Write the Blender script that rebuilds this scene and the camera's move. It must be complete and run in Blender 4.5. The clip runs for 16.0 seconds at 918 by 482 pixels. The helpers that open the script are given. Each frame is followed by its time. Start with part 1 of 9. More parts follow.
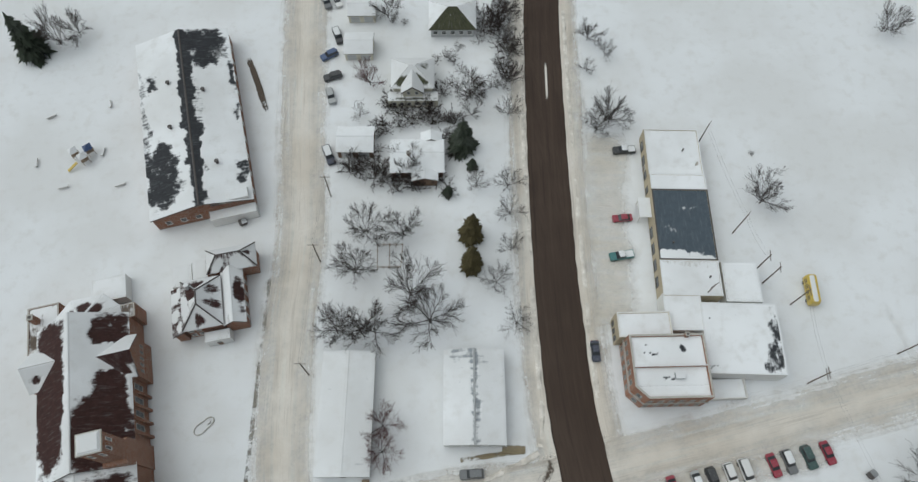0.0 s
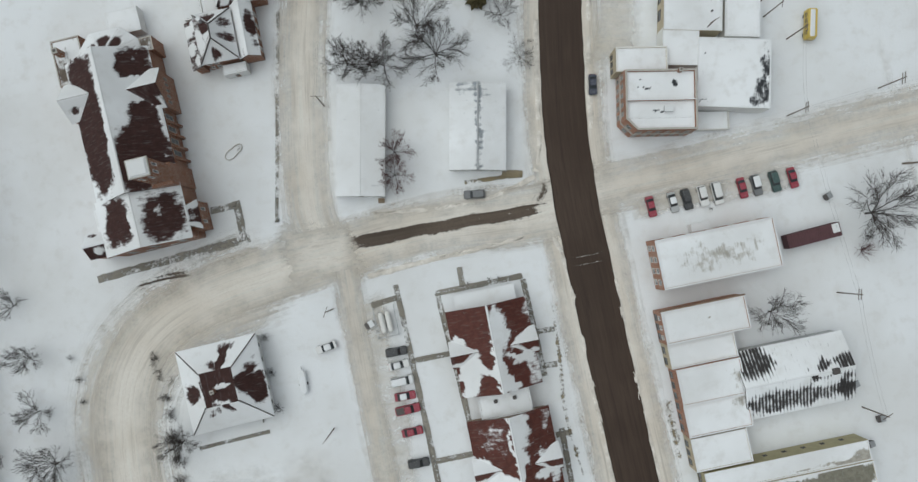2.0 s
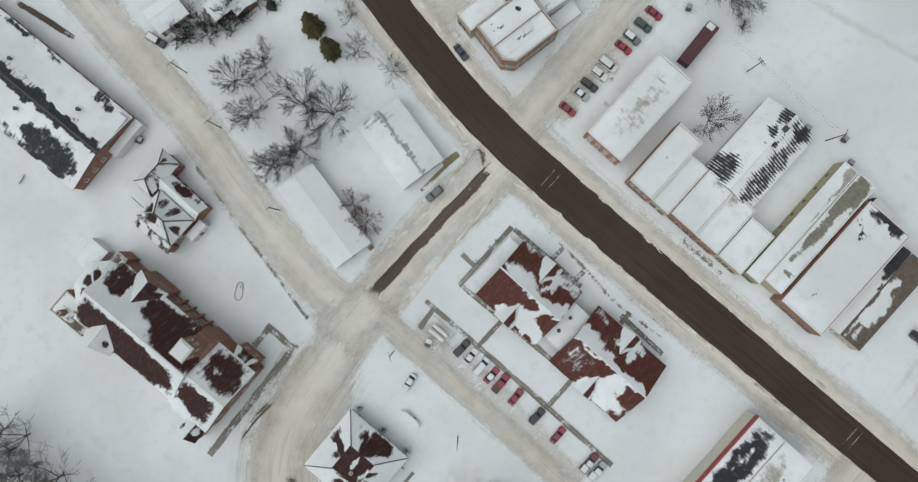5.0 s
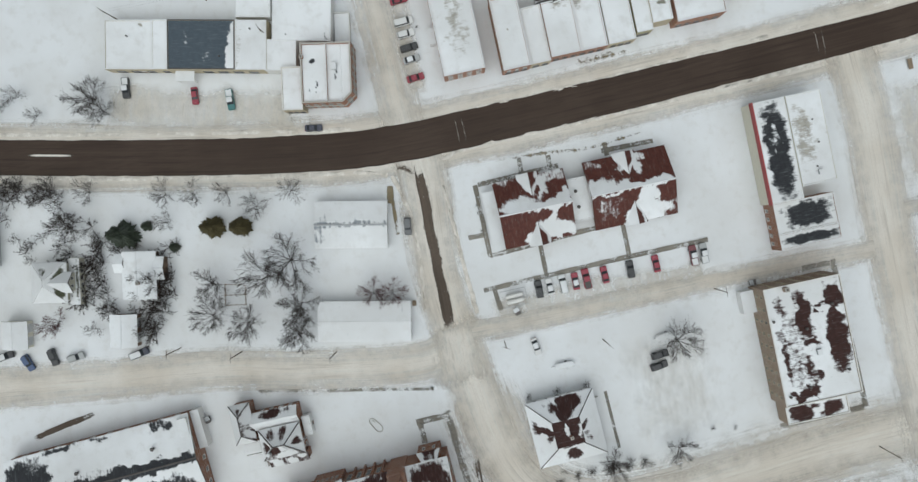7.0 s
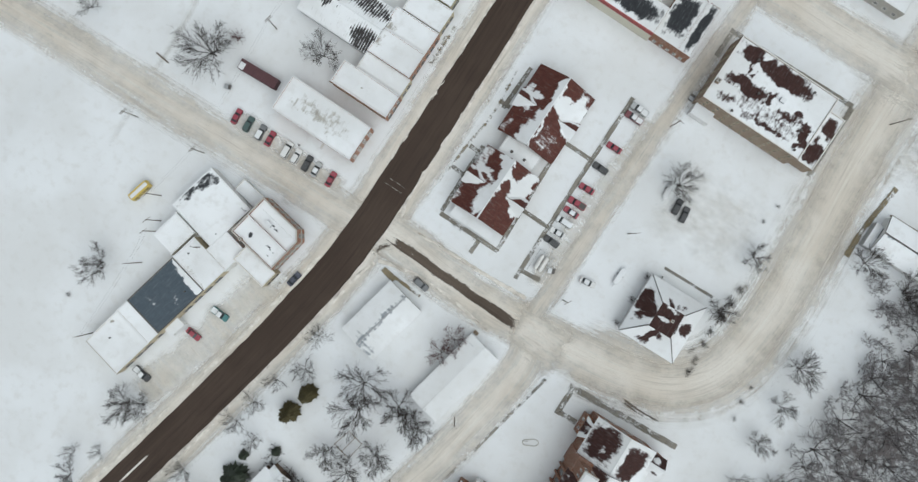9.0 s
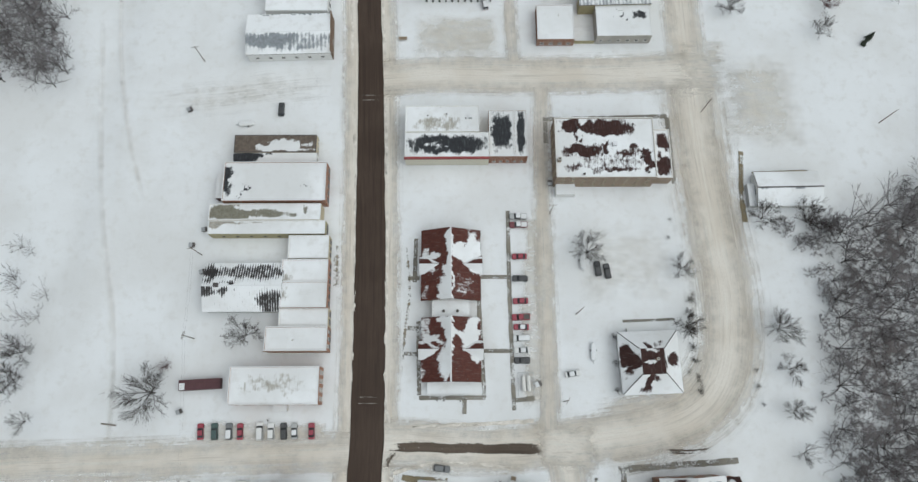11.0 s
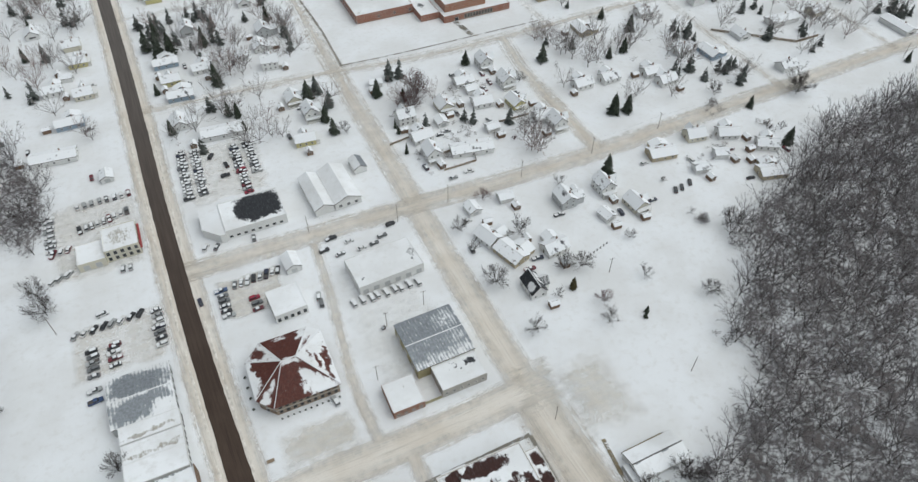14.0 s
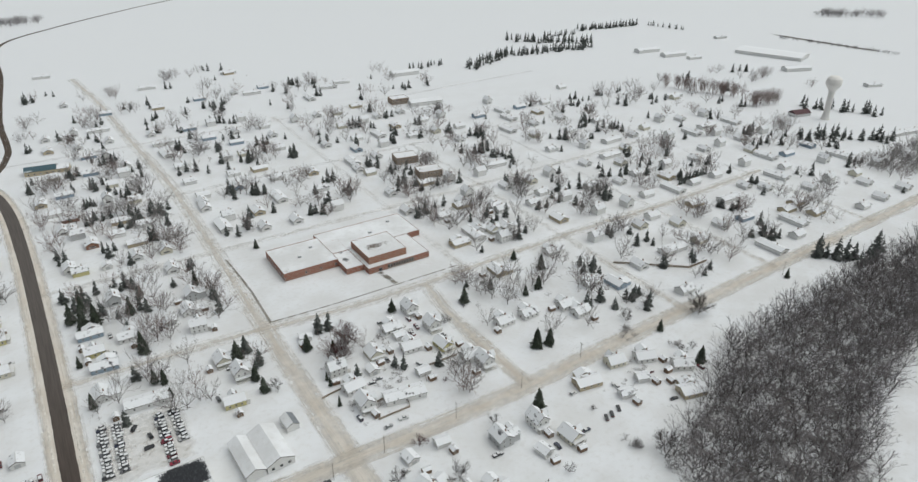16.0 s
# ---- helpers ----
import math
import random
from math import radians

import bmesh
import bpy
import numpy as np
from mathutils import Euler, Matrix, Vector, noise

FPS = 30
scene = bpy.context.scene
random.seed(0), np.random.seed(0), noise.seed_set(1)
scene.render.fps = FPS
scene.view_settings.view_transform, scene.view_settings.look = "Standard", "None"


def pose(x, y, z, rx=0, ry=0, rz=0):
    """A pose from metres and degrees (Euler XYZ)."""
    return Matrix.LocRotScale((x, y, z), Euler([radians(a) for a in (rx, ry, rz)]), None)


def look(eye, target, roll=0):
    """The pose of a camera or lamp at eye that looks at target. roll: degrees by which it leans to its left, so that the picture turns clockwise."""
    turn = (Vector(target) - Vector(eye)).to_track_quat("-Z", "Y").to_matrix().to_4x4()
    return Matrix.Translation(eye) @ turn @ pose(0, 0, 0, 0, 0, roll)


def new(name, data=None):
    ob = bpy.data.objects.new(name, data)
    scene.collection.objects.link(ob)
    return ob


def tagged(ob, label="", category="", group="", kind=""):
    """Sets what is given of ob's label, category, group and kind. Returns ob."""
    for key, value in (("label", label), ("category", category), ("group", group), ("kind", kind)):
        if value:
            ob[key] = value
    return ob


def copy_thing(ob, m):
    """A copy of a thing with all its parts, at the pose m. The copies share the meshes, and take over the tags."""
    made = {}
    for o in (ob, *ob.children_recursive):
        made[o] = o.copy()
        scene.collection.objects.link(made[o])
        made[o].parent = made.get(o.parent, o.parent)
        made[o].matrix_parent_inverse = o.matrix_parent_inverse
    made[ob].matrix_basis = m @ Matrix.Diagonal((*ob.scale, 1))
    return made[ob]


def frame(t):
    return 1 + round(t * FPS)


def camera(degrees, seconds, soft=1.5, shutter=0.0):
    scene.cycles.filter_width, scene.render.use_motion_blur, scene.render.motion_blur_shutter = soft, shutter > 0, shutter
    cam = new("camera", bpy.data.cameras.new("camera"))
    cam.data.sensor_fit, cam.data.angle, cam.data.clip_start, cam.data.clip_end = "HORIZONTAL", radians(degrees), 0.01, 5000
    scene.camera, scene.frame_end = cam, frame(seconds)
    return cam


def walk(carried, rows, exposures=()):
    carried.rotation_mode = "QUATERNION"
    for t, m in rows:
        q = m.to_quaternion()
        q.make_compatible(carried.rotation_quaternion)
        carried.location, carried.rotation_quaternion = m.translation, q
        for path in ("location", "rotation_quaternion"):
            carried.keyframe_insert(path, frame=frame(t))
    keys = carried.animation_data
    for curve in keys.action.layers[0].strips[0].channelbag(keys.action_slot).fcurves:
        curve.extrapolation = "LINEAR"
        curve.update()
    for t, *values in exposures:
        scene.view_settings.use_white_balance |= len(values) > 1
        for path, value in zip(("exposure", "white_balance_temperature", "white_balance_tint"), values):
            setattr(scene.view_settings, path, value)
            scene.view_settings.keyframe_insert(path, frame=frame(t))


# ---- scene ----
cam = camera(67.9, 16.0, soft=1.4)
# seconds, place, and turn of the drone's camera
PATH = [
    (0.0, 27.48, -1.49, 141.00, 24.69, -0.46, 168.11),
    (0.5, 27.32, -1.42, 144.10, 17.69, -0.27, 168.24),
    (1.0, 27.24, -1.38, 146.92, 10.65, -0.12, 168.36),
    (1.5, 27.26, -1.61, 149.80, 3.35, -0.06, 168.44),
    (2.0, 27.49, -1.66, 152.26, 1.39, -0.11, 168.41),
    (2.5, 27.53, -1.26, 155.06, 1.42, -0.15, 168.44),
    (3.0, 27.29, -0.57, 158.15, 1.56, -0.05, 168.29),
    (3.5, 27.85, 0.11, 161.09, 1.70, -0.05, 163.00),
    (4.0, 27.95, 1.01, 163.99, 1.81, 0.16, 155.52),
    (4.5, 27.83, 1.79, 167.21, 1.76, 0.57, 144.20),
    (5.0, 26.84, 1.96, 170.43, 1.25, 0.79, 131.94),
    (5.5, 24.97, 1.51, 173.65, 0.29, 0.79, 118.72),
    (6.0, 22.94, 0.85, 176.84, -0.81, 0.67, 104.98),
    (6.5, 21.46, 0.39, 179.95, -1.75, 0.50, 91.13),
    (7.0, 21.23, 0.53, 182.93, -2.20, 0.38, 77.60),
    (7.5, 22.26, 1.28, 185.78, -2.17, 0.29, 64.40),
    (8.0, 23.52, 2.45, 188.66, -2.22, 0.61, 54.60),
    (8.5, 24.22, 2.55, 191.52, -1.43, 0.62, 44.38),
    (9.0, 24.35, 1.60, 194.36, 0.19, 0.32, 33.74),
    (9.5, 24.24, 0.20, 197.27, 2.63, -0.09, 23.35),
    (10.0, 24.18, -1.00, 200.32, 5.86, -0.42, 13.88),
    (10.5, 24.48, -1.40, 203.59, 9.88, -0.46, 6.00),
    (11.0, 25.13, -0.99, 207.09, 14.66, -0.24, -0.27),
    (11.5, 25.27, -0.53, 210.85, 19.40, -0.16, -6.31),
    (12.0, 25.00, -0.48, 214.44, 24.24, -0.15, -11.64),
    (12.5, 24.46, -0.53, 217.61, 29.08, -0.15, -16.17),
    (13.0, 23.93, -0.56, 220.77, 33.83, -0.14, -19.78),
    (13.5, 22.78, -1.07, 223.84, 38.68, -0.14, -22.48),
    (14.0, 22.02, -1.13, 226.87, 43.39, -0.12, -24.66),
    (14.5, 21.72, -1.47, 230.18, 48.14, -0.08, -26.76),
    (15.0, 21.28, -2.30, 233.24, 52.94, 0.11, -28.72),
    (15.5, 20.53, -3.38, 236.04, 57.75, 0.26, -30.54),
    (16.0, 19.82, -3.86, 238.91, 62.51, 0.29, -32.33),
]
walk(cam, [(t, pose(x, y, z, rx, ry, rz)) for t, x, y, z, rx, ry, rz in PATH], [(0.0, -0.09, 6050, 3.0), (4.5, -0.06, 6060, 3.0), (7.0, 0.0, 6040, 3.0), (8.0, 0.13, 6000, 3.5), (10.5, 0.12, 6030, 3.5), (11.5, 0.01, 6050, 3.5), (12.5, 0.0, 6070, 4.0), (14.0, 0.12, 6080, 5.0), (16.0, 0.03, 6280, 5.5)])

# ---- light: flat winter overcast ----
world = bpy.data.worlds.new("overcast_sky")
scene.world = world
world.use_nodes = True
wn = world.node_tree
sky = wn.nodes.new("ShaderNodeTexSky")
sky.sky_type, sky.sun_disc = "NISHITA", False
sky.sun_elevation, sky.sun_rotation = radians(60), radians(113)
sky.air_density, sky.dust_density, sky.ozone_density = 1.0, 4.0, 1.0
pale = wn.nodes.new("ShaderNodeHueSaturation")
pale.inputs["Saturation"].default_value = 0.38
wn.links.new(sky.outputs[0], pale.inputs["Color"])
wn.links.new(pale.outputs[0], wn.nodes["Background"].inputs["Color"])
wn.nodes["Background"].inputs["Strength"].default_value = 0.055
sun_data = bpy.data.lights.new("sun", "SUN")
sun_data.energy, sun_data.angle, sun_data.color = 1.75, radians(100), (1.0, 0.97, 0.925)
sun = new("sun", sun_data)
sun.matrix_world = look((105, -45, 310), (0, 0, 0))

# ---- materials ----


def nodes_of(name):
    m = bpy.data.materials.new(name)
    m.use_nodes = True
    return m, m.node_tree.nodes, m.node_tree.links, m.node_tree.nodes["Principled BSDF"]


def noise_node(n, l, coord, scale, detail=4.0, rough=0.55, stretch=None):
    tex = n.new("ShaderNodeTexNoise")
    tex.inputs["Scale"].default_value, tex.inputs["Detail"].default_value, tex.inputs["Roughness"].default_value = scale, detail, rough
    if stretch:
        mp = n.new("ShaderNodeMapping")
        mp.inputs["Scale"].default_value = stretch
        l.new(coord, mp.inputs["Vector"])
        coord = mp.outputs[0]
    l.new(coord, tex.inputs["Vector"])
    return tex.outputs["Fac"]


def ramp(n, l, value, a, b):
    r = n.new("ShaderNodeMapRange")
    r.interpolation_type = "SMOOTHSTEP"
    r.inputs["From Min"].default_value, r.inputs["From Max"].default_value = a, b
    l.new(value, r.inputs["Value"])
    return r.outputs["Result"]


def mix_colour(n, l, fac, a, b):
    x = n.new("ShaderNodeMix")
    x.data_type = "RGBA"
    for socket, value in ((x.inputs[6], a), (x.inputs[7], b)):
        if isinstance(value, tuple):
            socket.default_value = (*value, 1)
        else:
            l.new(value, socket)
    if isinstance(fac, float):
        x.inputs[0].default_value = fac
    else:
        l.new(fac, x.inputs[0])
    return x.outputs[2]


def calc(n, l, kind, a, b):
    x = n.new("ShaderNodeMath")
    x.operation = kind
    for socket, value in zip(x.inputs, (a, b)):
        if isinstance(value, (int, float)):
            socket.default_value = value
        else:
            l.new(value, socket)
    return x.outputs[0]


def bump(n, l, shader, height, strength, distance):
    b = n.new("ShaderNodeBump")
    b.inputs["Strength"].default_value, b.inputs["Distance"].default_value = strength, distance
    l.new(height, b.inputs["Height"])
    l.new(b.outputs[0], shader.inputs["Normal"])


def surface(name, colour, rough=0.7, metal=0.0, vary=0.25, scale=1.0, fine=12.0, relief=0.3, tint=None, stretch=None):
    """A plain surface with two scales of wear."""
    m, n, l, p = nodes_of(name)
    co = n.new("ShaderNodeTexCoord").outputs["Object"]
    rnd = n.new("ShaderNodeObjectInfo").outputs["Random"]
    add = n.new("ShaderNodeVectorMath")
    l.new(co, add.inputs[0])
    l.new(calc(n, l, "MULTIPLY", rnd, 57.0), add.inputs[1])
    co = add.outputs[0]
    big = noise_node(n, l, co, scale, 3, stretch=stretch)
    small = noise_node(n, l, co, fine, 4, stretch=stretch)
    dark = tuple(c * (1 - vary) for c in colour)
    light = tuple(min(1, c * (1 + vary * 0.6)) for c in (tint or colour))
    c1 = mix_colour(n, l, ramp(n, l, big, 0.3, 0.7), dark, light)
    c2 = mix_colour(n, l, ramp(n, l, small, 0.25, 0.75), c1, colour)
    l.new(c2, p.inputs["Base Color"])
    p.inputs["Roughness"].default_value, p.inputs["Metallic"].default_value = rough, metal
    if relief:
        bump(n, l, p, small, relief, 0.02)
    return m


SNOW = (0.80, 0.815, 0.83)


def snow_colour(n, l, co, fresh=SNOW):
    big = noise_node(n, l, co, 0.035, 4)
    mid = noise_node(n, l, co, 0.32, 5, 0.6)
    small = noise_node(n, l, co, 2.4, 4)
    # the open plain beyond the town lies smooth and untrodden
    far = n.new("ShaderNodeVectorMath")
    far.operation = "DISTANCE"
    l.new(co, far.inputs[0])
    far.inputs[1].default_value = (150, 150, 0)
    trodden = ramp(n, l, far.outputs["Value"], 900.0, 250.0)
    c = mix_colour(n, l, calc(n, l, "MULTIPLY", ramp(n, l, big, 0.35, 0.66), trodden), fresh, (0.69, 0.695, 0.695))
    c = mix_colour(n, l, calc(n, l, "MULTIPLY", calc(n, l, "MULTIPLY", ramp(n, l, mid, 0.48, 0.74), trodden), 0.5), c, (0.63, 0.625, 0.61))
    height = calc(n, l, "ADD", calc(n, l, "MULTIPLY", mid, 3.0), small)
    return c, height, small


def snow_material():
    m, n, l, p = nodes_of("snow")
    co = n.new("ShaderNodeNewGeometry").outputs["Position"]
    c, height, small = snow_colour(n, l, co, (0.765, 0.78, 0.795))
    l.new(c, p.inputs["Base Color"])
    p.inputs["Roughness"].default_value = 0.85
    p.inputs["Specular IOR Level"].default_value = 0.2
    bump(n, l, p, height, 0.3, 0.1)
    return m


def worn_sheet(name, colour, colour2, rough=0.8, edge=(0.35, 0.65), streak=(1, 1, 1), noisy=0.5, lanes=0.6, northern=None):
    """A sheet that thins out into the snow below it where its 'worn' value falls."""
    m, n, l, p = nodes_of(name)
    co = n.new("ShaderNodeNewGeometry").outputs["Position"]
    worn = n.new("ShaderNodeAttribute")
    worn.attribute_name = "worn"
    lane = n.new("ShaderNodeAttribute")
    lane.attribute_name = "lane"
    tracks = noise_node(n, l, lane.outputs["Vector"], 1.0, 4, 0.6)
    mid = noise_node(n, l, co, 0.22, 5, 0.65, streak)
    small = noise_node(n, l, co, 1.7, 4, 0.6, streak)
    big = noise_node(n, l, co, 0.05, 3)
    v = calc(n, l, "ADD", calc(n, l, "MULTIPLY", calc(n, l, "SUBTRACT", small, 0.5), noisy * 0.6), calc(n, l, "MULTIPLY", calc(n, l, "SUBTRACT", mid, 0.5), noisy * 1.2))
    fine = noise_node(n, l, lane.outputs["Vector"], 3.3, 4, 0.65)
    v = calc(n, l, "ADD", v, calc(n, l, "MULTIPLY", calc(n, l, "SUBTRACT", tracks, 0.5), noisy * lanes))
    v = calc(n, l, "ADD", worn.outputs["Fac"], calc(n, l, "MULTIPLY", v, ramp(n, l, worn.outputs["Fac"], 0.0, 0.3)))
    c = mix_colour(n, l, ramp(n, l, big, 0.35, 0.65), colour, colour2)
    c = mix_colour(n, l, calc(n, l, "MULTIPLY", ramp(n, l, small, 0.3, 0.75), 0.5), c, tuple(x * 0.88 for x in colour))
    c = mix_colour(n, l, calc(n, l, "MULTIPLY", ramp(n, l, tracks, 0.52, 0.7), 0.75), c, tuple(x * 0.66 for x in colour))
    c = mix_colour(n, l, calc(n, l, "MULTIPLY", ramp(n, l, fine, 0.52, 0.72), 0.6), c, tuple(x * 0.7 for x in colour))
    c = mix_colour(n, l, calc(n, l, "MULTIPLY", ramp(n, l, tracks, 0.5, 0.3), 0.4), c, tuple(min(0.8, x * 1.18) for x in colour2))
    # colour goes over to a second tone northwards, between y 120 and 480
    if northern:
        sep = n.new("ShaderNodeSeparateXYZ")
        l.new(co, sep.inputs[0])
        c = mix_colour(n, l, ramp(n, l, sep.outputs[1], 120.0, 480.0), c, mix_colour(n, l, ramp(n, l, tracks, 0.35, 0.65), northern, tuple(x * 0.75 for x in northern)))
    l.new(c, p.inputs["Base Color"])
    p.inputs["Roughness"].default_value = rough
    p.inputs["Specular IOR Level"].default_value = 0.25
    bump(n, l, p, small, 0.4, 0.05)
    clear = n.new("ShaderNodeBsdfTransparent")
    mixer = n.new("ShaderNodeMixShader")
    l.new(ramp(n, l, v, *edge), mixer.inputs[0])
    l.new(clear.outputs[0], mixer.inputs[1])
    l.new(p.outputs[0], mixer.inputs[2])
    l.new(mixer.outputs[0], n["Material Output"].inputs[0])
    return m


def roof_material(name, colour, rough=0.6, metal=0.0, ribs=0.0, vary=0.2, stripes=0.0):
    """Roofing that shows where the snow has gone ('bare' near 1)."""
    m, n, l, p = nodes_of(name)
    co = n.new("ShaderNodeTexCoord").outputs["Object"]
    pos = n.new("ShaderNodeNewGeometry").outputs["Position"]
    bare = n.new("ShaderNodeAttribute")
    bare.attribute_name = "bare"
    mid = noise_node(n, l, pos, 0.9, 5, 0.65)
    small = noise_node(n, l, pos, 5.0, 4, 0.6)
    fall = n.new("ShaderNodeAttribute")
    fall.attribute_name = "fall"
    streak = noise_node(n, l, fall.outputs["Vector"], 1.0, 5, 0.62, (1.9, 0.3, 1.0))
    v = calc(n, l, "ADD", bare.outputs["Fac"], calc(n, l, "MULTIPLY", calc(n, l, "SUBTRACT", mid, 0.5), 0.8))
    v = calc(n, l, "ADD", v, calc(n, l, "MULTIPLY", calc(n, l, "SUBTRACT", streak, 0.5), 1.0))
    v = calc(n, l, "ADD", v, calc(n, l, "MULTIPLY", calc(n, l, "SUBTRACT", small, 0.5), 0.3))
    if stripes:
        sep = n.new("ShaderNodeSeparateXYZ")
        l.new(fall.outputs["Vector"], sep.inputs[0])
        depth = 0.2 if stripes < 1 else 0.1
        rib = calc(n, l, "SINE", calc(n, l, "MULTIPLY", sep.outputs[0], 2 * math.pi / stripes), 0.0)
        v = calc(n, l, "ADD", v, calc(n, l, "MULTIPLY", rib, depth))
    mask = ramp(n, l, v, 0.28, 0.74)
    own = mix_colour(n, l, ramp(n, l, mid, 0.3, 0.7), tuple(c * (1 - vary) for c in colour), tuple(c * (1 + vary) for c in colour))
    own = mix_colour(n, l, calc(n, l, "MULTIPLY", ramp(n, l, streak, 0.5, 0.75), 0.1), own, (0.5, 0.51, 0.53))
    snow, height, grain = snow_colour(n, l, pos, (0.84, 0.855, 0.87))
    l.new(mix_colour(n, l, mask, snow, own), p.inputs["Base Color"])
    r = calc(n, l, "SUBTRACT", 0.85, calc(n, l, "MULTIPLY", mask, 0.85 - rough))
    l.new(r, p.inputs["Roughness"])
    l.new(calc(n, l, "MULTIPLY", mask, metal), p.inputs["Metallic"])
    p.inputs["Specular IOR Level"].default_value = 0.25
    if ribs:
        wave = n.new("ShaderNodeTexWave")
        wave.inputs["Scale"].default_value = ribs
        l.new(co, wave.inputs["Vector"])
        height = calc(n, l, "ADD", height, calc(n, l, "MULTIPLY", calc(n, l, "MULTIPLY", wave.outputs["Fac"], mask), 2.0))
    bump(n, l, p, height, 0.4, 0.06)
    return m


def house_roof_material(name, colour):
    """Shingles under snow, with gaps that differ from house to house."""
    m, n, l, p = nodes_of(name)
    co = n.new("ShaderNodeTexCoord").outputs["Object"]
    rnd = n.new("ShaderNodeObjectInfo").outputs["Random"]
    add = n.new("ShaderNodeVectorMath")
    l.new(co, add.inputs[0])
    l.new(calc(n, l, "MULTIPLY", rnd, 91.0), add.inputs[1])
    mid = noise_node(n, l, add.outputs[0], 0.38, 5, 0.6)
    small = noise_node(n, l, add.outputs[0], 4.0, 4)
    v = calc(n, l, "ADD", mid, calc(n, l, "MULTIPLY", calc(n, l, "SUBTRACT", small, 0.5), 0.15))
    v = calc(n, l, "ADD", v, calc(n, l, "MULTIPLY", calc(n, l, "SUBTRACT", rnd, 0.5), 0.14))
    mask = ramp(n, l, v, 0.6, 0.72)
    own = mix_colour(n, l, small, tuple(c * 0.7 for c in colour), tuple(c * 1.3 for c in colour))
    l.new(mix_colour(n, l, mask, SNOW, own), p.inputs["Base Color"])
    p.inputs["Roughness"].default_value = 0.85
    p.inputs["Specular IOR Level"].default_value = 0.2
    bump(n, l, p, calc(n, l, "SUBTRACT", small, mask), 0.5, 0.06)
    return m


def brick_material(name, a, b, mortar=(0.42, 0.38, 0.34)):
    m, n, l, p = nodes_of(name)
    co = n.new("ShaderNodeTexCoord").outputs["Object"]
    sep = n.new("ShaderNodeSeparateXYZ")
    l.new(co, sep.inputs[0])
    com = n.new("ShaderNodeCombineXYZ")
    l.new(calc(n, l, "ADD", sep.outputs[0], sep.outputs[1]), com.inputs[0])
    l.new(sep.outputs[2], com.inputs[1])
    bt = n.new("ShaderNodeTexBrick")
    bt.inputs["Scale"].default_value = 1.0
    bt.inputs["Brick Width"].default_value, bt.inputs["Row Height"].default_value, bt.inputs["Mortar Size"].default_value = 0.22, 0.075, 0.008
    bt.inputs["Color1"].default_value, bt.inputs["Color2"].default_value, bt.inputs["Mortar"].default_value = (*a, 1), (*b, 1), (*mortar, 1)
    l.new(com.outputs[0], bt.inputs["Vector"])
    stain = noise_node(n, l, co, 0.6, 5, 0.6)
    c = mix_colour(n, l, calc(n, l, "MULTIPLY", ramp(n, l, stain, 0.4, 0.75), 0.5), bt.outputs["Color"], tuple(x * 0.55 for x in a))
    l.new(c, p.inputs["Base Color"])
    p.inputs["Roughness"].default_value = 0.9
    bump(n, l, p, bt.outputs["Fac"], 0.3, 0.01)
    return m


M_SNOW = snow_material()
M_PACKED = worn_sheet("packed_snow", (0.635, 0.58, 0.505), (0.725, 0.685, 0.625), 0.85, (0.12, 1.0), (1, 1, 1), 0.55, 1.4)
M_LOT = worn_sheet("trampled_snow", (0.68, 0.63, 0.55), (0.75, 0.72, 0.67), 0.85, (0.15, 1.05), (1, 1, 1), 0.4)
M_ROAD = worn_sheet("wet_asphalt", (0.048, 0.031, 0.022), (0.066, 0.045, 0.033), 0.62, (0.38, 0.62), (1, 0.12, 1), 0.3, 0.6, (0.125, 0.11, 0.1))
M_SLUSH = worn_sheet("bare_wet_patch", (0.075, 0.055, 0.04), (0.12, 0.092, 0.07), 0.6, (0.4, 0.85), (1, 1, 1), 1.3, 1.6)
M_WALKWAY = worn_sheet("cleared_concrete", (0.2, 0.183, 0.152), (0.33, 0.305, 0.265), 0.9, (0.25, 0.95), (1, 1, 1), 2.0)
M_VERGE = worn_sheet("dead_grass", (0.22, 0.18, 0.11), (0.3, 0.25, 0.17), 0.95, (0.4, 0.85), (1, 1, 1), 1.6)
M_BANK = surface("dirty_ploughed_snow", (0.62, 0.575, 0.51), 0.9, 0, 0.3, 0.5, 2.2, 0.5, (0.72, 0.69, 0.64))
R_RED = roof_material("red_metal_roof", (0.09, 0.029, 0.021), 0.55, 0.0, 1.2)
R_DARKRED = roof_material("dark_red_shingle", (0.045, 0.021, 0.018), 0.8)
R_BLACK = roof_material("black_membrane", (0.03, 0.032, 0.036), 0.7)
R_SLATE = roof_material("blue_grey_membrane", (0.075, 0.095, 0.115), 0.7, 0.0, 0.0, 0.08)
R_TIN = roof_material("grey_ribbed_metal", (0.27, 0.29, 0.31), 0.45, 0.4, 1.5, 0.2, 1.3)
R_BROWN = roof_material("brown_gravel_roof", (0.13, 0.105, 0.085), 0.9)
R_GREY = roof_material("grey_gravel_roof", (0.36, 0.34, 0.30), 0.9)
R_GREEN = roof_material("olive_shingle", (0.06, 0.062, 0.036), 0.85)
H_DARK = house_roof_material("dark_shingle_house_roof", (0.10, 0.10, 0.105))
H_BROWN = house_roof_material("brown_shingle_house_roof", (0.13, 0.095, 0.08))
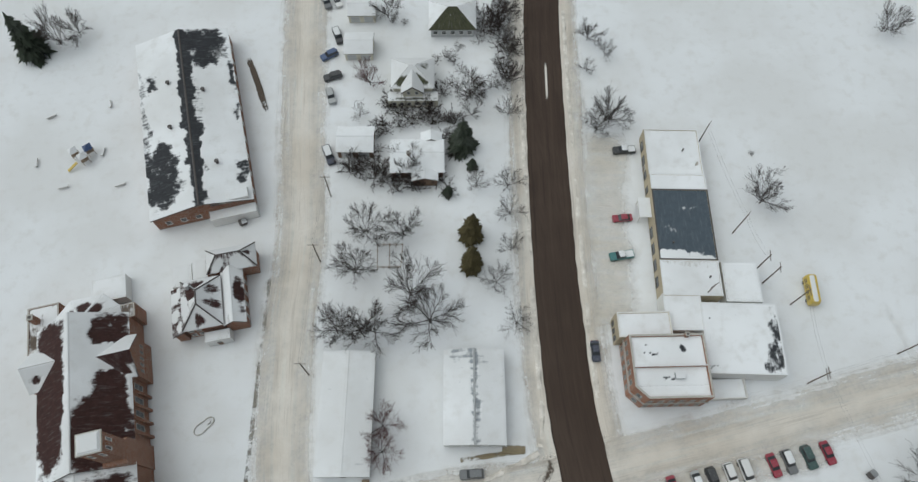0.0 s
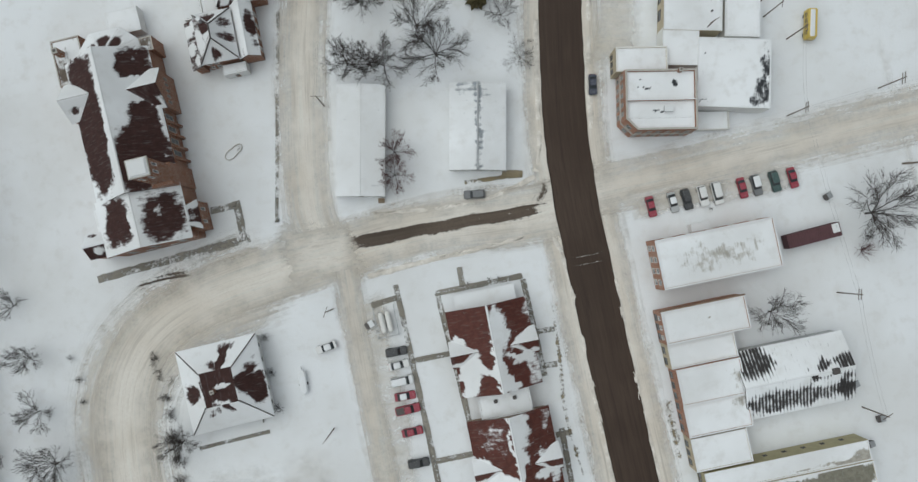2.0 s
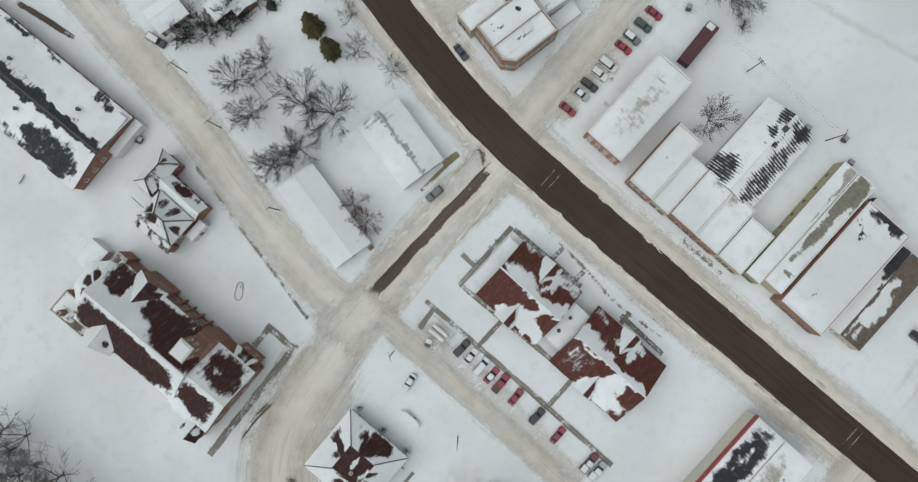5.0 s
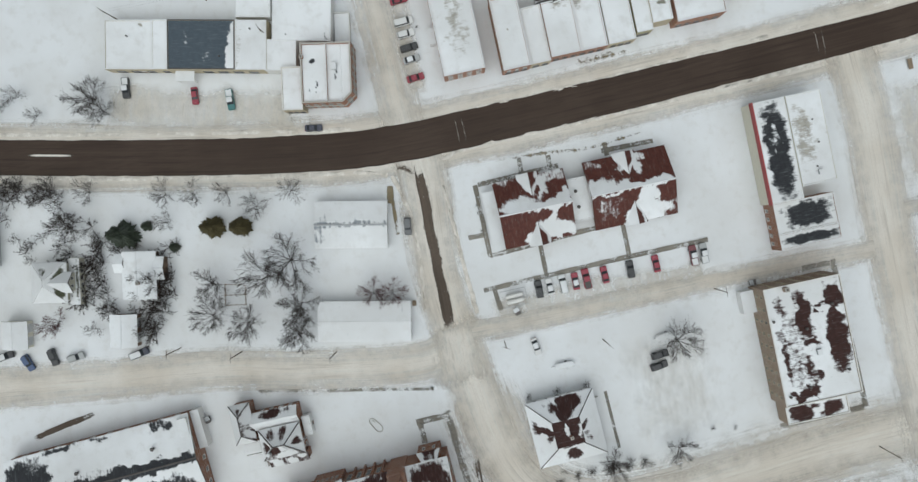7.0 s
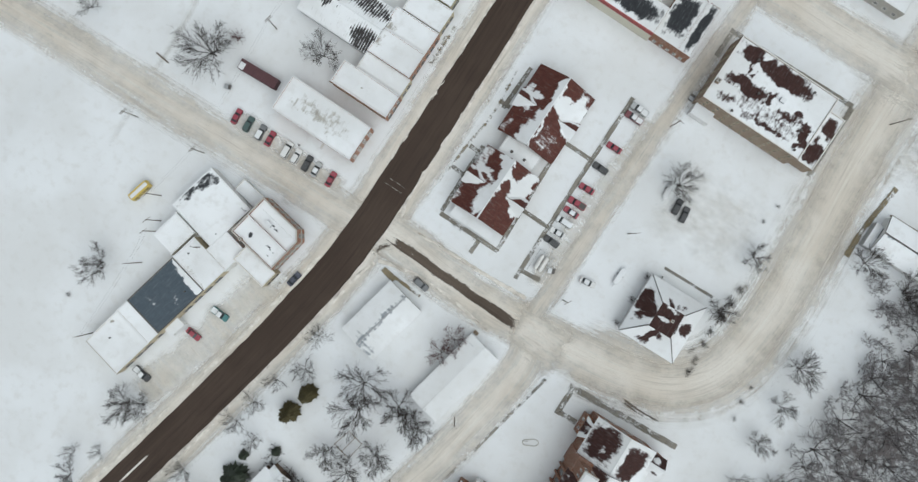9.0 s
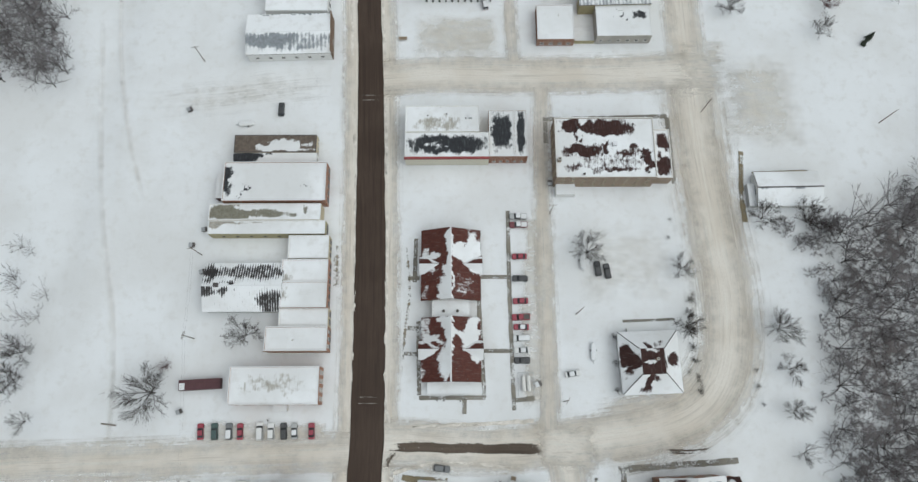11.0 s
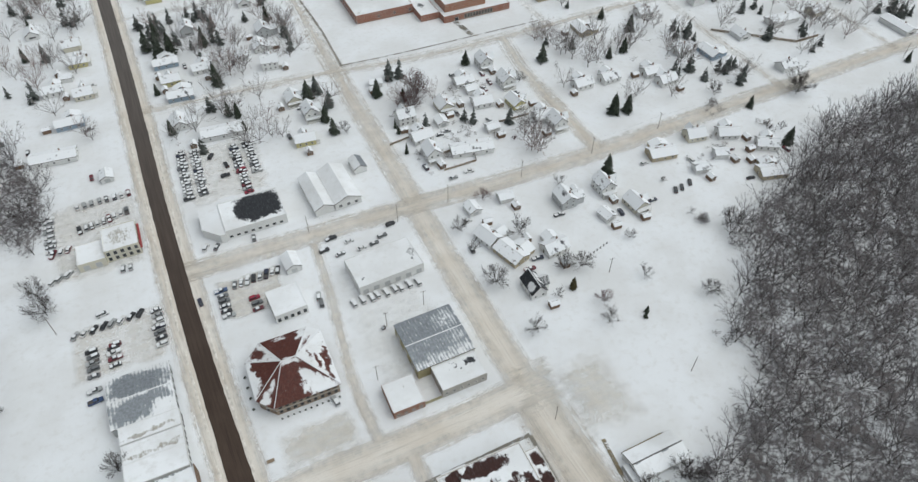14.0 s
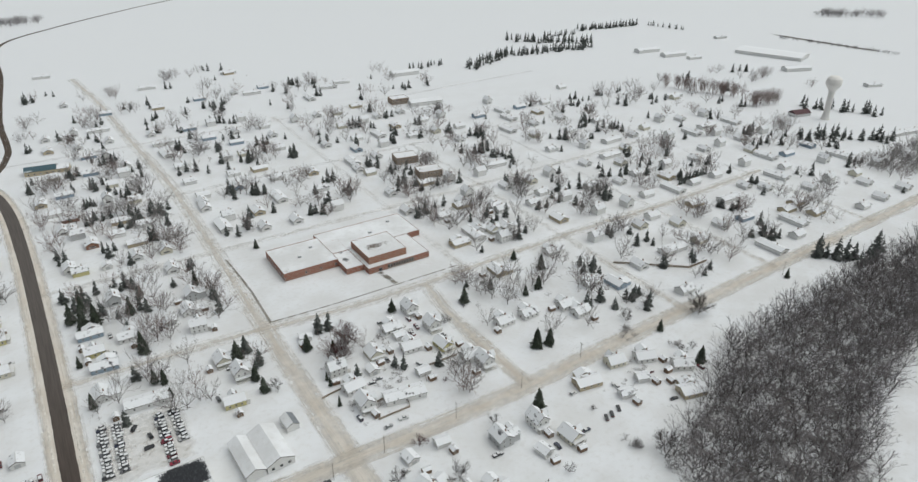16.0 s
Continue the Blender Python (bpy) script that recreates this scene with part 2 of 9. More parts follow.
H_GREEN = house_roof_material("green_shingle_house_roof", (0.07, 0.08, 0.055))
M_BRICK = brick_material("red_brick", (0.29, 0.115, 0.05), (0.23, 0.085, 0.04))
M_SCHOOL = brick_material("dark_orange_brick", (0.36, 0.145, 0.085), (0.29, 0.11, 0.065))
M_PALEGREEN = surface("pale_green_panel", (0.52, 0.58, 0.5), 0.6, 0, 0.1, 0.8, 9, 0.1)
M_ORANGE = brick_material("orange_brick", (0.40, 0.18, 0.10), (0.33, 0.14, 0.075))
M_TANBRICK = brick_material("tan_brick", (0.31, 0.225, 0.15), (0.26, 0.185, 0.125))
M_WHITE = surface("white_siding", (0.77, 0.77, 0.75), 0.6, 0, 0.12, 0.8, 9, 0.2, None, (1, 1, 6))
M_CREAM = surface("cream_siding", (0.66, 0.63, 0.52), 0.65, 0, 0.12, 0.8, 9, 0.2, None, (1, 1, 6))
M_YELLOW = surface("pale_yellow_siding", (0.60, 0.55, 0.27), 0.65, 0, 0.12, 0.8, 9, 0.2, None, (1, 1, 6))
M_BLUE = surface("grey_blue_siding", (0.30, 0.38, 0.46), 0.65, 0, 0.12, 0.8, 9, 0.2, None, (1, 1, 6))
M_GREYWALL = surface("grey_siding", (0.5, 0.51, 0.51), 0.65, 0, 0.15, 0.8, 9, 0.2, None, (1, 1, 6))
M_TAN = surface("tan_painted_wall", (0.50, 0.43, 0.30), 0.75, 0, 0.15, 0.5, 6, 0.2)
M_BROWNWALL = surface("brown_board_wall", (0.20, 0.13, 0.085), 0.8, 0, 0.25, 0.9, 8, 0.3, None, (4, 4, 0.6))
M_CONCRETE = surface("concrete_block", (0.44, 0.42, 0.38), 0.9, 0, 0.2, 0.5, 7, 0.3)
M_REDTRIM = surface("red_painted_band", (0.33, 0.055, 0.055), 0.6, 0, 0.2, 0.7, 9, 0.1)
M_OCHRE = surface("ochre_metal_wall", (0.38, 0.34, 0.19), 0.6, 0, 0.2, 0.7, 9, 0.2)
M_TRIM = surface("white_trim", (0.70, 0.69, 0.66), 0.6, 0, 0.1, 1, 10, 0.1)
M_DARKTRIM = surface("dark_flashing", (0.09, 0.08, 0.075), 0.6, 0.2, 0.2, 1, 10, 0.1)
# eaves board colour, kept dark to paint in the shading along roof edges
M_EAVE_SHADE = surface("shaded_eaves_board", (0.17, 0.15, 0.135), 0.8, 0, 0.25, 0.8, 9, 0.1)
M_CEDAR = surface("weathered_boards", (0.26, 0.20, 0.14), 0.9, 0, 0.3, 1, 9, 0.4, None, (5, 5, 0.6))
M_POLE = surface("weathered_pole", (0.16, 0.13, 0.105), 0.95, 0, 0.3, 0.5, 14, 0.4, None, (6, 6, 0.5))
M_STEEL = surface("galvanised_steel", (0.38, 0.39, 0.4), 0.45, 0.7, 0.15, 1, 15, 0.1)
M_RUST = surface("rusty_maroon_metal", (0.10, 0.045, 0.05), 0.7, 0.1, 0.3, 0.6, 8, 0.2)
M_CABLE = surface("black_cable", (0.05, 0.05, 0.05), 0.7, 0, 0.1, 1, 5, 0)
M_BARK = surface("grey_brown_bark", (0.06, 0.049, 0.043), 0.95, 0, 0.3, 0.8, 12, 0.5, None, (3, 3, 0.7))
# air haze painted into the far twig colours: pale copies of the near twigs
M_HAZETWIG = surface("hazed_bare_twigs", (0.27, 0.25, 0.243), 0.95, 0, 0.3, 0.05, 0.5, 0)
M_HAZERUST = surface("hazed_rusty_twigs", (0.27, 0.215, 0.2), 0.95, 0, 0.3, 0.05, 0.5, 0)
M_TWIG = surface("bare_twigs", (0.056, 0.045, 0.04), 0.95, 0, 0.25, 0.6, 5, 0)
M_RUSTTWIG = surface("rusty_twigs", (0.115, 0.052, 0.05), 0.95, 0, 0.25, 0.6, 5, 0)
M_WOODBARK = surface("woodland_bark", (0.085, 0.074, 0.07), 0.95, 0, 0.3, 0.8, 6, 0)
M_WOODS = surface("woodland_branches", (0.2, 0.185, 0.187), 0.95, 0, 0.45, 0.09, 0.3, 0, (0.27, 0.255, 0.257))
M_BRUSH = worn_sheet("woodland_brush", (0.17, 0.152, 0.15), (0.26, 0.245, 0.248), 0.95, (0.35, 0.95), (2.4, 2.4, 1), 2.6)
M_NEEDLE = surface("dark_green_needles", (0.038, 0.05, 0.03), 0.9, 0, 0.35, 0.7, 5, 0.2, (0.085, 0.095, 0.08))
# pale copy of the near needles, with distance haze put into its colour
M_HAZENEEDLE = surface("hazed_needles", (0.095, 0.105, 0.096), 0.9, 0, 0.35, 0.1, 1, 0)
M_CEDARGREEN = surface("bronzed_needles", (0.075, 0.062, 0.025), 0.9, 0, 0.35, 0.7, 5, 0.2)
M_TYRE = surface("tyre_rubber", (0.025, 0.025, 0.025), 0.9, 0, 0.2, 3, 20, 0.1)
M_RIM = surface("alloy_rim", (0.45, 0.45, 0.46), 0.35, 0.8, 0.1, 3, 20, 0)
M_LAMP = surface("clear_lamp", (0.7, 0.7, 0.68), 0.2, 0, 0.05, 3, 20, 0)
M_TAIL = surface("red_lamp", (0.35, 0.02, 0.02), 0.25, 0, 0.1, 3, 20, 0)
M_TOWER = surface("pale_water_tower_paint", (0.82, 0.80, 0.76), 0.5, 0, 0.1, 0.1, 2, 0.05)


def glass_material():
    m, n, l, p = nodes_of("dark_window_glass")
    co = n.new("ShaderNodeNewGeometry").outputs["Position"]
    v = noise_node(n, l, co, 0.7, 2)
    l.new(mix_colour(n, l, v, (0.02, 0.024, 0.028), (0.06, 0.065, 0.07)), p.inputs["Base Color"])
    p.inputs["Roughness"].default_value, p.inputs["Specular IOR Level"].default_value = 0.08, 0.6
    return m


M_GLASS = glass_material()


def paint(name, colour):
    m, n, l, p = nodes_of(name)
    co = n.new("ShaderNodeTexCoord").outputs["Object"]
    salt = noise_node(n, l, co, 2.5, 5, 0.7)
    l.new(mix_colour(n, l, calc(n, l, "MULTIPLY", ramp(n, l, salt, 0.5, 0.85), 0.45), colour, (0.5, 0.48, 0.46)), p.inputs["Base Color"])
    p.inputs["Roughness"].default_value, p.inputs["Coat Weight"].default_value = 0.4, 0.4
    return m


PAINT = {
    "red": paint("red_car_paint", (0.25, 0.007, 0.03)), "black": paint("black_car_paint", (0.02, 0.021, 0.024)),
    "white": paint("white_car_paint", (0.66, 0.66, 0.65)), "silver": paint("silver_car_paint", (0.36, 0.37, 0.37)),
    "grey": paint("grey_car_paint", (0.13, 0.135, 0.14)), "green": paint("dark_green_car_paint", (0.025, 0.065, 0.06)),
    "teal": paint("teal_car_paint", (0.03, 0.15, 0.15)), "blue": paint("blue_car_paint", (0.035, 0.07, 0.17)),
    "navy": paint("navy_car_paint", (0.018, 0.024, 0.05)), "maroon": paint("maroon_car_paint", (0.13, 0.015, 0.025)),
    "yellow": paint("yellow_machine_paint", (0.55, 0.40, 0.06)),
}

# ---- builders ----


class Shape:
    """Collects faces for one mesh."""

    def __init__(self):
        self.v, self.f, self.m = [], [], []

    def poly(self, pts, m=0):
        k = len(self.v)
        self.v += [tuple(p) for p in pts]
        self.f.append(tuple(range(k, k + len(pts))))
        self.m.append(m)

    def prism(self, pts, z0, z1, m=0, top=None, cap=True):
        n = len(pts)
        for i in range(n):
            a, b = pts[i], pts[(i + 1) % n]
            self.poly([(*a, z0), (*b, z0), (*b, z1), (*a, z1)], m)
        if cap:
            self.poly([(*p, z1) for p in pts], m if top is None else top)
            self.poly([(*p, z0) for p in reversed(pts)], m)

    def box(self, x0, x1, y0, y1, z0, z1, m=0, top=None):
        self.prism([(x0, y0), (x1, y0), (x1, y1), (x0, y1)], z0, z1, m, top)

    def loft(self, rings, m=0, cap=True):
        for a, b in zip(rings, rings[1:]):
            for i in range(len(a)):
                j = (i + 1) % len(a)
                self.poly([a[i], a[j], b[j], b[i]], m)
        if cap:
            self.poly(rings[-1], m)
            self.poly(list(reversed(rings[0])), m)

    def tube(self, p, q, r0, r1, n=5, m=0, cap=True):
        p, q = Vector(p), Vector(q)
        d = (q - p).normalized()
        a = d.orthogonal().normalized()
        b = d.cross(a)
        ring = [[c + r * (math.cos(2 * math.pi * i / n) * a + math.sin(2 * math.pi * i / n) * b) for i in range(n)] for c, r in ((p, r0), (q, r1))]
        self.loft(ring, m, cap)

    def mesh(self, name, mats, smooth=False):
        me = bpy.data.meshes.new(name)
        me.from_pydata(self.v, [], self.f)
        for x in mats:
            me.materials.append(x)
        me.polygons.foreach_set("material_index", self.m)
        if smooth:
            me.polygons.foreach_set("use_smooth", [True] * len(self.f))
        me.update()
        return me


def part(name, shape, mats, parent, label="", m=None, smooth=False):
    """One mesh under a thing or a part; shape may be a Shape or a ready mesh."""
    me = shape.mesh(name, mats if isinstance(mats, (list, tuple)) else [mats], smooth) if isinstance(shape, Shape) else shape
    ob = new(name, me)
    ob.parent = parent
    if m is not None:
        ob.matrix_basis = m
    return tagged(ob, label)


def thing(name, label, category, x, y, rot=0.0, z=0.0, group="", kind=""):
    ob = new(name)
    ob.empty_display_size = 0.5
    ob.matrix_basis = pose(x, y, z, 0, 0, rot)
    return tagged(ob, label, category, group, kind)


def solid(name, shape, mats, label, category, x=0.0, y=0.0, rot=0.0, z=0.0, group="", kind="", smooth=False):
    ob = new(name, shape.mesh(name, mats if isinstance(mats, (list, tuple)) else [mats], smooth))
    ob.matrix_basis = pose(x, y, z, 0, 0, rot)
    return tagged(ob, label, category, group, kind)


def ease(t):
    t = min(1.0, max(0.0, t))
    return t * t * (3 - 2 * t)


def roof_panel(parent, p00, p10, p11, p01, mat, level=0.0, spots=(), name="roof", step=0.4, thick=0.22, snow=0.13, label="", seed=0.0, sharp=1.5):
    """A sloping slab with snow lying on it. spots: (u, v, ru, rv, s): ovals in shares of the slab that are cleared (s > 0) or covered (s < 0)."""
    c = [Vector(p) for p in (p00, p10, p11, p01)]
    nu = max(2, min(80, round((c[1] - c[0]).length / step)))
    nv = max(2, min(80, round((c[3] - c[0]).length / step)))
    normal = (c[1] - c[0]).cross(c[3] - c[0]).normalized()
    if normal.z < 0:
        normal.negate()
    verts, bares, fall = [], [], []
    long, high = (c[1] - c[0]).length, (c[3] - c[0]).length
    for j in range(nv + 1):
        for i in range(nu + 1):
            u, v = i / nu, j / nv
            p = (c[0] * (1 - u) + c[1] * u) * (1 - v) + (c[3] * (1 - u) + c[2] * u) * v
            q = Vector((p.x * 0.28 + seed, p.y * 0.28, seed * 3.1))
            w1 = noise.fractal(q, 0.7, 2.1, 4) * min(0.11, 2.4 / long)
            w2 = noise.fractal(q + Vector((31, 7, 5)), 0.7, 2.1, 4) * min(0.13, 1.8 / high)
            b = level + noise.fractal(q * 2.2 + Vector((3, 11, 2)), 0.8, 2.2, 4) * 0.22
            for su, sv, ru, rv, s in spots:
                k = 2.8 if s >= 1 else 2.2
                d = (abs((u + w1 * (0.8 if s >= 1 else 1) - su) / ru) ** k + abs((v + w2 * (0.8 if s >= 1 else 1) - sv) / rv) ** k) ** (1 / k)
                b += s * min(1.0, max(0.0, (1 - d) * sharp + 0.5))
            b = min(1.0, max(0.0, b))
            edge = min(u * nu, (1 - u) * nu, v * nv, (1 - v) * nv, 1.0)
            verts.append(p + normal * (snow * (1 - ease((b - 0.35) / 0.3)) * (0.5 + 0.5 * edge)))
            bares.append(b)
            fall += [u * long, v * high, seed]
    faces = [(j * (nu + 1) + i, j * (nu + 1) + i + 1, (j + 1) * (nu + 1) + i + 1, (j + 1) * (nu + 1) + i) for j in range(nv) for i in range(nu)]
    rim = [j for j in range(nu + 1)] + [(k + 1) * (nu + 1) - 1 for k in range(1, nv + 1)] + [nv * (nu + 1) + k for k in range(nu - 1, -1, -1)] + [k * (nu + 1) for k in range(nv - 1, 0, -1)]
    k = len(verts)
    for r in rim:
        verts.append(verts[r] - normal * (thick + snow))
        bares.append(bares[r])
        fall += fall[r * 3:r * 3 + 3]
    for a in range(len(rim)):
        b = (a + 1) % len(rim)
        faces.append((rim[a], k + a, k + b, rim[b]))
    faces.append(tuple(k + a for a in range(len(rim))))
    me = bpy.data.meshes.new(name)
    me.from_pydata(verts, [], faces)
    me.materials.append(mat)
    # rim and underside take the dark colour that stands in for eaves shading
    me.materials.append(M_EAVE_SHADE)
    me.polygons.foreach_set("material_index", [0] * (nu * nv) + [1] * (len(faces) - nu * nv))
    me.attributes.new("bare", "FLOAT", "POINT").data.foreach_set("value", bares)
    me.attributes.new("fall", "FLOAT_VECTOR", "POINT").data.foreach_set("vector", fall)
    bm = bmesh.new()
    bm.from_mesh(me)
    bmesh.ops.recalc_face_normals(bm, faces=bm.faces)
    bm.to_mesh(me)
    bm.free()
    return part(name, me, None, parent, label)


WINDOWS = {}


def window(parent, x, y, z, face, w=1.0, h=1.4, frame_mat=None, name="window"):
    """A framed window on a wall; face: degrees of the outward direction."""
    fm = frame_mat or M_TRIM
    key = (w, h, fm.name, name)
    if key not in WINDOWS:
        s = Shape()
        t = 0.09 if w > 0.6 else 0.06
        s.box(-0.02, 0.06, -w / 2, w / 2, 0, t)
        s.box(-0.02, 0.06, -w / 2, w / 2, h - t, h)
        s.box(-0.02, 0.06, -w / 2, -w / 2 + t, t, h - t)
        s.box(-0.02, 0.06, w / 2 - t, w / 2, t, h - t)
        if name == "garage_door":
            for k in range(1, 4):
                s.box(-0.02, 0.035, -w / 2 + t, w / 2 - t, h * k / 4 - 0.02, h * k / 4 + 0.02)
        if name == "window" and h > 1:
            s.box(-0.02, 0.05, -w / 2 + t, w / 2 - t, h * 0.5 - 0.03, h * 0.5 + 0.03)
        s.box(-0.02, 0.02, -w / 2 + t, w / 2 - t, t, h - t, 1)
        s.box(-0.02, 0.12, -w / 2 - 0.06, w / 2 + 0.06, -0.07, 0)
        WINDOWS[key] = s.mesh(name, [fm, M_GREYWALL if name == "garage_door" else M_GLASS])
    return part(name, WINDOWS[key], None, parent, "", pose(x, y, z, 0, 0, face))


DOORS = {}


def door(parent, x, y, face, w=1.0, h=2.1, mat=None, z=0.0, name="door"):
    mt = mat or M_BROWNWALL
    key = (w, h, mt.name, name)
    if key not in DOORS:
        s = Shape()
        s.box(-0.02, 0.07, -w / 2 - 0.1, -w / 2, 0, h + 0.1)
        s.box(-0.02, 0.07, w / 2, w / 2 + 0.1, 0, h + 0.1)
        s.box(-0.02, 0.07, -w / 2, w / 2, h, h + 0.1)
        s.box(-0.02, 0.03, -w / 2, w / 2, 0, h, 1)
        s.box(0.03, 0.045, -w / 2 + 0.15, w / 2 - 0.15, h * 0.55, h - 0.2, 2)
        DOORS[key] = s.mesh(name, [M_TRIM, mt, M_GLASS])
    return part(name, DOORS[key], None, parent, "", pose(x, y, z, 0, 0, face))


def side_windows(parent, x0, x1, y0, y1, z, side, n, w=1.0, h=1.4, mat=None, name="window"):
    """n windows in a row on one side (n, s, e, w) of a box."""
    for i in range(n):
        t = (i + 0.5) / n
        if side in "ns":
            window(parent, x0 + (x1 - x0) * t, y1 if side == "n" else y0, z, 90 if side == "n" else -90, w, h, mat, name)
        else:
            window(parent, x1 if side == "e" else x0, y0 + (y1 - y0) * t, z, 0 if side == "e" else 180, w, h, mat, name)


def flat_block(parent, x0, x1, y0, y1, h, wall, roof, parapet=0.45, cap=None, level=0.0, spots=(), slope=0.0, seed=0.0, rlabel="", wlabel=""):
    """Walls with a parapet round a snow-covered flat roof."""
    s = Shape()
    t = 0.3
    top = h + parapet
    ring = [(x0, y0), (x1, y0), (x1, y1), (x0, y1)]
    inner = [(x0 + t, y0 + t), (x1 - t, y0 + t), (x1 - t, y1 - t), (x0 + t, y1 - t)]
    s.prism(ring, 0, top, 0, cap=False)
    for i in range(4):
        j = (i + 1) % 4
        s.poly([(*ring[i], top), (*ring[j], top), (*inner[j], top), (*inner[i], top)], 1)
        s.poly([(*inner[i], top), (*inner[j], top), (*inner[j], h - 0.6), (*inner[i], h - 0.6)], 0)
    w = part("wall", s, [wall, cap or M_SNOW], parent, wlabel)
    e = 0.01
    roof_panel(parent, (x0 + t + e, y0 + t + e, h + slope), (x1 - t - e, y0 + t + e, h - slope), (x1 - t - e, y1 - t - e, h - slope), (x0 + t + e, y1 - t - e, h + slope), roof, level, spots, seed=seed, label=rlabel)
    return w


def gable_block(parent, x0, x1, y0, y1, he, hr, wall, roof, along="y", over=0.4, left=(0.0, ()), right=(0.0, ()), seed=0.0, ridge=None, base=0.0, step=0.5, cap=True):
    """Walls with two gables, two roof slopes and a ridge cap. left and right: level and spots of the slopes (u along the ridge, v from eave to ridge)."""
    s = Shape()
    if along == "y":
        xm = (x0 + x1) / 2
        fp = lambda a, b, z: (a, b, z)
        a0, a1, b0, b1, mid = x0, x1, y0, y1, xm
    else:
        fp = lambda a, b, z: (b, a, z)
        a0, a1, b0, b1, mid = y0, y1, x0, x1, (y0 + y1) / 2
    for a in (a0, a1):
        s.poly([fp(a, b0, base), fp(a, b1, base), fp(a, b1, he), fp(a, b0, he)])
    for b in (b0, b1):
        s.poly([fp(a0, b, base), fp(a1, b, base), fp(a1, b, he), fp(mid, b, hr - 0.05), fp(a0, b, he)])
    part("wall", s, wall, parent)
    drop = (hr - he) / (mid - a0) * over
    up = 0.30
    for edge, sign, (level, spots) in ((a0, -1, left), (a1, 1, right)):
        roof_panel(parent, fp(edge + sign * over, b0 - over, he - drop + up), fp(edge + sign * over, b1 + over, he - drop + up), fp(mid + sign * 0.02, b1 + over, hr + up), fp(mid + sign * 0.02, b0 - over, hr + up),
                   roof, level, spots, name="roof_slope", seed=seed + sign, step=step)
    if not cap:
        return
    r = Shape()
    r.loft([[fp(mid - 0.25, b, hr + up - 0.02), fp(mid + 0.25, b, hr + up - 0.02), fp(mid + 0.12, b, hr + up + 0.14), fp(mid - 0.12, b, hr + up + 0.14)] for b in (b0 - over, b1 + over)])
    part("ridge_cap", r, ridge or M_SNOW, parent)


def hip_block(parent, x0, x1, y0, y1, he, hr, wall, roof, over=0.5, flat=None, specs=None, seed=0.0, base=0.0):
    """Walls under a hip roof of four slopes. specs: side -> (level, spots)."""
    s = Shape()
    s.box(x0, x1, y0, y1, base, he)
    part("wall", s, wall, parent)
    a0, a1, b0, b1 = x0 - over, x1 + over, y0 - over, y1 + over
    w = min(a1 - a0, b1 - b0) / 2
    cx0, cx1, cy0, cy1 = a0 + w, a1 - w, b0 + w, b1 - w
    if flat:
        cx0, cx1, cy0, cy1 = cx0 - flat, cx1 + flat, cy0 - flat, cy1 + flat
    z0, z1 = he + 0.1, hr
    sides = {"s": ((a0, b0), (a1, b0), (cx1, cy0), (cx0, cy0)), "e": ((a1, b0), (a1, b1), (cx1, cy1), (cx1, cy0)), "n": ((a1, b1), (a0, b1), (cx0, cy1), (cx1, cy1)), "w": ((a0, b1), (a0, b0), (cx0, cy0), (cx0, cy1))}
    for i, (k, q) in enumerate(sides.items()):
        level, spots = (specs or {}).get(k, (0.0, ()))
        roof_panel(parent, (*q[0], z0), (*q[1], z0), (*q[2], z1), (*q[3], z1), roof, level, spots, name="roof_slope", seed=seed + i * 7)
    if flat:
        level, spots = (specs or {}).get("top", (0.0, ()))
        roof_panel(parent, (cx0, cy0, z1 + 0.02), (cx1, cy0, z1 + 0.02), (cx1, cy1, z1 + 0.02), (cx0, cy1, z1 + 0.02), roof, level, spots, name="roof_top", seed=seed)


def chimney(parent, x, y, z0, z1, w=0.7, mat=None):
    s = Shape()
    s.box(x - w / 2, x + w / 2, y - w / 2, y + w / 2, z0, z1)
    s.box(x - w / 2 - 0.07, x + w / 2 + 0.07, y - w / 2 - 0.07, y + w / 2 + 0.07, z1, z1 + 0.15, 1)
    s.box(x - w / 4, x + w / 4, y - w / 4, y + w / 4, z1 + 0.15, z1 + 0.3, 2)
    part("chimney", s, [mat or M_BRICK, M_CONCRETE, M_DARKTRIM], parent)


def roof_unit(parent, x, y, z, w=1.2, d=1.0, h=0.9):
    s = Shape()
    s.box(x - w / 2, x + w / 2, y - d / 2, y + d / 2, z, z + h)
    s.box(x - w / 2 - 0.04, x + w / 2 + 0.04, y - d / 2 - 0.04, y + d / 2 + 0.04, z + h, z + h + 0.12, 1)
    for i in range(4):
        s.box(x - w / 2 - 0.03, x - w / 2, y - d / 2 + 0.1, y + d / 2 - 0.1, z + 0.15 + i * 0.17, z + 0.22 + i * 0.17, 2)
    part("rooftop_unit", s, [M_STEEL, M_SNOW, M_DARKTRIM], parent, "small snow-topped ventilation unit")


def vent_pipe(parent, x, y, z, r=0.15, h=0.6):
    s = Shape()
    s.tube((x, y, z - 0.2), (x, y, z + h), r, r, 8)
    s.tube((x, y, z + h), (x, y, z + h + 0.12), r * 1.6, r * 1.1, 8)
    part("vent_pipe", s, M_DARKTRIM, parent)


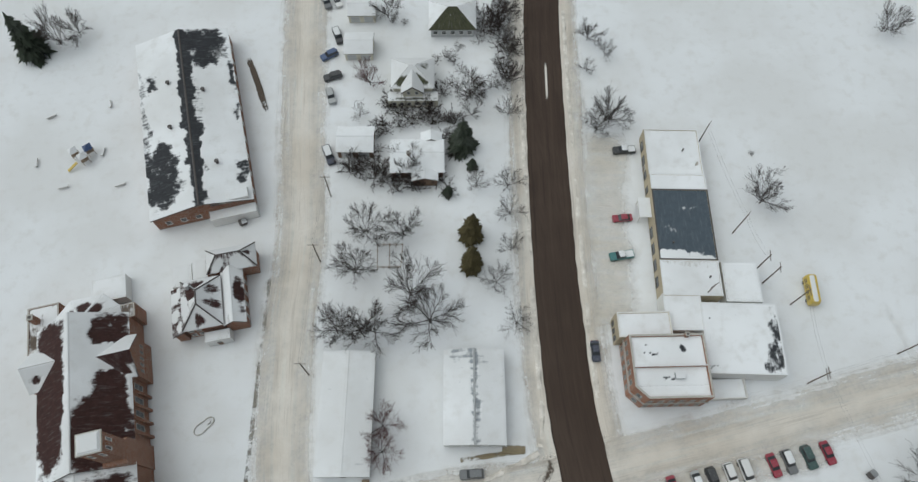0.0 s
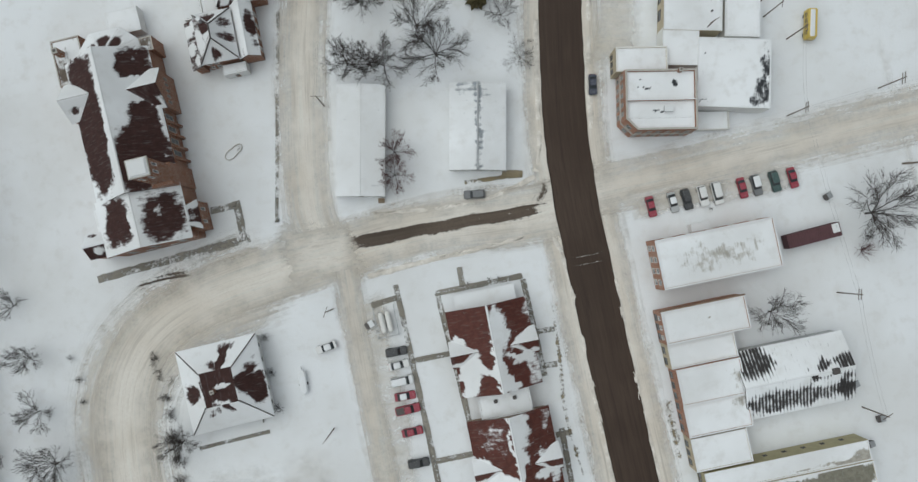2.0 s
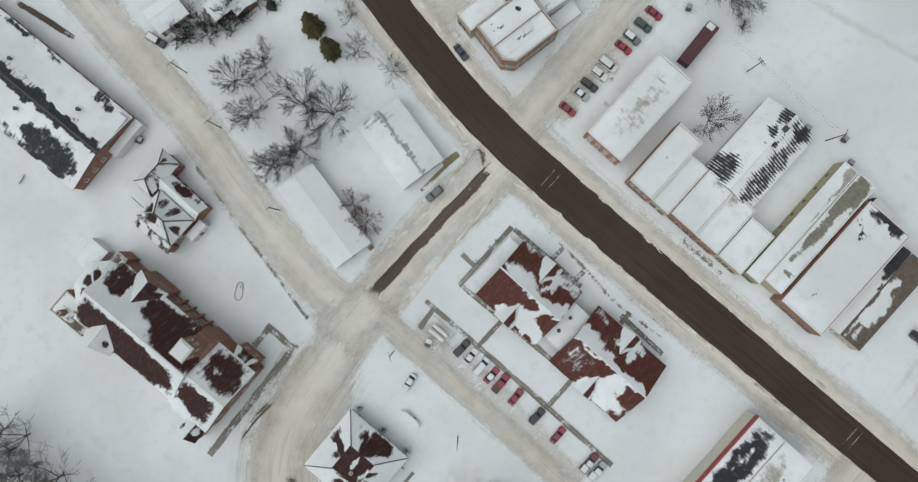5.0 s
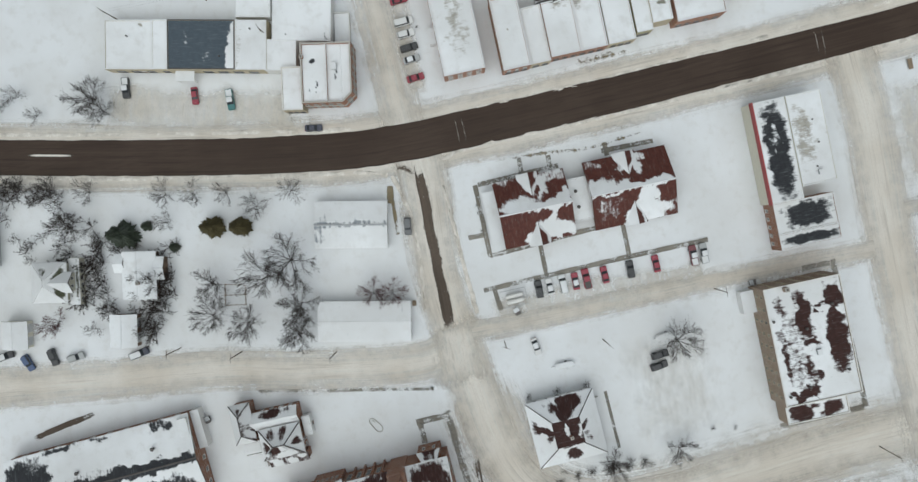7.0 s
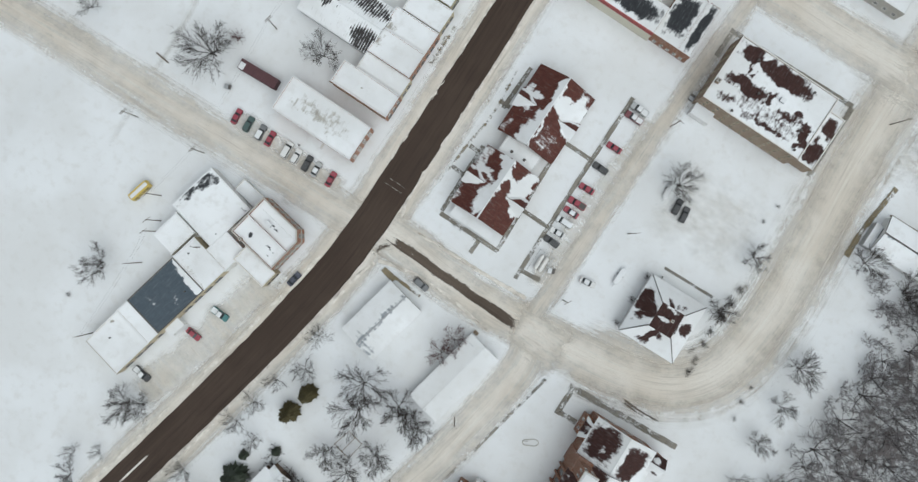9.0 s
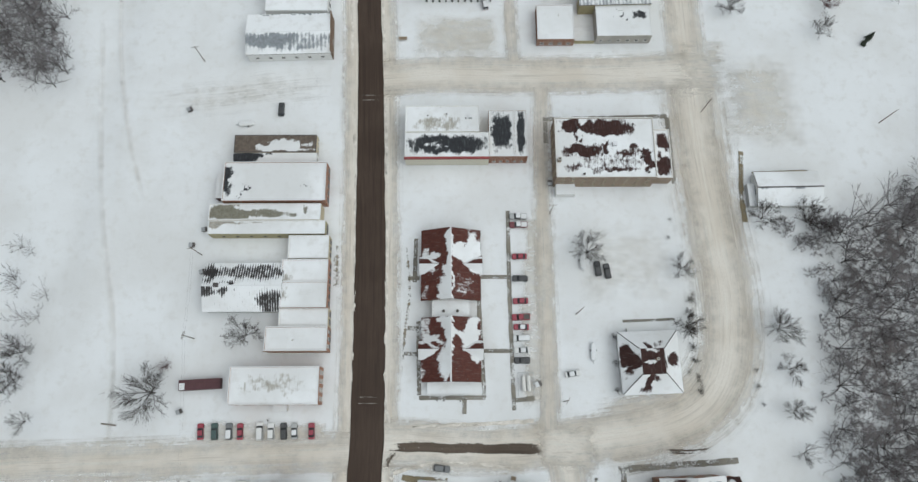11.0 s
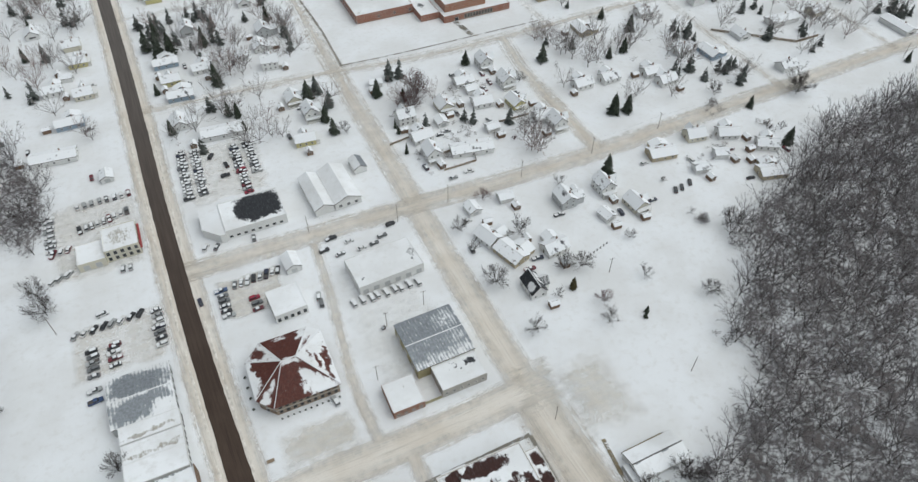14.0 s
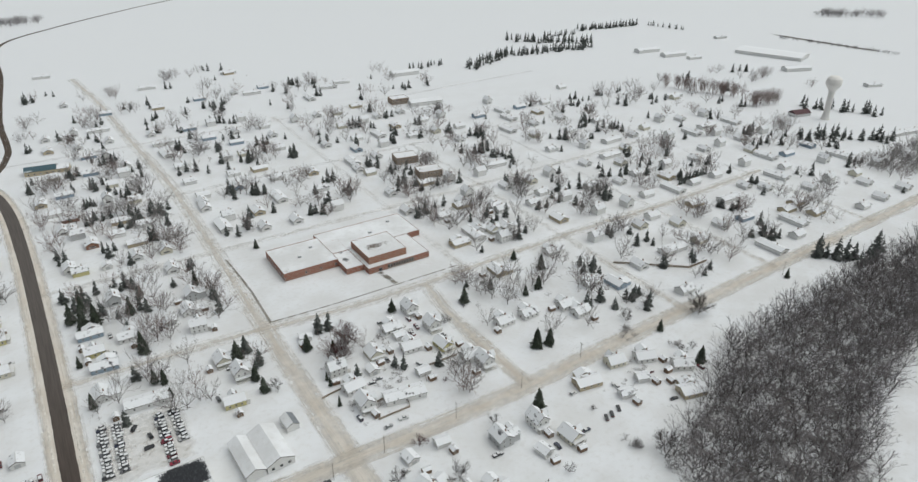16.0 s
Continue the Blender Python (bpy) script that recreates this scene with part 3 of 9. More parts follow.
# ---- ground and streets ----
def steps(lo, hi, fine_lo, fine_hi, step, grow=1.25):
    mid = list(np.arange(fine_lo, fine_hi + step / 2, step))
    out, d = [], step
    x = fine_hi
    while x < hi:
        d *= grow
        x += d
        out.append(x)
    left, d, x = [], step, fine_lo
    while x > lo:
        d *= grow
        x -= d
        left.append(x)
    return np.array(left[::-1] + mid + out)


STREETS = []


def ground_sheet():
    xs = steps(-4300, 4600, -120, 330, 3.0, 1.2)
    ys = steps(-2500, 4600, -160, 480, 3.0, 1.2)
    X, Y = np.meshgrid(xs, ys)
    Z = 0.05 * np.sin(X * 0.13 + Y * 0.05) * np.sin(Y * 0.11 - X * 0.03) + 0.04 * np.sin(X * 0.31 + 1.7) * np.sin(Y * 0.27)
    Z -= 0.12
    # the frozen shore falls away beyond the rail bed
    Z -= 1.6 / (1 + np.exp(np.clip((X + 78 + 0.1 * np.abs(Y - 190)) / 2.0, -40, 40))) * np.exp(-((Y - 190) / 260) ** 4)
    nx, ny = len(xs), len(ys)
    idx = np.arange(nx * ny).reshape(ny, nx)
    quads = np.stack([idx[:-1, :-1], idx[:-1, 1:], idx[1:, 1:], idx[1:, :-1]], -1).reshape(-1, 4)
    me = bpy.data.meshes.new("ground")
    me.from_pydata(np.stack([X, Y, Z], -1).reshape(-1, 3).tolist(), [], quads.tolist())
    me.polygons.foreach_set("use_smooth", [True] * len(quads))
    me.materials.append(M_SNOW)
    tagged(new("ground", me), "open ground under fresh white snow", "ground", kind="structure")


def smooth_line(pts, step=2.5):
    pts = [Vector((*p, 0)) for p in pts]
    out = []
    ext = [pts[0] * 2 - pts[1]] + pts + [pts[-1] * 2 - pts[-2]]
    for a, b, c, d in zip(ext, ext[1:], ext[2:], ext[3:]):
        n = max(1, int((c - b).length / step))
        for i in range(n):
            t = i / n
            out.append(0.5 * ((2 * b) + (c - a) * t + (2 * a - 5 * b + 4 * c - d) * t * t + (3 * b - a - 3 * c + d) * t ** 3))
    out.append(pts[-1])
    return out


def strip(name, label, pts, width, z, mat, feather=0.3, full=1.0, kind="structure", category="street", rag=0.0, widths=None, fade=0.0, step=2.5, ruts=0.0, straight=False):
    """A street or path laid along a line; its 'worn' value falls off to the sides."""
    if category == "street":
        width *= 1.2
    if category in ("footpath", "verge"):
        z += 0.004 * (len(STREETS) % 8)
        full *= 0.78
    line = smooth_line(pts, step) if not straight else [Vector((*p, 0)) for p in pts]
    n = 17
    verts, worn, lanes = [], [], []
    far = 0.0
    for i, p in enumerate(line):
        far += (p - line[max(i - 1, 0)]).length
        d = (line[min(i + 1, len(line) - 1)] - line[max(i - 1, 0)]).normalized()
        side = Vector((-d.y, d.x, 0))
        w = width
        if widths:
            t = i / (len(line) - 1) * (len(widths) - 1)
            k = min(int(t), len(widths) - 2)
            w = widths[k] * (1 - (t - k)) + widths[k + 1] * (t - k)
        endf = 1.0
        if fade:
            endf = ease(min(i, len(line) - 1 - i) * step / fade)
        for j in range(n):
            s = j / (n - 1) * 2 - 1
            off = rag * noise.noise((p.x * 0.35, p.y * 0.35, 5.0 if s > 0 else 11.0)) if abs(s) > 0.8 else 0
            q = p + side * (s * w / 2 + off * (1 if s > 0 else -1))
            crown = 0.05 * (1 - s * s) if name == "road" else 0.0
            verts.append((q.x, q.y, z + crown))
            v = ease((1 - abs(s)) / feather) * full * endf
            if category == "street":
                v *= 1 - 0.5 * ease((p.y - 70) / 400)
            if ruts:
                v += ruts * (0.5 + 0.5 * math.cos(s * 4 * math.pi)) * ease((1 - abs(s)) / 0.3) - ruts * 0.5
            worn.append(max(0.0, v))
            lanes += [s * w * 0.55 + len(STREETS) * 13.7, far * 0.035, 0.0]
    faces = [(i * n + j, i * n + j + 1, (i + 1) * n + j + 1, (i + 1) * n + j) for i in range(len(line) - 1) for j in range(n - 1)]
    me = bpy.data.meshes.new(name)
    me.from_pydata(verts, [], faces)
    me.materials.append(mat)
    me.attributes.new("worn", "FLOAT", "POINT").data.foreach_set("value", worn)
    me.attributes.new("lane", "FLOAT_VECTOR", "POINT").data.foreach_set("vector", lanes)
    STREETS.append(([(p.x, p.y) for p in line[::2]], width / 1.2 if category == "street" else width))
    return tagged(new(name, me), label, category, kind=kind)


def patch(name, label, x0, x1, y0, y1, z, mat, feather=4.0, full=0.9, rot=0.0, category="parking lot"):
    n = 28
    verts, worn, lanes = [], [], []
    c, s = math.cos(radians(rot)), math.sin(radians(rot))
    cx, cy = (x0 + x1) / 2, (y0 + y1) / 2
    for j in range(n + 1):
        for i in range(n + 1):
            x, y = (x1 - x0) * (i / n - 0.5), (y1 - y0) * (j / n - 0.5)
            verts.append((cx + c * x - s * y, cy + s * x + c * y, z))
            lanes += [y * 0.9, x * 0.16, z * 90]
            e = min((x1 - x0) / 2 - abs(x), (y1 - y0) / 2 - abs(y))
            e += 2.5 * noise.noise((verts[-1][0] * 0.12, verts[-1][1] * 0.12, 3.0)) - 1.0
            worn.append(full * ease(e / feather))
    faces = [(j * (n + 1) + i, j * (n + 1) + i + 1, (j + 1) * (n + 1) + i + 1, (j + 1) * (n + 1) + i) for j in range(n) for i in range(n)]
    me = bpy.data.meshes.new(name)
    me.from_pydata(verts, [], faces)
    me.materials.append(mat)
    me.attributes.new("worn", "FLOAT", "POINT").data.foreach_set("value", worn)
    me.attributes.new("lane", "FLOAT_VECTOR", "POINT").data.foreach_set("vector", lanes)
    return tagged(new(name, me), label, category, kind="structure")


ground_sheet()
MAIN = [(-75, -300), (-40, -190), (-23.5, -130), (-15, -93.5), (-8.3, -62), (-4.5, -41.5), (-1.9, -24), (-0.9, -8), (-0.9, 2), (-1.2, 37), (-2.0, 75), (-3.2, 117), (-4.3, 137), (-7.5, 200), (-10, 283), (-10.8, 345), (-13, 440), (-17, 545), (-23.5, 632), (-36, 690), (-62, 735), (-110, 770), (-200, 800), (-420, 840)]
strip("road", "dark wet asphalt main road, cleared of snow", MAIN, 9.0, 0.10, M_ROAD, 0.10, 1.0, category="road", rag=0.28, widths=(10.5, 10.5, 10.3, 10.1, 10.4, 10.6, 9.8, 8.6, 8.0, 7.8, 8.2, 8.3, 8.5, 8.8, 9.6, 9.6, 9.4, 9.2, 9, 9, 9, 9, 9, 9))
strip("snow_streak", "thin streak of snow left on the asphalt", [(-19.7, -111.5), (-18, -104), (-16.4, -97)], 0.9, 0.175, M_LOT, 0.8, 1.2, category="snow streak", fade=4, step=1)
strip("road_shoulder", "packed tan snow along the main road", MAIN, 25.0, 0.02, M_PACKED, 0.7, 1.15, category="road shoulder", ruts=0.0)
WEST_ROAD = [(-47, 698), (-28, 742), (-18, 795), (-19, 845), (-22, 935), (-15, 1150), (-9, 1425), (93, 1575), (217, 1702), (328, 1801), (700, 2100), (1500, 2600)]
strip("highway", "narrow highway running out into the fields", WEST_ROAD, 7.5, 0.06, M_SLUSH, 0.25, 0.95, category="road", step=8)
LABEL = "side street of packed tan snow"
strip("bare_field", "dark bare strip of ploughed field in the snow", [(1168, 782), (1172, 700), (1180, 620), (1188, 548)], 22.0, 0.06, M_SLUSH, 1.0, 1.0, category="field", fade=50, step=8)
strip("side_street", LABEL, [(-1, -8), (12, -8), (34, -9.5), (63, -7), (84, -4), (98, 2), (106, 14), (108.5, 34), (107, 55), (104.5, 85), (103.5, 117), (103, 150), (102.5, 200), (103, 254), (103, 330), (103, 420), (104, 530), (103, 630), (94, 772), (86, 934), (70, 1100)], 18.8, 0.035, M_PACKED, 1.0, 1.05, ruts=0.12)
strip("side_street", LABEL, [(-1, -10), (-26, -10.5), (-48, -11.5), (-73, -12.5), (-106, -13.5), (-160, -16)], 18.0, 0.04, M_PACKED, 1.0, 0.85, ruts=0.12)
strip("side_street", LABEL, [(54, -6), (57.5, -16), (57, -27), (55, -40), (52.5, -54), (48, -74), (44, -105), (39, -141), (31, -190), (20, -260)], 16.5, 0.045, M_PACKED, 1.0, 0.95, ruts=0.12)
strip("side_street", LABEL, [(-1, 109.5), (20, 111), (49, 110.5), (79, 111), (104, 112)], 19.5, 0.04, M_PACKED, 1.0, 1.05, ruts=0.12)
strip("side_street", LABEL, [(-2, 108), (-29, 106), (-52, 103), (-90, 99)], 24, 0.045, M_PACKED, 1.0, 0.32, fade=25)
strip("side_street", LABEL, [(-8, 226), (54, 225), (104, 224), (159, 222), (204, 222), (248, 224), (322, 227), (415, 231), (625, 237), (760, 242), (1100, 250)], 18.8, 0.045, M_PACKED, 1.0, 0.95, ruts=0.12)
strip("side_street", LABEL, [(-10, 356), (61, 354), (102, 351), (157, 345), (218, 345), (274, 347), (359, 349), (455, 348), (581, 353)], 16.5, 0.05, M_PACKED, 1.0, 0.85, ruts=0.1)
strip("side_street", LABEL, [(-14, 467), (66, 468), (108, 467), (154, 468), (213, 468), (300, 468), (396, 470), (560, 474)], 15.0, 0.05, M_PACKED, 1.0, 0.75)
strip("side_street", LABEL, [(-18, 590), (60, 592), (180, 594), (330, 596), (500, 600)], 15.0, 0.05, M_PACKED, 1.0, 0.60)
strip("side_street", LABEL, [(-30, 752), (40, 753), (137, 754), (269, 757), (446, 770), (640, 780)], 15.0, 0.05, M_PACKED, 1.0, 0.60)
strip("side_street", LABEL, [(206, 224), (206, 300), (212, 345)], 16.5, 0.055, M_PACKED, 1.0, 0.90, ruts=0.1)
strip("side_street", LABEL, [(246, 346), (246, 468), (248, 600), (250, 770)], 15.0, 0.055, M_PACKED, 1.0, 0.60)
strip("side_street", LABEL, [(335, 226), (336, 348), (338, 470), (340, 600)], 15.0, 0.055, M_PACKED, 1.0, 0.60)
strip("side_street", LABEL, [(430, 230), (432, 348), (434, 470), (437, 610)], 15.0, 0.055, M_PACKED, 1.0, 0.55)
strip("side_street", LABEL, [(560, 234), (563, 352), (566, 474)], 15.0, 0.055, M_PACKED, 1.0, 0.50)
strip("alley", "narrow alley of packed tan snow", [(52.5, -4), (53, 19), (53, 46), (53, 75), (54, 106)], 9.8, 0.055, M_PACKED, 1.0, 0.80)
strip("alley", "narrow alley of packed tan snow", [(45, 116), (44, 140), (47, 170), (50, 200), (51, 220)], 8.2, 0.055, M_PACKED, 1.0, 0.70)
strip("wet_patch", "strip of wet dark asphalt showing through the snow", [(4, -8.6), (10, -8.8), (16, -8.8), (24, -9.2), (38, -9.3), (52, -9.6)], 4.2, 0.07, M_SLUSH, 0.7, 1.15, category="wet patch", fade=6)
strip("wet_patch", "churned brown slush at the road corner", [(3.6, -20), (5.5, -14), (8.5, -10), (14, -8.6)], 5.0, 0.075, M_SLUSH, 1.0, 0.62, category="wet patch", fade=6)
strip("wet_patch", "strip of wet dark asphalt showing through the snow", [(84, -10), (92, -10.5), (100, -10)], 2.0, 0.07, M_SLUSH, 0.6, 0.8, category="wet patch", fade=4)
strip("wet_patch", "dark bare patch beside the long building", [(56, -129), (54, -118), (52.5, -108)], 2.2, 0.06, M_SLUSH, 0.6, 0.95, category="wet patch", fade=5)
for kx, ky in ((-0.9, 3.6), (-0.9, 5.4), (-2.9, 101.5), (-2.9, 103.2)):
    strip("crossing_line", "worn white crossing line on the asphalt", [(kx - 4, ky), (kx, ky + 0.1), (kx + 4, ky)], 0.28, 0.17, worn_sheet("worn_line_paint", (0.34, 0.31, 0.28), (0.4, 0.37, 0.33), 0.7, (0.3, 0.7), (1, 1, 1), 0.8), 0.4, 0.5, category="road marking", fade=1.5, step=1)
strip("street_apron", "wide trodden snow beside the bending street", [(60, -7), (84, -3), (99, 4), (107, 16), (108.5, 34), (107, 55), (104.5, 85), (103.5, 117)], 36.0, 0.03, M_PACKED, 1.0, 0.95, category="trodden verge", fade=14)
patch("store_lot", "trampled tan parking strip before the long shop", -31.5, -11, -92, -32, 0.05, M_LOT, 8, 0.7, -12.8)
patch("car_lot", "trampled snowy car lot", -57, -14, 181, 216, 0.05, M_LOT, 5, 0.5)
patch("car_lot", "trampled snowy car lot", 3, 36, 188, 217, 0.05, M_LOT, 5, 0.6)
patch("car_lot", "trampled snowy car lot", 0, 48, 262, 316, 0.05, M_LOT, 6, 0.45)
patch("car_lot", "trampled snowy car lot", -62, -16, 236, 296, 0.05, M_LOT, 6, 0.45)
patch("bare_lot", "grey-brown lot with thin worn snow", 7, 44, 113, 138, 0.05, M_LOT, 8, 0.6, 0, "lot")
patch("yard", "trampled yard by the workshops", 44, 95, 116, 206, 0.05, M_LOT, 12, 0.3, 0, "yard")
patch("open_field", "thin trampled snow on open field", 102, 150, 74, 128, 0.05, M_LOT, 22, 0.62, 0, "field")
patch("street_corner", "wide tan corner where the streets meet", 44, 70, -20, 2, 0.048, M_PACKED, 9, 0.9, 0, "street")
patch("street_corner", "wide tan corner where the streets meet", 92, 124, 94, 130, 0.048, M_PACKED, 18, 0.8, 0, "street")
patch("trodden_square", "faintly trodden snow on the open square", 56, 100, 26, 66, 0.028, M_LOT, 14, 0.42, 0, "lot")
patch("parking_apron", "packed tan snow where cars park", 42.5, 56, 0, 64, 0.052, M_LOT, 4, 0.55)
patch("parking_apron", "packed tan snow where cars park", -55, -10, -10, 1, 0.05, M_LOT, 3.5, 0.6)
WALKS = [
    [(33.9, 5.2), (14.2, 5.2)], [(33.6, 5.2), (32.9, 20), (32.3, 34), (32.5, 56.5)], [(14.2, 6), (13.8, 28)], [(12.5, 40), (12.8, 54)], [(27.6, 0.5), (27.7, 5)],
    [(42, 18.9), (33, 18.9)], [(42, 41.6), (33, 41.6)], [(14, 18), (9.5, 18.2)], [(14.5, 25.7), (10.5, 25.9)], [(14, 41.3), (10.5, 41.2)], [(42.3, 1.5), (42, 18), (41.7, 40), (41.8, 63)], [(48.5, 5), (42.5, 4.3)],
]
for w in WALKS:
    strip("footpath", "cleared concrete footpath through the snow", w, 1.5, 0.06, M_WALKWAY, 0.25, 0.95, category="footpath", step=1.2)
strip("footpath", "cleared concrete footpath round the church yard", [(56, -64), (65.5, -17.5)], 1.2, 0.06, M_WALKWAY, 0.6, 0.6, category="footpath", step=1.5)
strip("footpath", "cleared concrete path beside the church", [(73.5, -24), (73.3, -15)], 2.0, 0.06, M_WALKWAY, 0.25, 0.9, category="footpath", step=1.2)
strip("footpath", "cleared concrete path beside the church", [(79.5, -23), (73.3, -23)], 1.8, 0.065, M_WALKWAY, 0.25, 0.9, category="footpath", step=1.2)
strip("footpath", "cleared concrete apron along the church front", [(107, -13), (72, -15.2)], 2.2, 0.06, M_WALKWAY, 0.3, 0.85, category="footpath", step=1.5)
strip("footpath", "cleared concrete path along the church side", [(103.5, -48), (103.2, -40), (103, -33)], 1.8, 0.06, M_WALKWAY, 0.3, 0.9, category="footpath", step=1.5)
strip("footpath", "cleared path round the tan brick block", [(54.7, 86), (54.7, 93.6)], 1.8, 0.06, M_WALKWAY, 0.3, 0.9, category="footpath", step=1.5)
strip("footpath", "cleared path round the tan brick block", [(54, 94.5), (95, 95.5)], 1.8, 0.064, M_WALKWAY, 0.3, 0.9, category="footpath", step=1.5)
strip("footpath", "cleared path round the tan brick block", [(95, 95), (95.5, 72)], 1.8, 0.06, M_WALKWAY, 0.3, 0.9, category="footpath", step=1.5)
strip("footpath", "cleared path by the hip-roofed house", [(76, 27.7), (92, 28.3)], 1.0, 0.06, M_WALKWAY, 0.3, 0.85, category="footpath", step=1.2)
strip("footpath", "bare gravel apron beside the long shed", [(118.2, 83), (116.8, 69), (117, 59)], 2.4, 0.06, M_VERGE, 0.5, 0.9, category="footpath", step=1.2)
strip("grass_verge", "thin strip of dead grass along the long shed", [(119, 75.6), (130, 75.9), (141, 76.2)], 1.2, 0.06, M_VERGE, 0.6, 1.2, category="verge", fade=3, step=1)
strip("grass_verge", "strip of dead grass showing through the snow", [(22.6, -17.8), (11, -17)], 1.3, 0.06, M_VERGE, 0.4, 0.95, category="verge", step=1)
strip("grass_verge", "strip of dead grass showing through the snow", [(14, -18.2), (9.5, -17)], 2.2, 0.065, M_VERGE, 0.4, 0.95, category="verge", step=1)
for vx, vy0, vy1 in ((-12.2, 34, 56), (-12.5, 66, 76)):
    strip("grass_verge", "dead grass and dirt along the shop fronts", [(vx, vy0), (vx + 0.5, (vy0 + vy1) / 2), (vx, vy1)], 3.6, 0.06, M_VERGE, 1.0, 0.85, category="verge", fade=8)
strip("grass_verge", "thin dirty patches along the buried pavement", [(9.1, 8), (9.3, 16), (9.9, 26), (11, 38), (9, 56)], 2.2, 0.06, M_VERGE, 1.0, 0.75, category="verge", fade=8)
strip("footpath", "cleared pavement along the school front", [(107, 356), (150, 354), (243, 354)], 1.4, 0.06, M_WALKWAY, 0.3, 0.8, category="footpath", step=2)
strip("footpath", "cleared pavement beside the school", [(108, 356), (109, 400), (107, 452)], 1.8, 0.06, M_WALKWAY, 0.3, 0.9, category="footpath", step=2)
strip("footpath", "cleared forecourt before the school doors", [(192.5, 375), (195.5, 355.5)], 4.5, 0.06, M_WALKWAY, 0.3, 0.9, category="footpath", step=1.5)


def snow_bank(pts, width, height, seed):
    """Ploughed ridge of lumpy snow."""
    line = smooth_line(pts, 0.9)
    n = 7
    verts = []
    for i, p in enumerate(line):
        d = (line[min(i + 1, len(line) - 1)] - line[max(i - 1, 0)]).normalized()
        side = Vector((-d.y, d.x, 0))
        swell = max(0.0, 0.45 + 1.3 * noise.noise((p.x * 0.2, p.y * 0.2, seed)))
        for j in range(n):
            s = j / (n - 1) * 2 - 1
            lump = 1 + 1.3 * noise.noise((p.x * 1.1 + j, p.y * 1.1, seed))
            h = 0.6 * height * (1 - s * s) * swell * lump
            q = p + side * (s * width / 2 + 0.4 * noise.noise((p.x * 0.5, p.y * 0.5, seed + j)))
            verts.append((q.x, q.y, max(-0.05, h) if abs(s) < 0.99 else -0.1))
    me = bpy.data.meshes.new("snow_bank")
    me.from_pydata(verts, [], [(i * n + j, i * n + j + 1, (i + 1) * n + j + 1, (i + 1) * n + j) for i in range(len(line) - 1) for j in range(n - 1)])
    me.materials.append(M_BANK)
    me.polygons.foreach_set("use_smooth", [True] * len(me.polygons))
    tagged(new("snow_bank", me), "lumpy ploughed snow bank beside the road", "snow bank", "ploughed snow banks", "stuff")


snow_bank([(-31, -190), (-17.5, -128), (-9, -92), (-2.5, -60), (1.2, -42), (4.2, -24), (6.5, -17)], 1.5, 0.34, 1)
snow_bank([(-29, -128), (-21, -92), (-14.4, -60), (-10.5, -40), (-7.6, -24)], 1.4, 0.22, 2)
snow_bank([(5.5, -2), (4.0, 8), (3.8, 37), (3.2, 75), (2.2, 100)], 1.3, 0.26, 3)
snow_bank([(-6, 8), (-6, 37), (-7, 75), (-8.3, 98)], 1.3, 0.22, 4)
snow_bank([(1.6, 118), (0.3, 140), (-2.5, 200), (-3.5, 215)], 1.4, 0.26, 5)
snow_bank([(-9.5, 118), (-10.3, 140), (-13, 200), (-15.5, 283), (-17, 345), (-20, 440)], 1.4, 0.26, 6)
snow_bank([(-4.5, 236), (-4.5, 283), (-5, 340)], 1.4, 0.26, 7)
snow_bank([(7, -16), (12, -14.5), (24, -13), (44, -15)], 1.2, 0.30, 8)
snow_bank([(10, -3), (30, -2.5), (48, -1.5)], 1.2, 0.19, 9)
strip("track", "faint wheel track in the open snow", [(-72, 60), (-84, 100), (-90, 150), (-84, 230)], 5.0, 0.03, M_LOT, 1.0, 0.4, category="track", step=4, fade=15)
strip("track", "faint wheel track in the open snow", [(-75, -40), (-78, 20), (-88, 70), (-96, 140)], 5, 0.03, M_LOT, 1.0, 0.4, category="track", step=4, fade=15)

# ---- buildings of the town centre ----


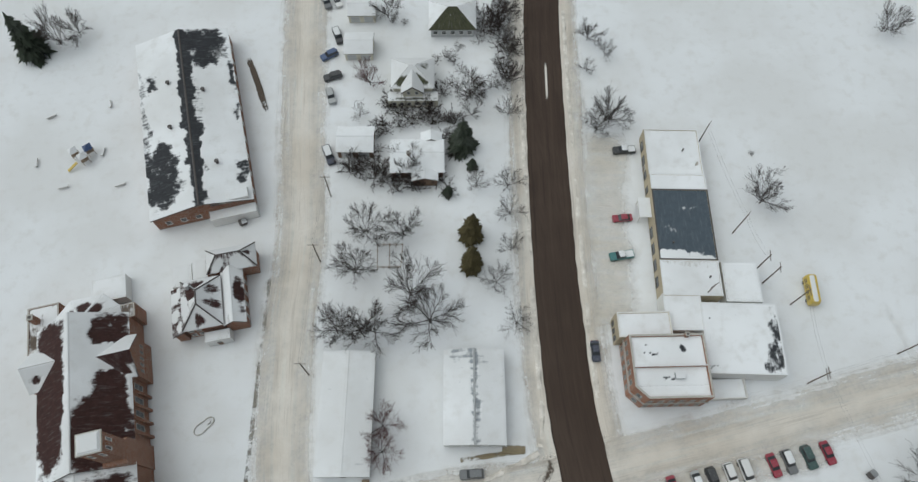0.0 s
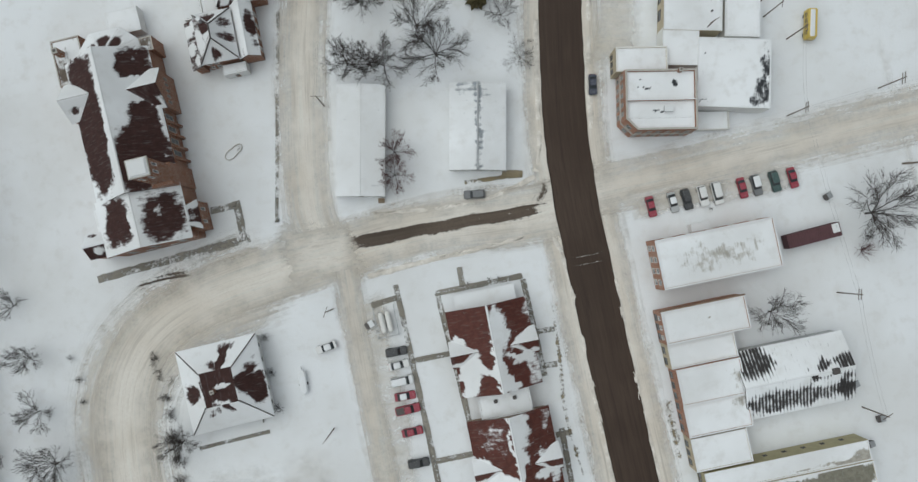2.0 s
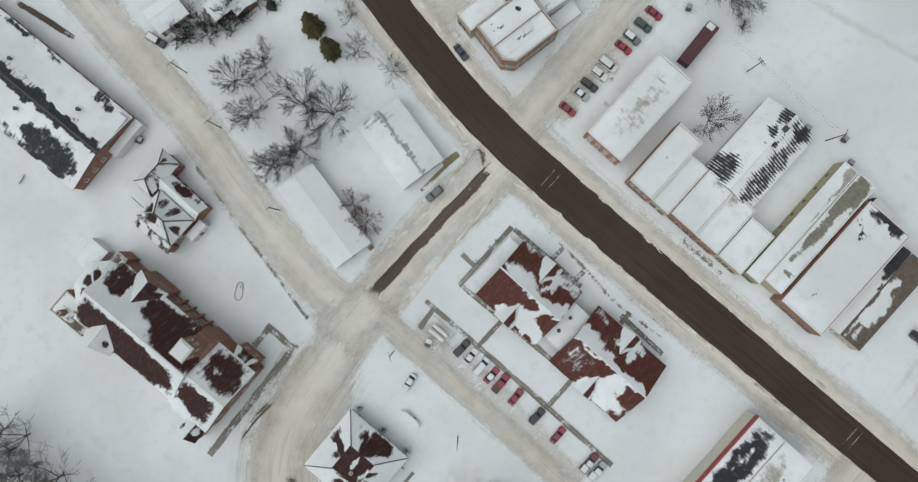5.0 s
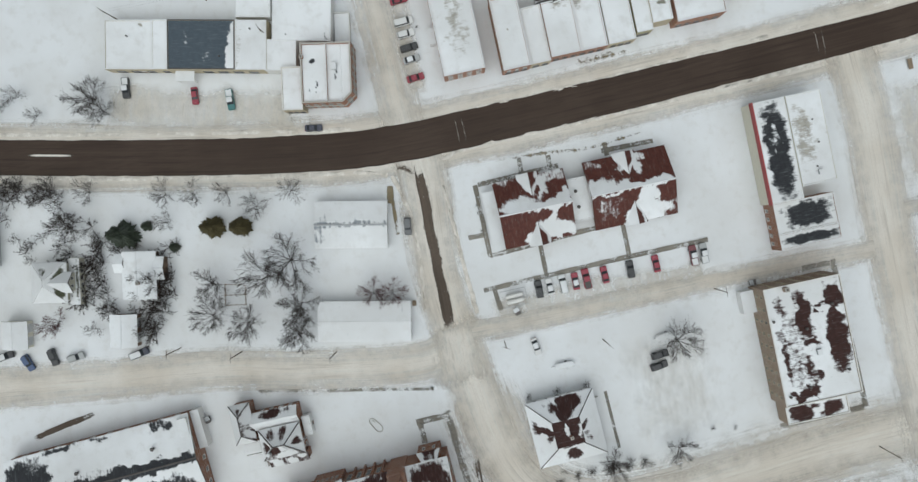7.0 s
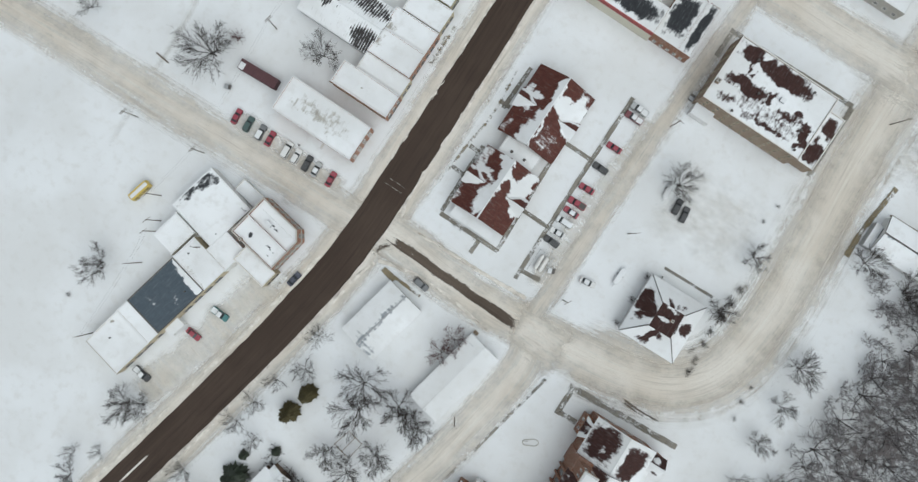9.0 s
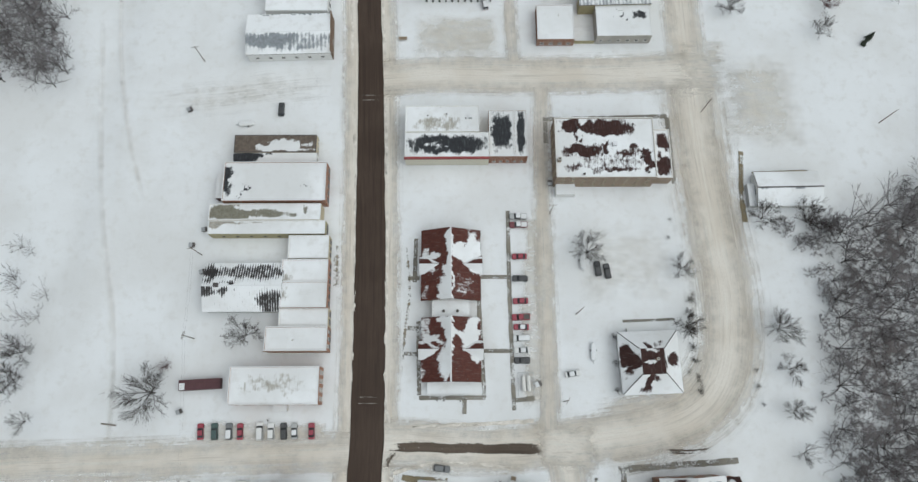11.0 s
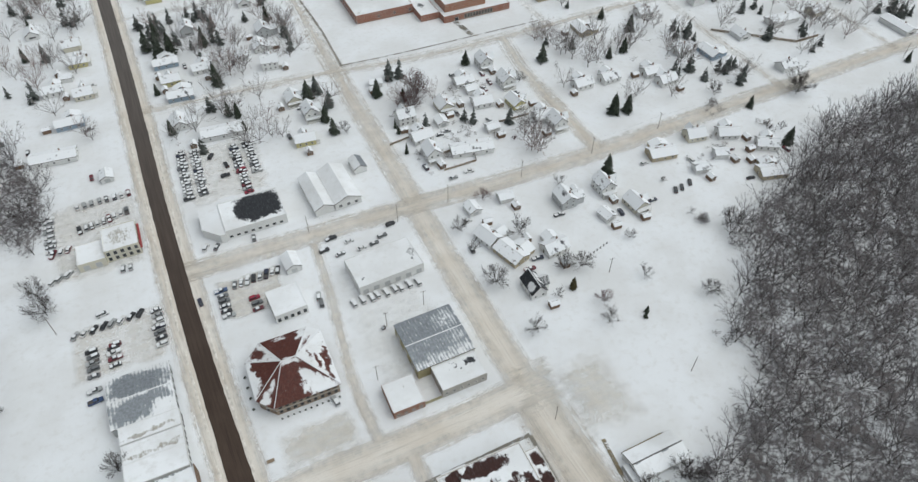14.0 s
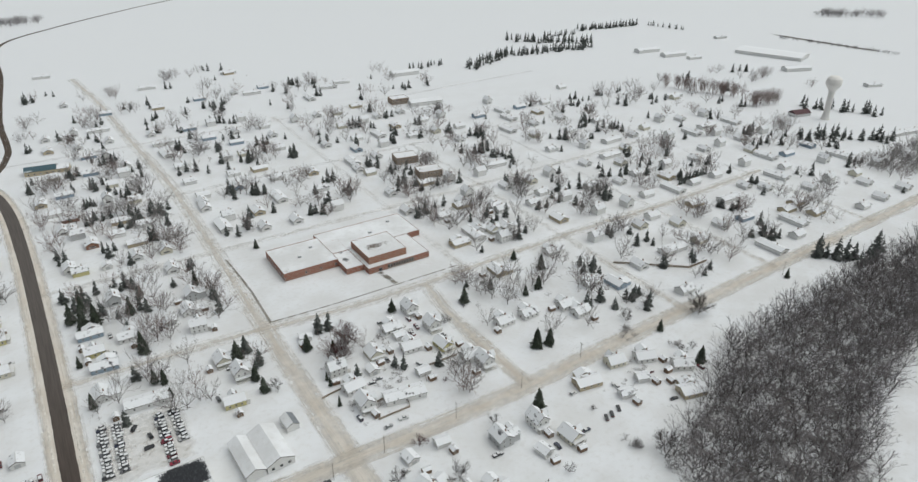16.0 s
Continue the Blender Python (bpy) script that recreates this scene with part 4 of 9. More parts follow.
def town_hall():
    t = thing("town_hall", "long tan building with twin red metal roofs half under snow", "public building", 23.7, 32.5)
    red = R_RED
    # south wing
    gable_block(t, -8.2, 8.2, -22.3, -4.7, 3.6, 7.6, M_TANBRICK, red, "y", 0.7,
                (1.0, ((0.3, 0.84, 0.25, 0.26, -1.1), (0.7, 0.96, 0.4, 0.12, -1.1), (0.96, 0.8, 0.07, 0.3, -0.9), (0.82, 0.14, 0.22, 0.2, -0.62), (0.12, 0.03, 0.16, 0.12, -0.6), (0.62, 0.36, 0.07, 0.3, -0.95), (0.46, 0.2, 0.05, 0.3, -0.8))),
                (1.0, ((0.57, 0.25, 0.09, 0.32, -1.0), (0.76, 0.7, 0.12, 0.3, -0.9), (0.82, 0.24, 0.2, 0.28, -1.0), (0.66, 0.5, 0.06, 0.2, -0.8), (0.9, 0.66, 0.11, 0.16, 1.0), (0.86, 0.06, 0.05, 0.07, 1.0), (0.42, 0.16, 0.08, 0.25, -0.9), (0.7, 0.98, 0.35, 0.05, -0.8))), 1.0)
    # north wing
    gable_block(t, -8.4, 8.4, 1.8, 22.4, 3.6, 7.6, M_TANBRICK, red, "y", 0.7,
                (1.0, ((0.2, 0.84, 0.2, 0.24, -1.1), (0.5, 0.97, 0.5, 0.12, -1.1), (0.6, 0.3, 0.08, 0.3, -0.95), (0.45, 0.2, 0.06, 0.3, -0.8), (0.68, 0.12, 0.1, 0.15, -0.6), (0.85, 0.93, 0.12, 0.1, -0.7), (0.1, 0.1, 0.1, 0.14, -0.5))),
                (1.0, ((0.16, 0.5, 0.14, 0.4, -0.38), (0.57, 0.25, 0.09, 0.32, -1.0), (0.76, 0.4, 0.2, 0.45, -1.0), (0.66, 0.72, 0.07, 0.22, -0.7), (0.87, 0.68, 0.13, 0.2, 1.0), (0.44, 0.16, 0.08, 0.25, -0.9), (0.5, 0.98, 0.6, 0.05, -0.8))), 2.0)
    # cross gables over the side doors
    for y0 in (-13.5, 12.1):
        for sx in (-1, 1):
            a, b = (-9.3, -3.6) if sx < 0 else (3.6, 9.3)
            s = Shape()
            xo = sx * 8.9
            s.poly([(xo, y0 - 2.4, 0), (xo, y0 + 2.4, 0), (xo, y0 + 2.4, 3.5), (xo, y0, 5.6), (xo, y0 - 2.4, 3.5)])
            s.poly([(xo, y0 - 2.4, 0), (xo, y0 - 2.4, 3.5), (sx * 8.2, y0 - 2.4, 3.5), (sx * 8.2, y0 - 2.4, 0)])
            s.poly([(xo, y0 + 2.4, 0), (xo, y0 + 2.4, 3.5), (sx * 8.2, y0 + 2.4, 3.5), (sx * 8.2, y0 + 2.4, 0)])
            g = part("cross_gable", s, M_TANBRICK, t)
            for sy in (-1, 1):
                xi = sx * 3.4
                roof_panel(g, (sx * 9.6, y0 + sy * 3.0, 3.3), (sx * 7.9, y0 + sy * 3.0, 3.9), (xi, y0 + sy * 0.02, 6.2), (sx * 9.6, y0 + sy * 0.02, 6.2), red, 0.95 if sy > 0 else 0.0, ((0.3, 0.3, 0.5, 0.16, -0.8), (0.9, 0.6, 0.2, 0.5, -0.9)) if sy > 0 else (), name="gable_slope", seed=y0 + sx)
            door(g, xo, y0, 0 if sx > 0 else 180, 1.8, 2.2)
    flat_block(t, -5.7, 5.7, -4.6, 1.7, 3.4, M_TANBRICK, R_GREY, 0.2)
    for x in (-2.2, 2.0):
        vent_pipe(t, x, -2.0, 3.4, 0.3, 0.5)
    # low porch on the south end
    s = Shape()
    s.box(-7.0, 6.4, -26.2, -22.5, 2.6, 2.85, 0, 1)
    p = part("porch_roof", s, [M_TRIM, M_SNOW], t)
    for i in range(6):
        c = Shape()
        c.tube((-6.6 + i * 2.55, -25.9, 0), (-6.6 + i * 2.55, -25.9, 2.6), 0.12, 0.12, 8)
        part("porch_post", c, M_TRIM, t)
    side_windows(t, -8.2, 8.2, -21, -6, 1.1, "e", 4, 1.3, 1.5)
    side_windows(t, -8.2, 8.2, -21, -6, 1.1, "w", 4, 1.3, 1.5)
    side_windows(t, -8.4, 8.4, 3, 21, 1.1, "e", 5, 1.3, 1.5)
    side_windows(t, -8.4, 8.4, 3, 21, 1.1, "w", 5, 1.3, 1.5)
    side_windows(t, -8, 8, -22.3, 0, 1.0, "s", 5, 1.2, 1.5)
    side_windows(t, -8, 8, 0, 22.4, 1.0, "n", 4, 1.2, 1.5)
    # clipped shrubs by the south porch
    for x in (19.5, 21.6, 26.4):
        shrub(x, 4.4, 0.55, "bare")


def shrub(x, y, r, sort="bare"):
    SHRUBS.append((x, y, r, sort))


SHRUBS = []


def long_store():
    t = thing("long_store", "long low shop with tan front and dark cleared roof section", "shop", -37.4, -60.6, -12.8)
    flat_block(t, -6.4, 6.4, -21.2, -8.7, 4.2, M_TAN, R_GREY, 0.3, M_SNOW, 0.0, ((0.1, 0.7, 0.03, 0.03, 0.9),), seed=3)
    flat_block(t, -6.4, 6.4, -8.6, -4.6, 4.8, M_TAN, R_GREY, 0.15, M_SNOW, 0.0, (), seed=4)
    flat_block(t, -6.4, 6.4, -4.55, 13.0, 4.9, M_TAN, R_SLATE, 0.12, M_DARKTRIM, 1.0, ((0.4, 0.3, 0.2, 0.05, -0.35), (0.7, 0.6, 0.15, 0.04, -0.3), (0.5, 1.02, 0.7, 0.1, -1.0)), seed=5, rlabel="blue-grey membrane mostly cleared of snow")
    flat_block(t, -6.4, 6.4, 13.05, 21.2, 4.8, M_TAN, R_GREY, 0.12, M_SNOW, 0.0, ((0.6, 0.05, 0.5, 0.18, 0.32),), seed=6)
    s = Shape()
    s.box(6.42, 9.2, -3.2, 1.8, 2.9, 3.15, 0, 1)
    part("canopy", s, [M_TRIM, M_SNOW], t, "snow-topped entrance canopy")
    for y in (-2.9, 1.5):
        c = Shape()
        c.tube((8.9, y, 0), (8.9, y, 2.9), 0.09, 0.09, 6)
        part("canopy_post", c, M_TRIM, t)
    for y, w in ((-18, 2.4), (-14, 2.4), (-10, 2.0), (-6, 1.6), (5, 2.6), (9, 2.6), (13, 2.6), (17, 2.4)):
        window(t, 6.4, y, 0.7, 0, w, 1.9, M_DARKTRIM, "shop_window")
    door(t, 6.4, -0.7, 0, 1.8, 2.2, M_GLASS)
    door(t, 6.4, -12, 0)
    for x, y in ((-2, -15), (3, 9), (-4, 17)):
        vent_pipe(t, x, y, 4.9)
    # lean-to at the rear
    a = thing("lean_to", "low snow-covered rear addition", "outbuilding", -44.6, -41.2, -12.8)
    flat_block(a, -3.9, 3.9, -4.6, 4.6, 3.6, M_WHITE, R_GREY, 0.05, M_SNOW)


def corner_store():
    t = thing("corner_store", "two-storey orange brick corner shop with white snowy roof", "shop", -21.6, -26.0, -10.5)
    pts = [(-7.6, -6.3), (7.6, -6.3), (7.6, 4.2), (5.2, 6.6), (-7.6, 6.6)]
    s = Shape()
    inner = [(-7.2, -5.9), (7.2, -5.9), (7.2, 4.0), (5.0, 6.2), (-7.2, 6.2)]
    s.prism(pts, 0, 8.7, 0, cap=False)
    for i in range(5):
        j = (i + 1) % 5
        s.poly([(*pts[i], 8.7), (*pts[j], 8.7), (*inner[j], 8.7), (*inner[i], 8.7)], 1)
        s.poly([(*inner[i], 8.7), (*inner[j], 8.7), (*inner[j], 7.4), (*inner[i], 7.4)], 0)
    part("wall", s, [M_ORANGE, M_CONCRETE], t)
    roof_panel(t, (-7.15, -5.85, 8.1), (7.15, -5.85, 8.1), (7.15, 0.2, 8.1), (-7.15, 0.2, 8.1), R_BLACK, 0.0, ((0.28, 0.45, 0.06, 0.09, 0.9), (0.72, 0.55, 0.06, 0.05, 0.8), (0.8, 0.25, 0.04, 0.04, 0.7)), seed=11)
    roof_panel(t, (-7.15, 0.25, 7.9), (7.15, 0.25, 7.9), (7.15, 4.0, 7.9), (-7.15, 4.0, 7.9), R_BLACK, 0.0, ((0.55, 0.65, 0.03, 0.06, 0.8),), seed=12)
    roof_panel(t, (-7.15, 4.02, 7.9), (7.15, 4.02, 7.9), (4.98, 6.17, 7.9), (-7.15, 6.17, 7.9), R_BLACK, 0.0, (), seed=13)
    d = Shape()
    d.box(-7.3, 7.3, 0.12, 0.36, 8.0, 8.9, 0, 1)
    part("parapet_divider", d, [M_ORANGE, M_SNOW], t)
    for z in (0.9, 4.8):
        for i in range(6):
            window(t, -6.2 + i * 2.1, 6.6, z, 90, 1.1, 1.9, M_CONCRETE)
        for i in range(5):
            window(t, 7.6, -5.3 + i * 2.0, z, 0, 1.1, 1.9, M_CONCRETE)
        window(t, 6.4, 5.4, z, 45, 1.3, 2.0, M_CONCRETE)
    c = Shape()
    c.loft([[(x * 1.03, y * 1.03, z) for x, y in pts] for z in (3.9, 4.2)])
    part("cornice", c, M_CONCRETE, t)
    roof_unit(t, -1.5, 2.2, 8.0, 1.8, 1.2, 0.8)
    chimney(t, -4.0, -5.9, 8.0, 9.6)
    low = thing("shop_annex", "low tan-fronted shop between the brick corner and the long shop", "shop", -20.5, -35.4, -10.5)
    flat_block(low, -5.2, 6.0, -3.0, 2.4, 5.6, M_TAN, R_GREY, 0.3, M_TRIM)
    side_windows(low, -5.2, 6.0, -2.6, 2.2, 1.0, "e", 3, 1.2, 1.8, M_DARKTRIM)
    link = thing("rear_annex", "low white snowy rear annex with flat roof", "outbuilding", -29.6, -37.5, -12.5)
    flat_block(link, -4.0, 4.0, -3.6, 4.6, 4.6, M_WHITE, R_GREY, 0.12, M_SNOW)
    hall = thing("storage_hall", "large white flat-roofed storage hall", "hall", -39.6, -29.0, -13.4)
    flat_block(hall, -8.0, 8.0, -7.6, 7.6, 4.8, M_WHITE, R_BLACK, 0.1, M_SNOW, 0.0, ((0.1, 0.78, 0.14, 0.26, 0.62), (0.06, 0.35, 0.08, 0.25, 0.6), (0.92, 0.2, 0.03, 0.04, 0.8), (0.95, 0.9, 0.04, 0.05, 0.7)), seed=15)
    s = Shape()
    s.box(8.0, 15.2, 3.0, 3.15, 0, 1.6)
    part("side_fence", s, M_CEDAR, hall)
    yard = thing("loading_dock", "snow-covered loading dock with low walls", "dock", -33.0, -20.4, -10)
    s = Shape()
    s.box(-4.6, 4.2, -2.0, 2.0, 0, 1.1, 0, 1)
    part("platform", s, [M_CONCRETE, M_SNOW], yard)
    s = Shape()
    s.box(-4.7, 4.3, 2.0, 2.15, 0, 2.0)
    s.box(-4.75, -4.6, -2, 2.15, 0, 2.0)
    part("dock_wall", s, M_TRIM, yard)


def west_row():
    """Shops on the far side of the main road, north of the crossing."""
    t = thing("brick_shop", "two-storey orange brick shop with snowy grey roof", "shop", -27.4, 8.7)
    flat_block(t, -13.0, 13.0, -5.4, 5.4, 6.4, M_ORANGE, R_GREY, 0.35, M_SNOW, 0.05, ((0.3, 0.5, 0.22, 0.2, 0.36), (0.65, 0.45, 0.22, 0.25, 0.34), (0.5, 0.75, 0.3, 0.12, 0.25)), seed=21)
    for z in (0.9, 3.9):
        side_windows(t, -13, 13, -5, 5, z, "e", 4, 1.3, 1.7, M_TRIM)
    side_windows(t, -12, 12, -5.4, 5.4, 3.8, "s", 5, 1.1, 1.4, M_TRIM)
    side_windows(t, -12, 12, -5.4, 5.4, 3.8, "n", 5, 1.1, 1.4, M_TRIM)
    s = Shape()
    s.box(-1.0, 3.2, -7.2, -5.45, 0, 2.4, 0, 1)
    part("side_porch", s, [M_WHITE, M_SNOW], t)
    s = Shape()
    s.box(-15.0, -13.05, -4.0, 3.5, 0, 3.0, 0, 1)
    part("rear_lean_to", s, [M_GREYWALL, M_SNOW], t)
    b = thing("maroon_container", "rusty maroon metal container beside the brick shop", "container", -50.2, 9.3, 3)
    s = Shape()
    s.box(-6.0, 6.0, -1.5, 1.5, 0.15, 2.8)
    part("body", s, M_RUST, b)
    rib = Shape()
    rib.box(-0.1, 0.1, -1.54, 1.54, 0.2, 2.84)
    rib = rib.mesh("rib", [M_RUST])
    for i in range(24):
        part("rib", rib, None, b, "", pose(-5.8 + i * 0.49, 0, 0))
    r = Shape()
    r.box(-5.8, -4.2, -1.4, 0.6, 2.8, 2.86)
    part("snow_cover", r, M_SNOW, b, "thin drifted snow on top")
    t = thing("row_shop", "narrow white-roofed brick row shop", "shop", -21.9, 22.3)
    flat_block(t, -9.3, 9.2, -3.7, 3.5, 5.6, M_ORANGE, R_GREY, 0.4, M_SNOW, 0, ((0.5, 0.4, 0.03, 0.05, 0.8),), seed=23)
    side_windows(t, -9, 9.2, -3.3, 3.1, 0.8, "e", 3, 1.5, 1.9, M_DARKTRIM, "shop_window")
    side_windows(t, -9, 9.2, -3.3, 3.1, 3.5, "e", 3, 1.0, 1.3, M_TRIM)
    s = Shape()
    s.box(-9.4, 9.3, -4.0, -3.72, 5.4, 6.1)
    part("side_parapet", s, M_BROWNWALL, t)
    t = thing("row_shop", "narrow low shop with a snowy flat roof", "shop", -20.4, 28.7)
    flat_block(t, -7.2, 7.5, -2.75, 2.6, 4.7, M_TAN, R_GREY, 0.25, M_SNOW, seed=24)
    side_windows(t, -7, 7.5, -2.4, 2.4, 0.8, "e", 2, 1.6, 1.9, M_DARKTRIM, "shop_window")
    t = thing("row_shop", "wide shop with stepped snowy roofs and brick front", "shop", -20.6, 38.9)
    flat_block(t, -6.9, 7.2, -7.5, 0.4, 5.6, M_ORANGE, R_GREY, 0.3, M_SNOW, 0, ((0.08, 0.5, 0.06, 0.3, 0.5),), seed=25)
    flat_block(t, -6.9, 7.2, 0.45, 7.4, 5.2, M_ORANGE, R_GREY, 0.3, M_SNOW, 0, ((0.1, 0.2, 0.12, 0.2, 0.5),), seed=26)
    side_windows(t, -7, 7.2, -7, 7, 0.8, "e", 6, 1.5, 1.9, M_DARKTRIM, "shop_window")
    t = thing("gabled_hall", "ribbed metal hall with snow sliding off its roof", "hall", -38.7, 38.0)
    gable_block(t, -11.6, 11.6, -7.2, 7.0, 4.2, 6.8, M_GREYWALL, R_RIB, "x", 0.4,
                (0.0, ((0.86, 0.3, 0.18, 0.5, 0.75), (0.30, 0.75, 0.06, 0.2, 0.8), (0.06, 0.85, 0.1, 0.3, 0.8))),
                (0.0, ((0.6, 0.42, 0.52, 0.32, 0.66), (0.06, 0.5, 0.09, 0.45, 0.75), (0.35, 0.9, 0.06, 0.14, 0.9))), 27.0)
    s = Shape()
    s.box(-8.2, -6.8, -0.6, 0.6, 6.4, 7.9)
    part("roof_ventilator", s, M_DARKTRIM, t)
    side_windows(t, -11, 11, -7.2, 7.0, 1.4, "n", 5, 1.2, 1.0)
    door(t, -11.6, 0, 180, 3.0, 3.0, M_STEEL)
    t = thing("row_shop", "small low shop joined to the row", "shop", -20.4, 50.4)
    flat_block(t, -5.6, 6.8, -3.7, 3.5, 4.7, M_TAN, R_GREY, 0.25, M_SNOW, seed=28)
    side_windows(t, -5, 6.8, -3, 3, 0.8, "e", 3, 1.4, 1.9, M_DARKTRIM, "shop_window")
    t = thing("long_row_shop", "long low shop with ochre side wall and snowy roof", "shop", -32.9, 58.6)
    flat_block(t, -18.0, 18.0, -4.3, 0.0, 5.2, M_OCHRE, R_GREY, 0.12, M_SNOW, 0.0, ((0.04, 0.75, 0.09, 0.4, 0.85), (0.16, 0.9, 0.07, 0.2, 0.7), (0.3, 0.85, 0.16, 0.08, 0.6), (0.45, 0.8, 0.06, 0.08, 0.5)), seed=29)
    flat_block(t, -18.0, 16.5, 0.05, 5.3, 5.6, M_TAN, R_OLIVE, 0.2, M_SNOW, 0.0, ((0.16, 0.5, 0.2, 0.55, 1.0), (0.45, 0.4, 0.18, 0.3, 0.75), (0.68, 0.35, 0.12, 0.16, 0.6), (0.3, 0.8, 0.08, 0.2, -0.8), (0.88, 0.6, 0.03, 0.3, 0.6)), seed=30)
    side_windows(t, -18, 18.0, -3.8, -0.4, 0.8, "e", 2, 1.5, 1.9, M_DARKTRIM, "shop_window")
    side_windows(t, -16, 14, -4.3, 5, 1.8, "s", 7, 0.9, 0.8, M_DARKTRIM)
    t = thing("tall_row_shop", "large flat-roofed shop with a brick street front", "shop", -32.6, 71.0)
    flat_block(t, -14.5, 17.5, -6.4, 6.4, 6.2, M_ORANGE, R_BLACK, 0.4, M_SNOW, 0.0, ((0.02, 0.6, 0.05, 0.4, 0.9), (0.2, 0.25, 0.012, 0.2, 0.8), (0.8, 0.35, 0.04, 0.02, 0.6)), seed=31)
    side_windows(t, -14, 17.5, -6, 6, 0.8, "e", 5, 1.6, 2.0, M_DARKTRIM, "shop_window")
    s = Shape()
    s.box(-17.6, -14.6, -4.5, 3.5, 0, 3.2, 0, 1)
    part("rear_shed", s, [M_RUST, M_SNOW], t)
    t = thing("brown_roof_shop", "single-storey shop with brown roof showing through snow", "shop", -32.3, 82.8)
    flat_block(t, -13.0, 13.2, -1.4, 4.6, 4.2, M_TAN, R_BROWN, 0.05, M_DARKTRIM, 1.0, ((0.6, 0.42, 0.22, 0.36, -1.1), (0.42, 0.2, 0.12, 0.2, -0.8), (0.8, 0.1, 0.2, 0.12, -0.7), (0.9, 0.5, 0.06, 0.2, -0.4)), seed=32)
    roof_panel(t, (-13.2, -4.9, 3.0), (13.4, -4.9, 3.0), (13.4, -1.45, 4.0), (-13.2, -1.45, 4.0), R_BLACK, 0.0, ((0.12, 0.6, 0.14, 0.5, 1.0), (0.3, 0.8, 0.1, 0.25, 0.7), (0.45, 0.95, 0.02, 0.1, 0.8), (0.6, 0.95, 0.02, 0.1, 0.8)), seed=33)
    s = Shape()
    s.box(-13.0, 13.2, -4.6, -1.45, 0, 2.9)
    part("front_wall", s, M_WHITE, t)
    side_windows(t, -13, 13.2, -4, 4, 0.8, "e", 4, 1.2, 1.6, M_TRIM)
    # next block north
    t = thing("white_hall", "long white metal hall with a low snowy gable", "hall", -30.0, 123.4, 1.5)
    gable_block(t, -13.8, 13.8, -7.2, 7.2, 4.6, 5.9, M_WHITE, R_TIN, "x", 0.3, (0.1, ((0.5, 0.55, 0.6, 0.35, 0.5), (0.25, 0.7, 0.3, 0.3, 0.4))), (0.0, ((0.5, 0.02, 0.6, 0.03, 0.8),)), 41.0)
    side_windows(t, -13, 13, -7.2, 7, 1.5, "s", 6, 1.3, 1.1)
    s = Shape()
    s.box(13.9, 14.2, -7.2, 7.4, 0, 6.3)
    part("street_front", s, M_BROWNWALL, t)
    door(t, 14.2, -2, 0, 1.8, 2.2)
    for cy, d, h, lvl, lab in ((136.5, 9.0, 5.0, 0.0, "white-roofed shop with a flat snowy roof"), (145.0, 7.6, 4.6, 0.12, "white-roofed shop with wind-scoured snow"), (152.6, 7.2, 5.0, 0.1, "white-roofed shop with wind-scoured snow"),):
        t = thing("row_shop", lab, "shop", -28.2, cy)
        flat_block(t, -10.4, 10.6, -d / 2, d / 2 - 0.05, h, M_WHITE, R_GREY, 0.2, M_SNOW, lvl, ((0.3, 0.2, 0.3, 0.12, 0.5), (0.75, 0.3, 0.2, 0.15, 0.45)) if lvl else (), seed=cy)
        side_windows(t, -10, 10.6, -d / 2 + 0.4, d / 2 - 0.4, 0.8, "e", 3, 1.4, 1.9, M_DARKTRIM, "shop_window")
    t = thing("grey_roof_garage", "wide garage with a bare grey roof", "garage", -29.3, 167.4)
    gable_block(t, -11.4, 11.2, -11.0, 11.0, 4.6, 5.6, M_GREYWALL, R_TIN, "x", 0.3, (0.15, ((0.3, 0.5, 0.32, 0.45, 0.8), (0.75, 0.8, 0.2, 0.25, 0.6))), (0.25, ((0.35, 0.55, 0.35, 0.5, 0.6), (0.8, 0.6, 0.2, 0.4, 0.4))), 43.0)
    side_windows(t, -11, 11.2, -10, 10, 1.0, "e", 5, 1.8, 1.7, M_DARKTRIM, "shop_window")
    side_windows(t, -11, 11, -11, 11, 1.2, "n", 4, 2.6, 2.6, M_TRIM, "garage_door")
    t = thing("car_showroom", "two-storey pale yellow showroom with grey snowy roof", "showroom", -33.0, 252.5)
    flat_block(t, -2.0, 12.6, -6.4, 9.5, 6.4, M_CREAM, R_GREY, 0.45, M_SNOW, 0.1, ((0.5, 0.5, 0.4, 0.35, 0.4),), seed=45)
    flat_block(t, -13.6, -2.05, -7.6, 5.0, 4.4, M_CREAM, R_GREY, 0.2, M_SNOW, seed=46)
    for z in (0.8, 3.9):
        side_windows(t, -2, 12.6, -6.4, 9, z, "s", 5, 1.4, 1.8, M_DARKTRIM, "shop_window")
        side_windows(t, -2, 12.6, -6, 9, z, "e", 5, 1.6, 1.8, M_DARKTRIM, "shop_window")
    side_windows(t, -13, -3, -7.6, 5, 0.3, "s", 2, 2.6, 2.8, M_TRIM, "garage_door")
    s = Shape()
    s.box(12.65, 13.6, -6.6, 9.6, 3.3, 3.9)
    part("fascia", s, M_REDTRIM, t, "red sign band round the front")


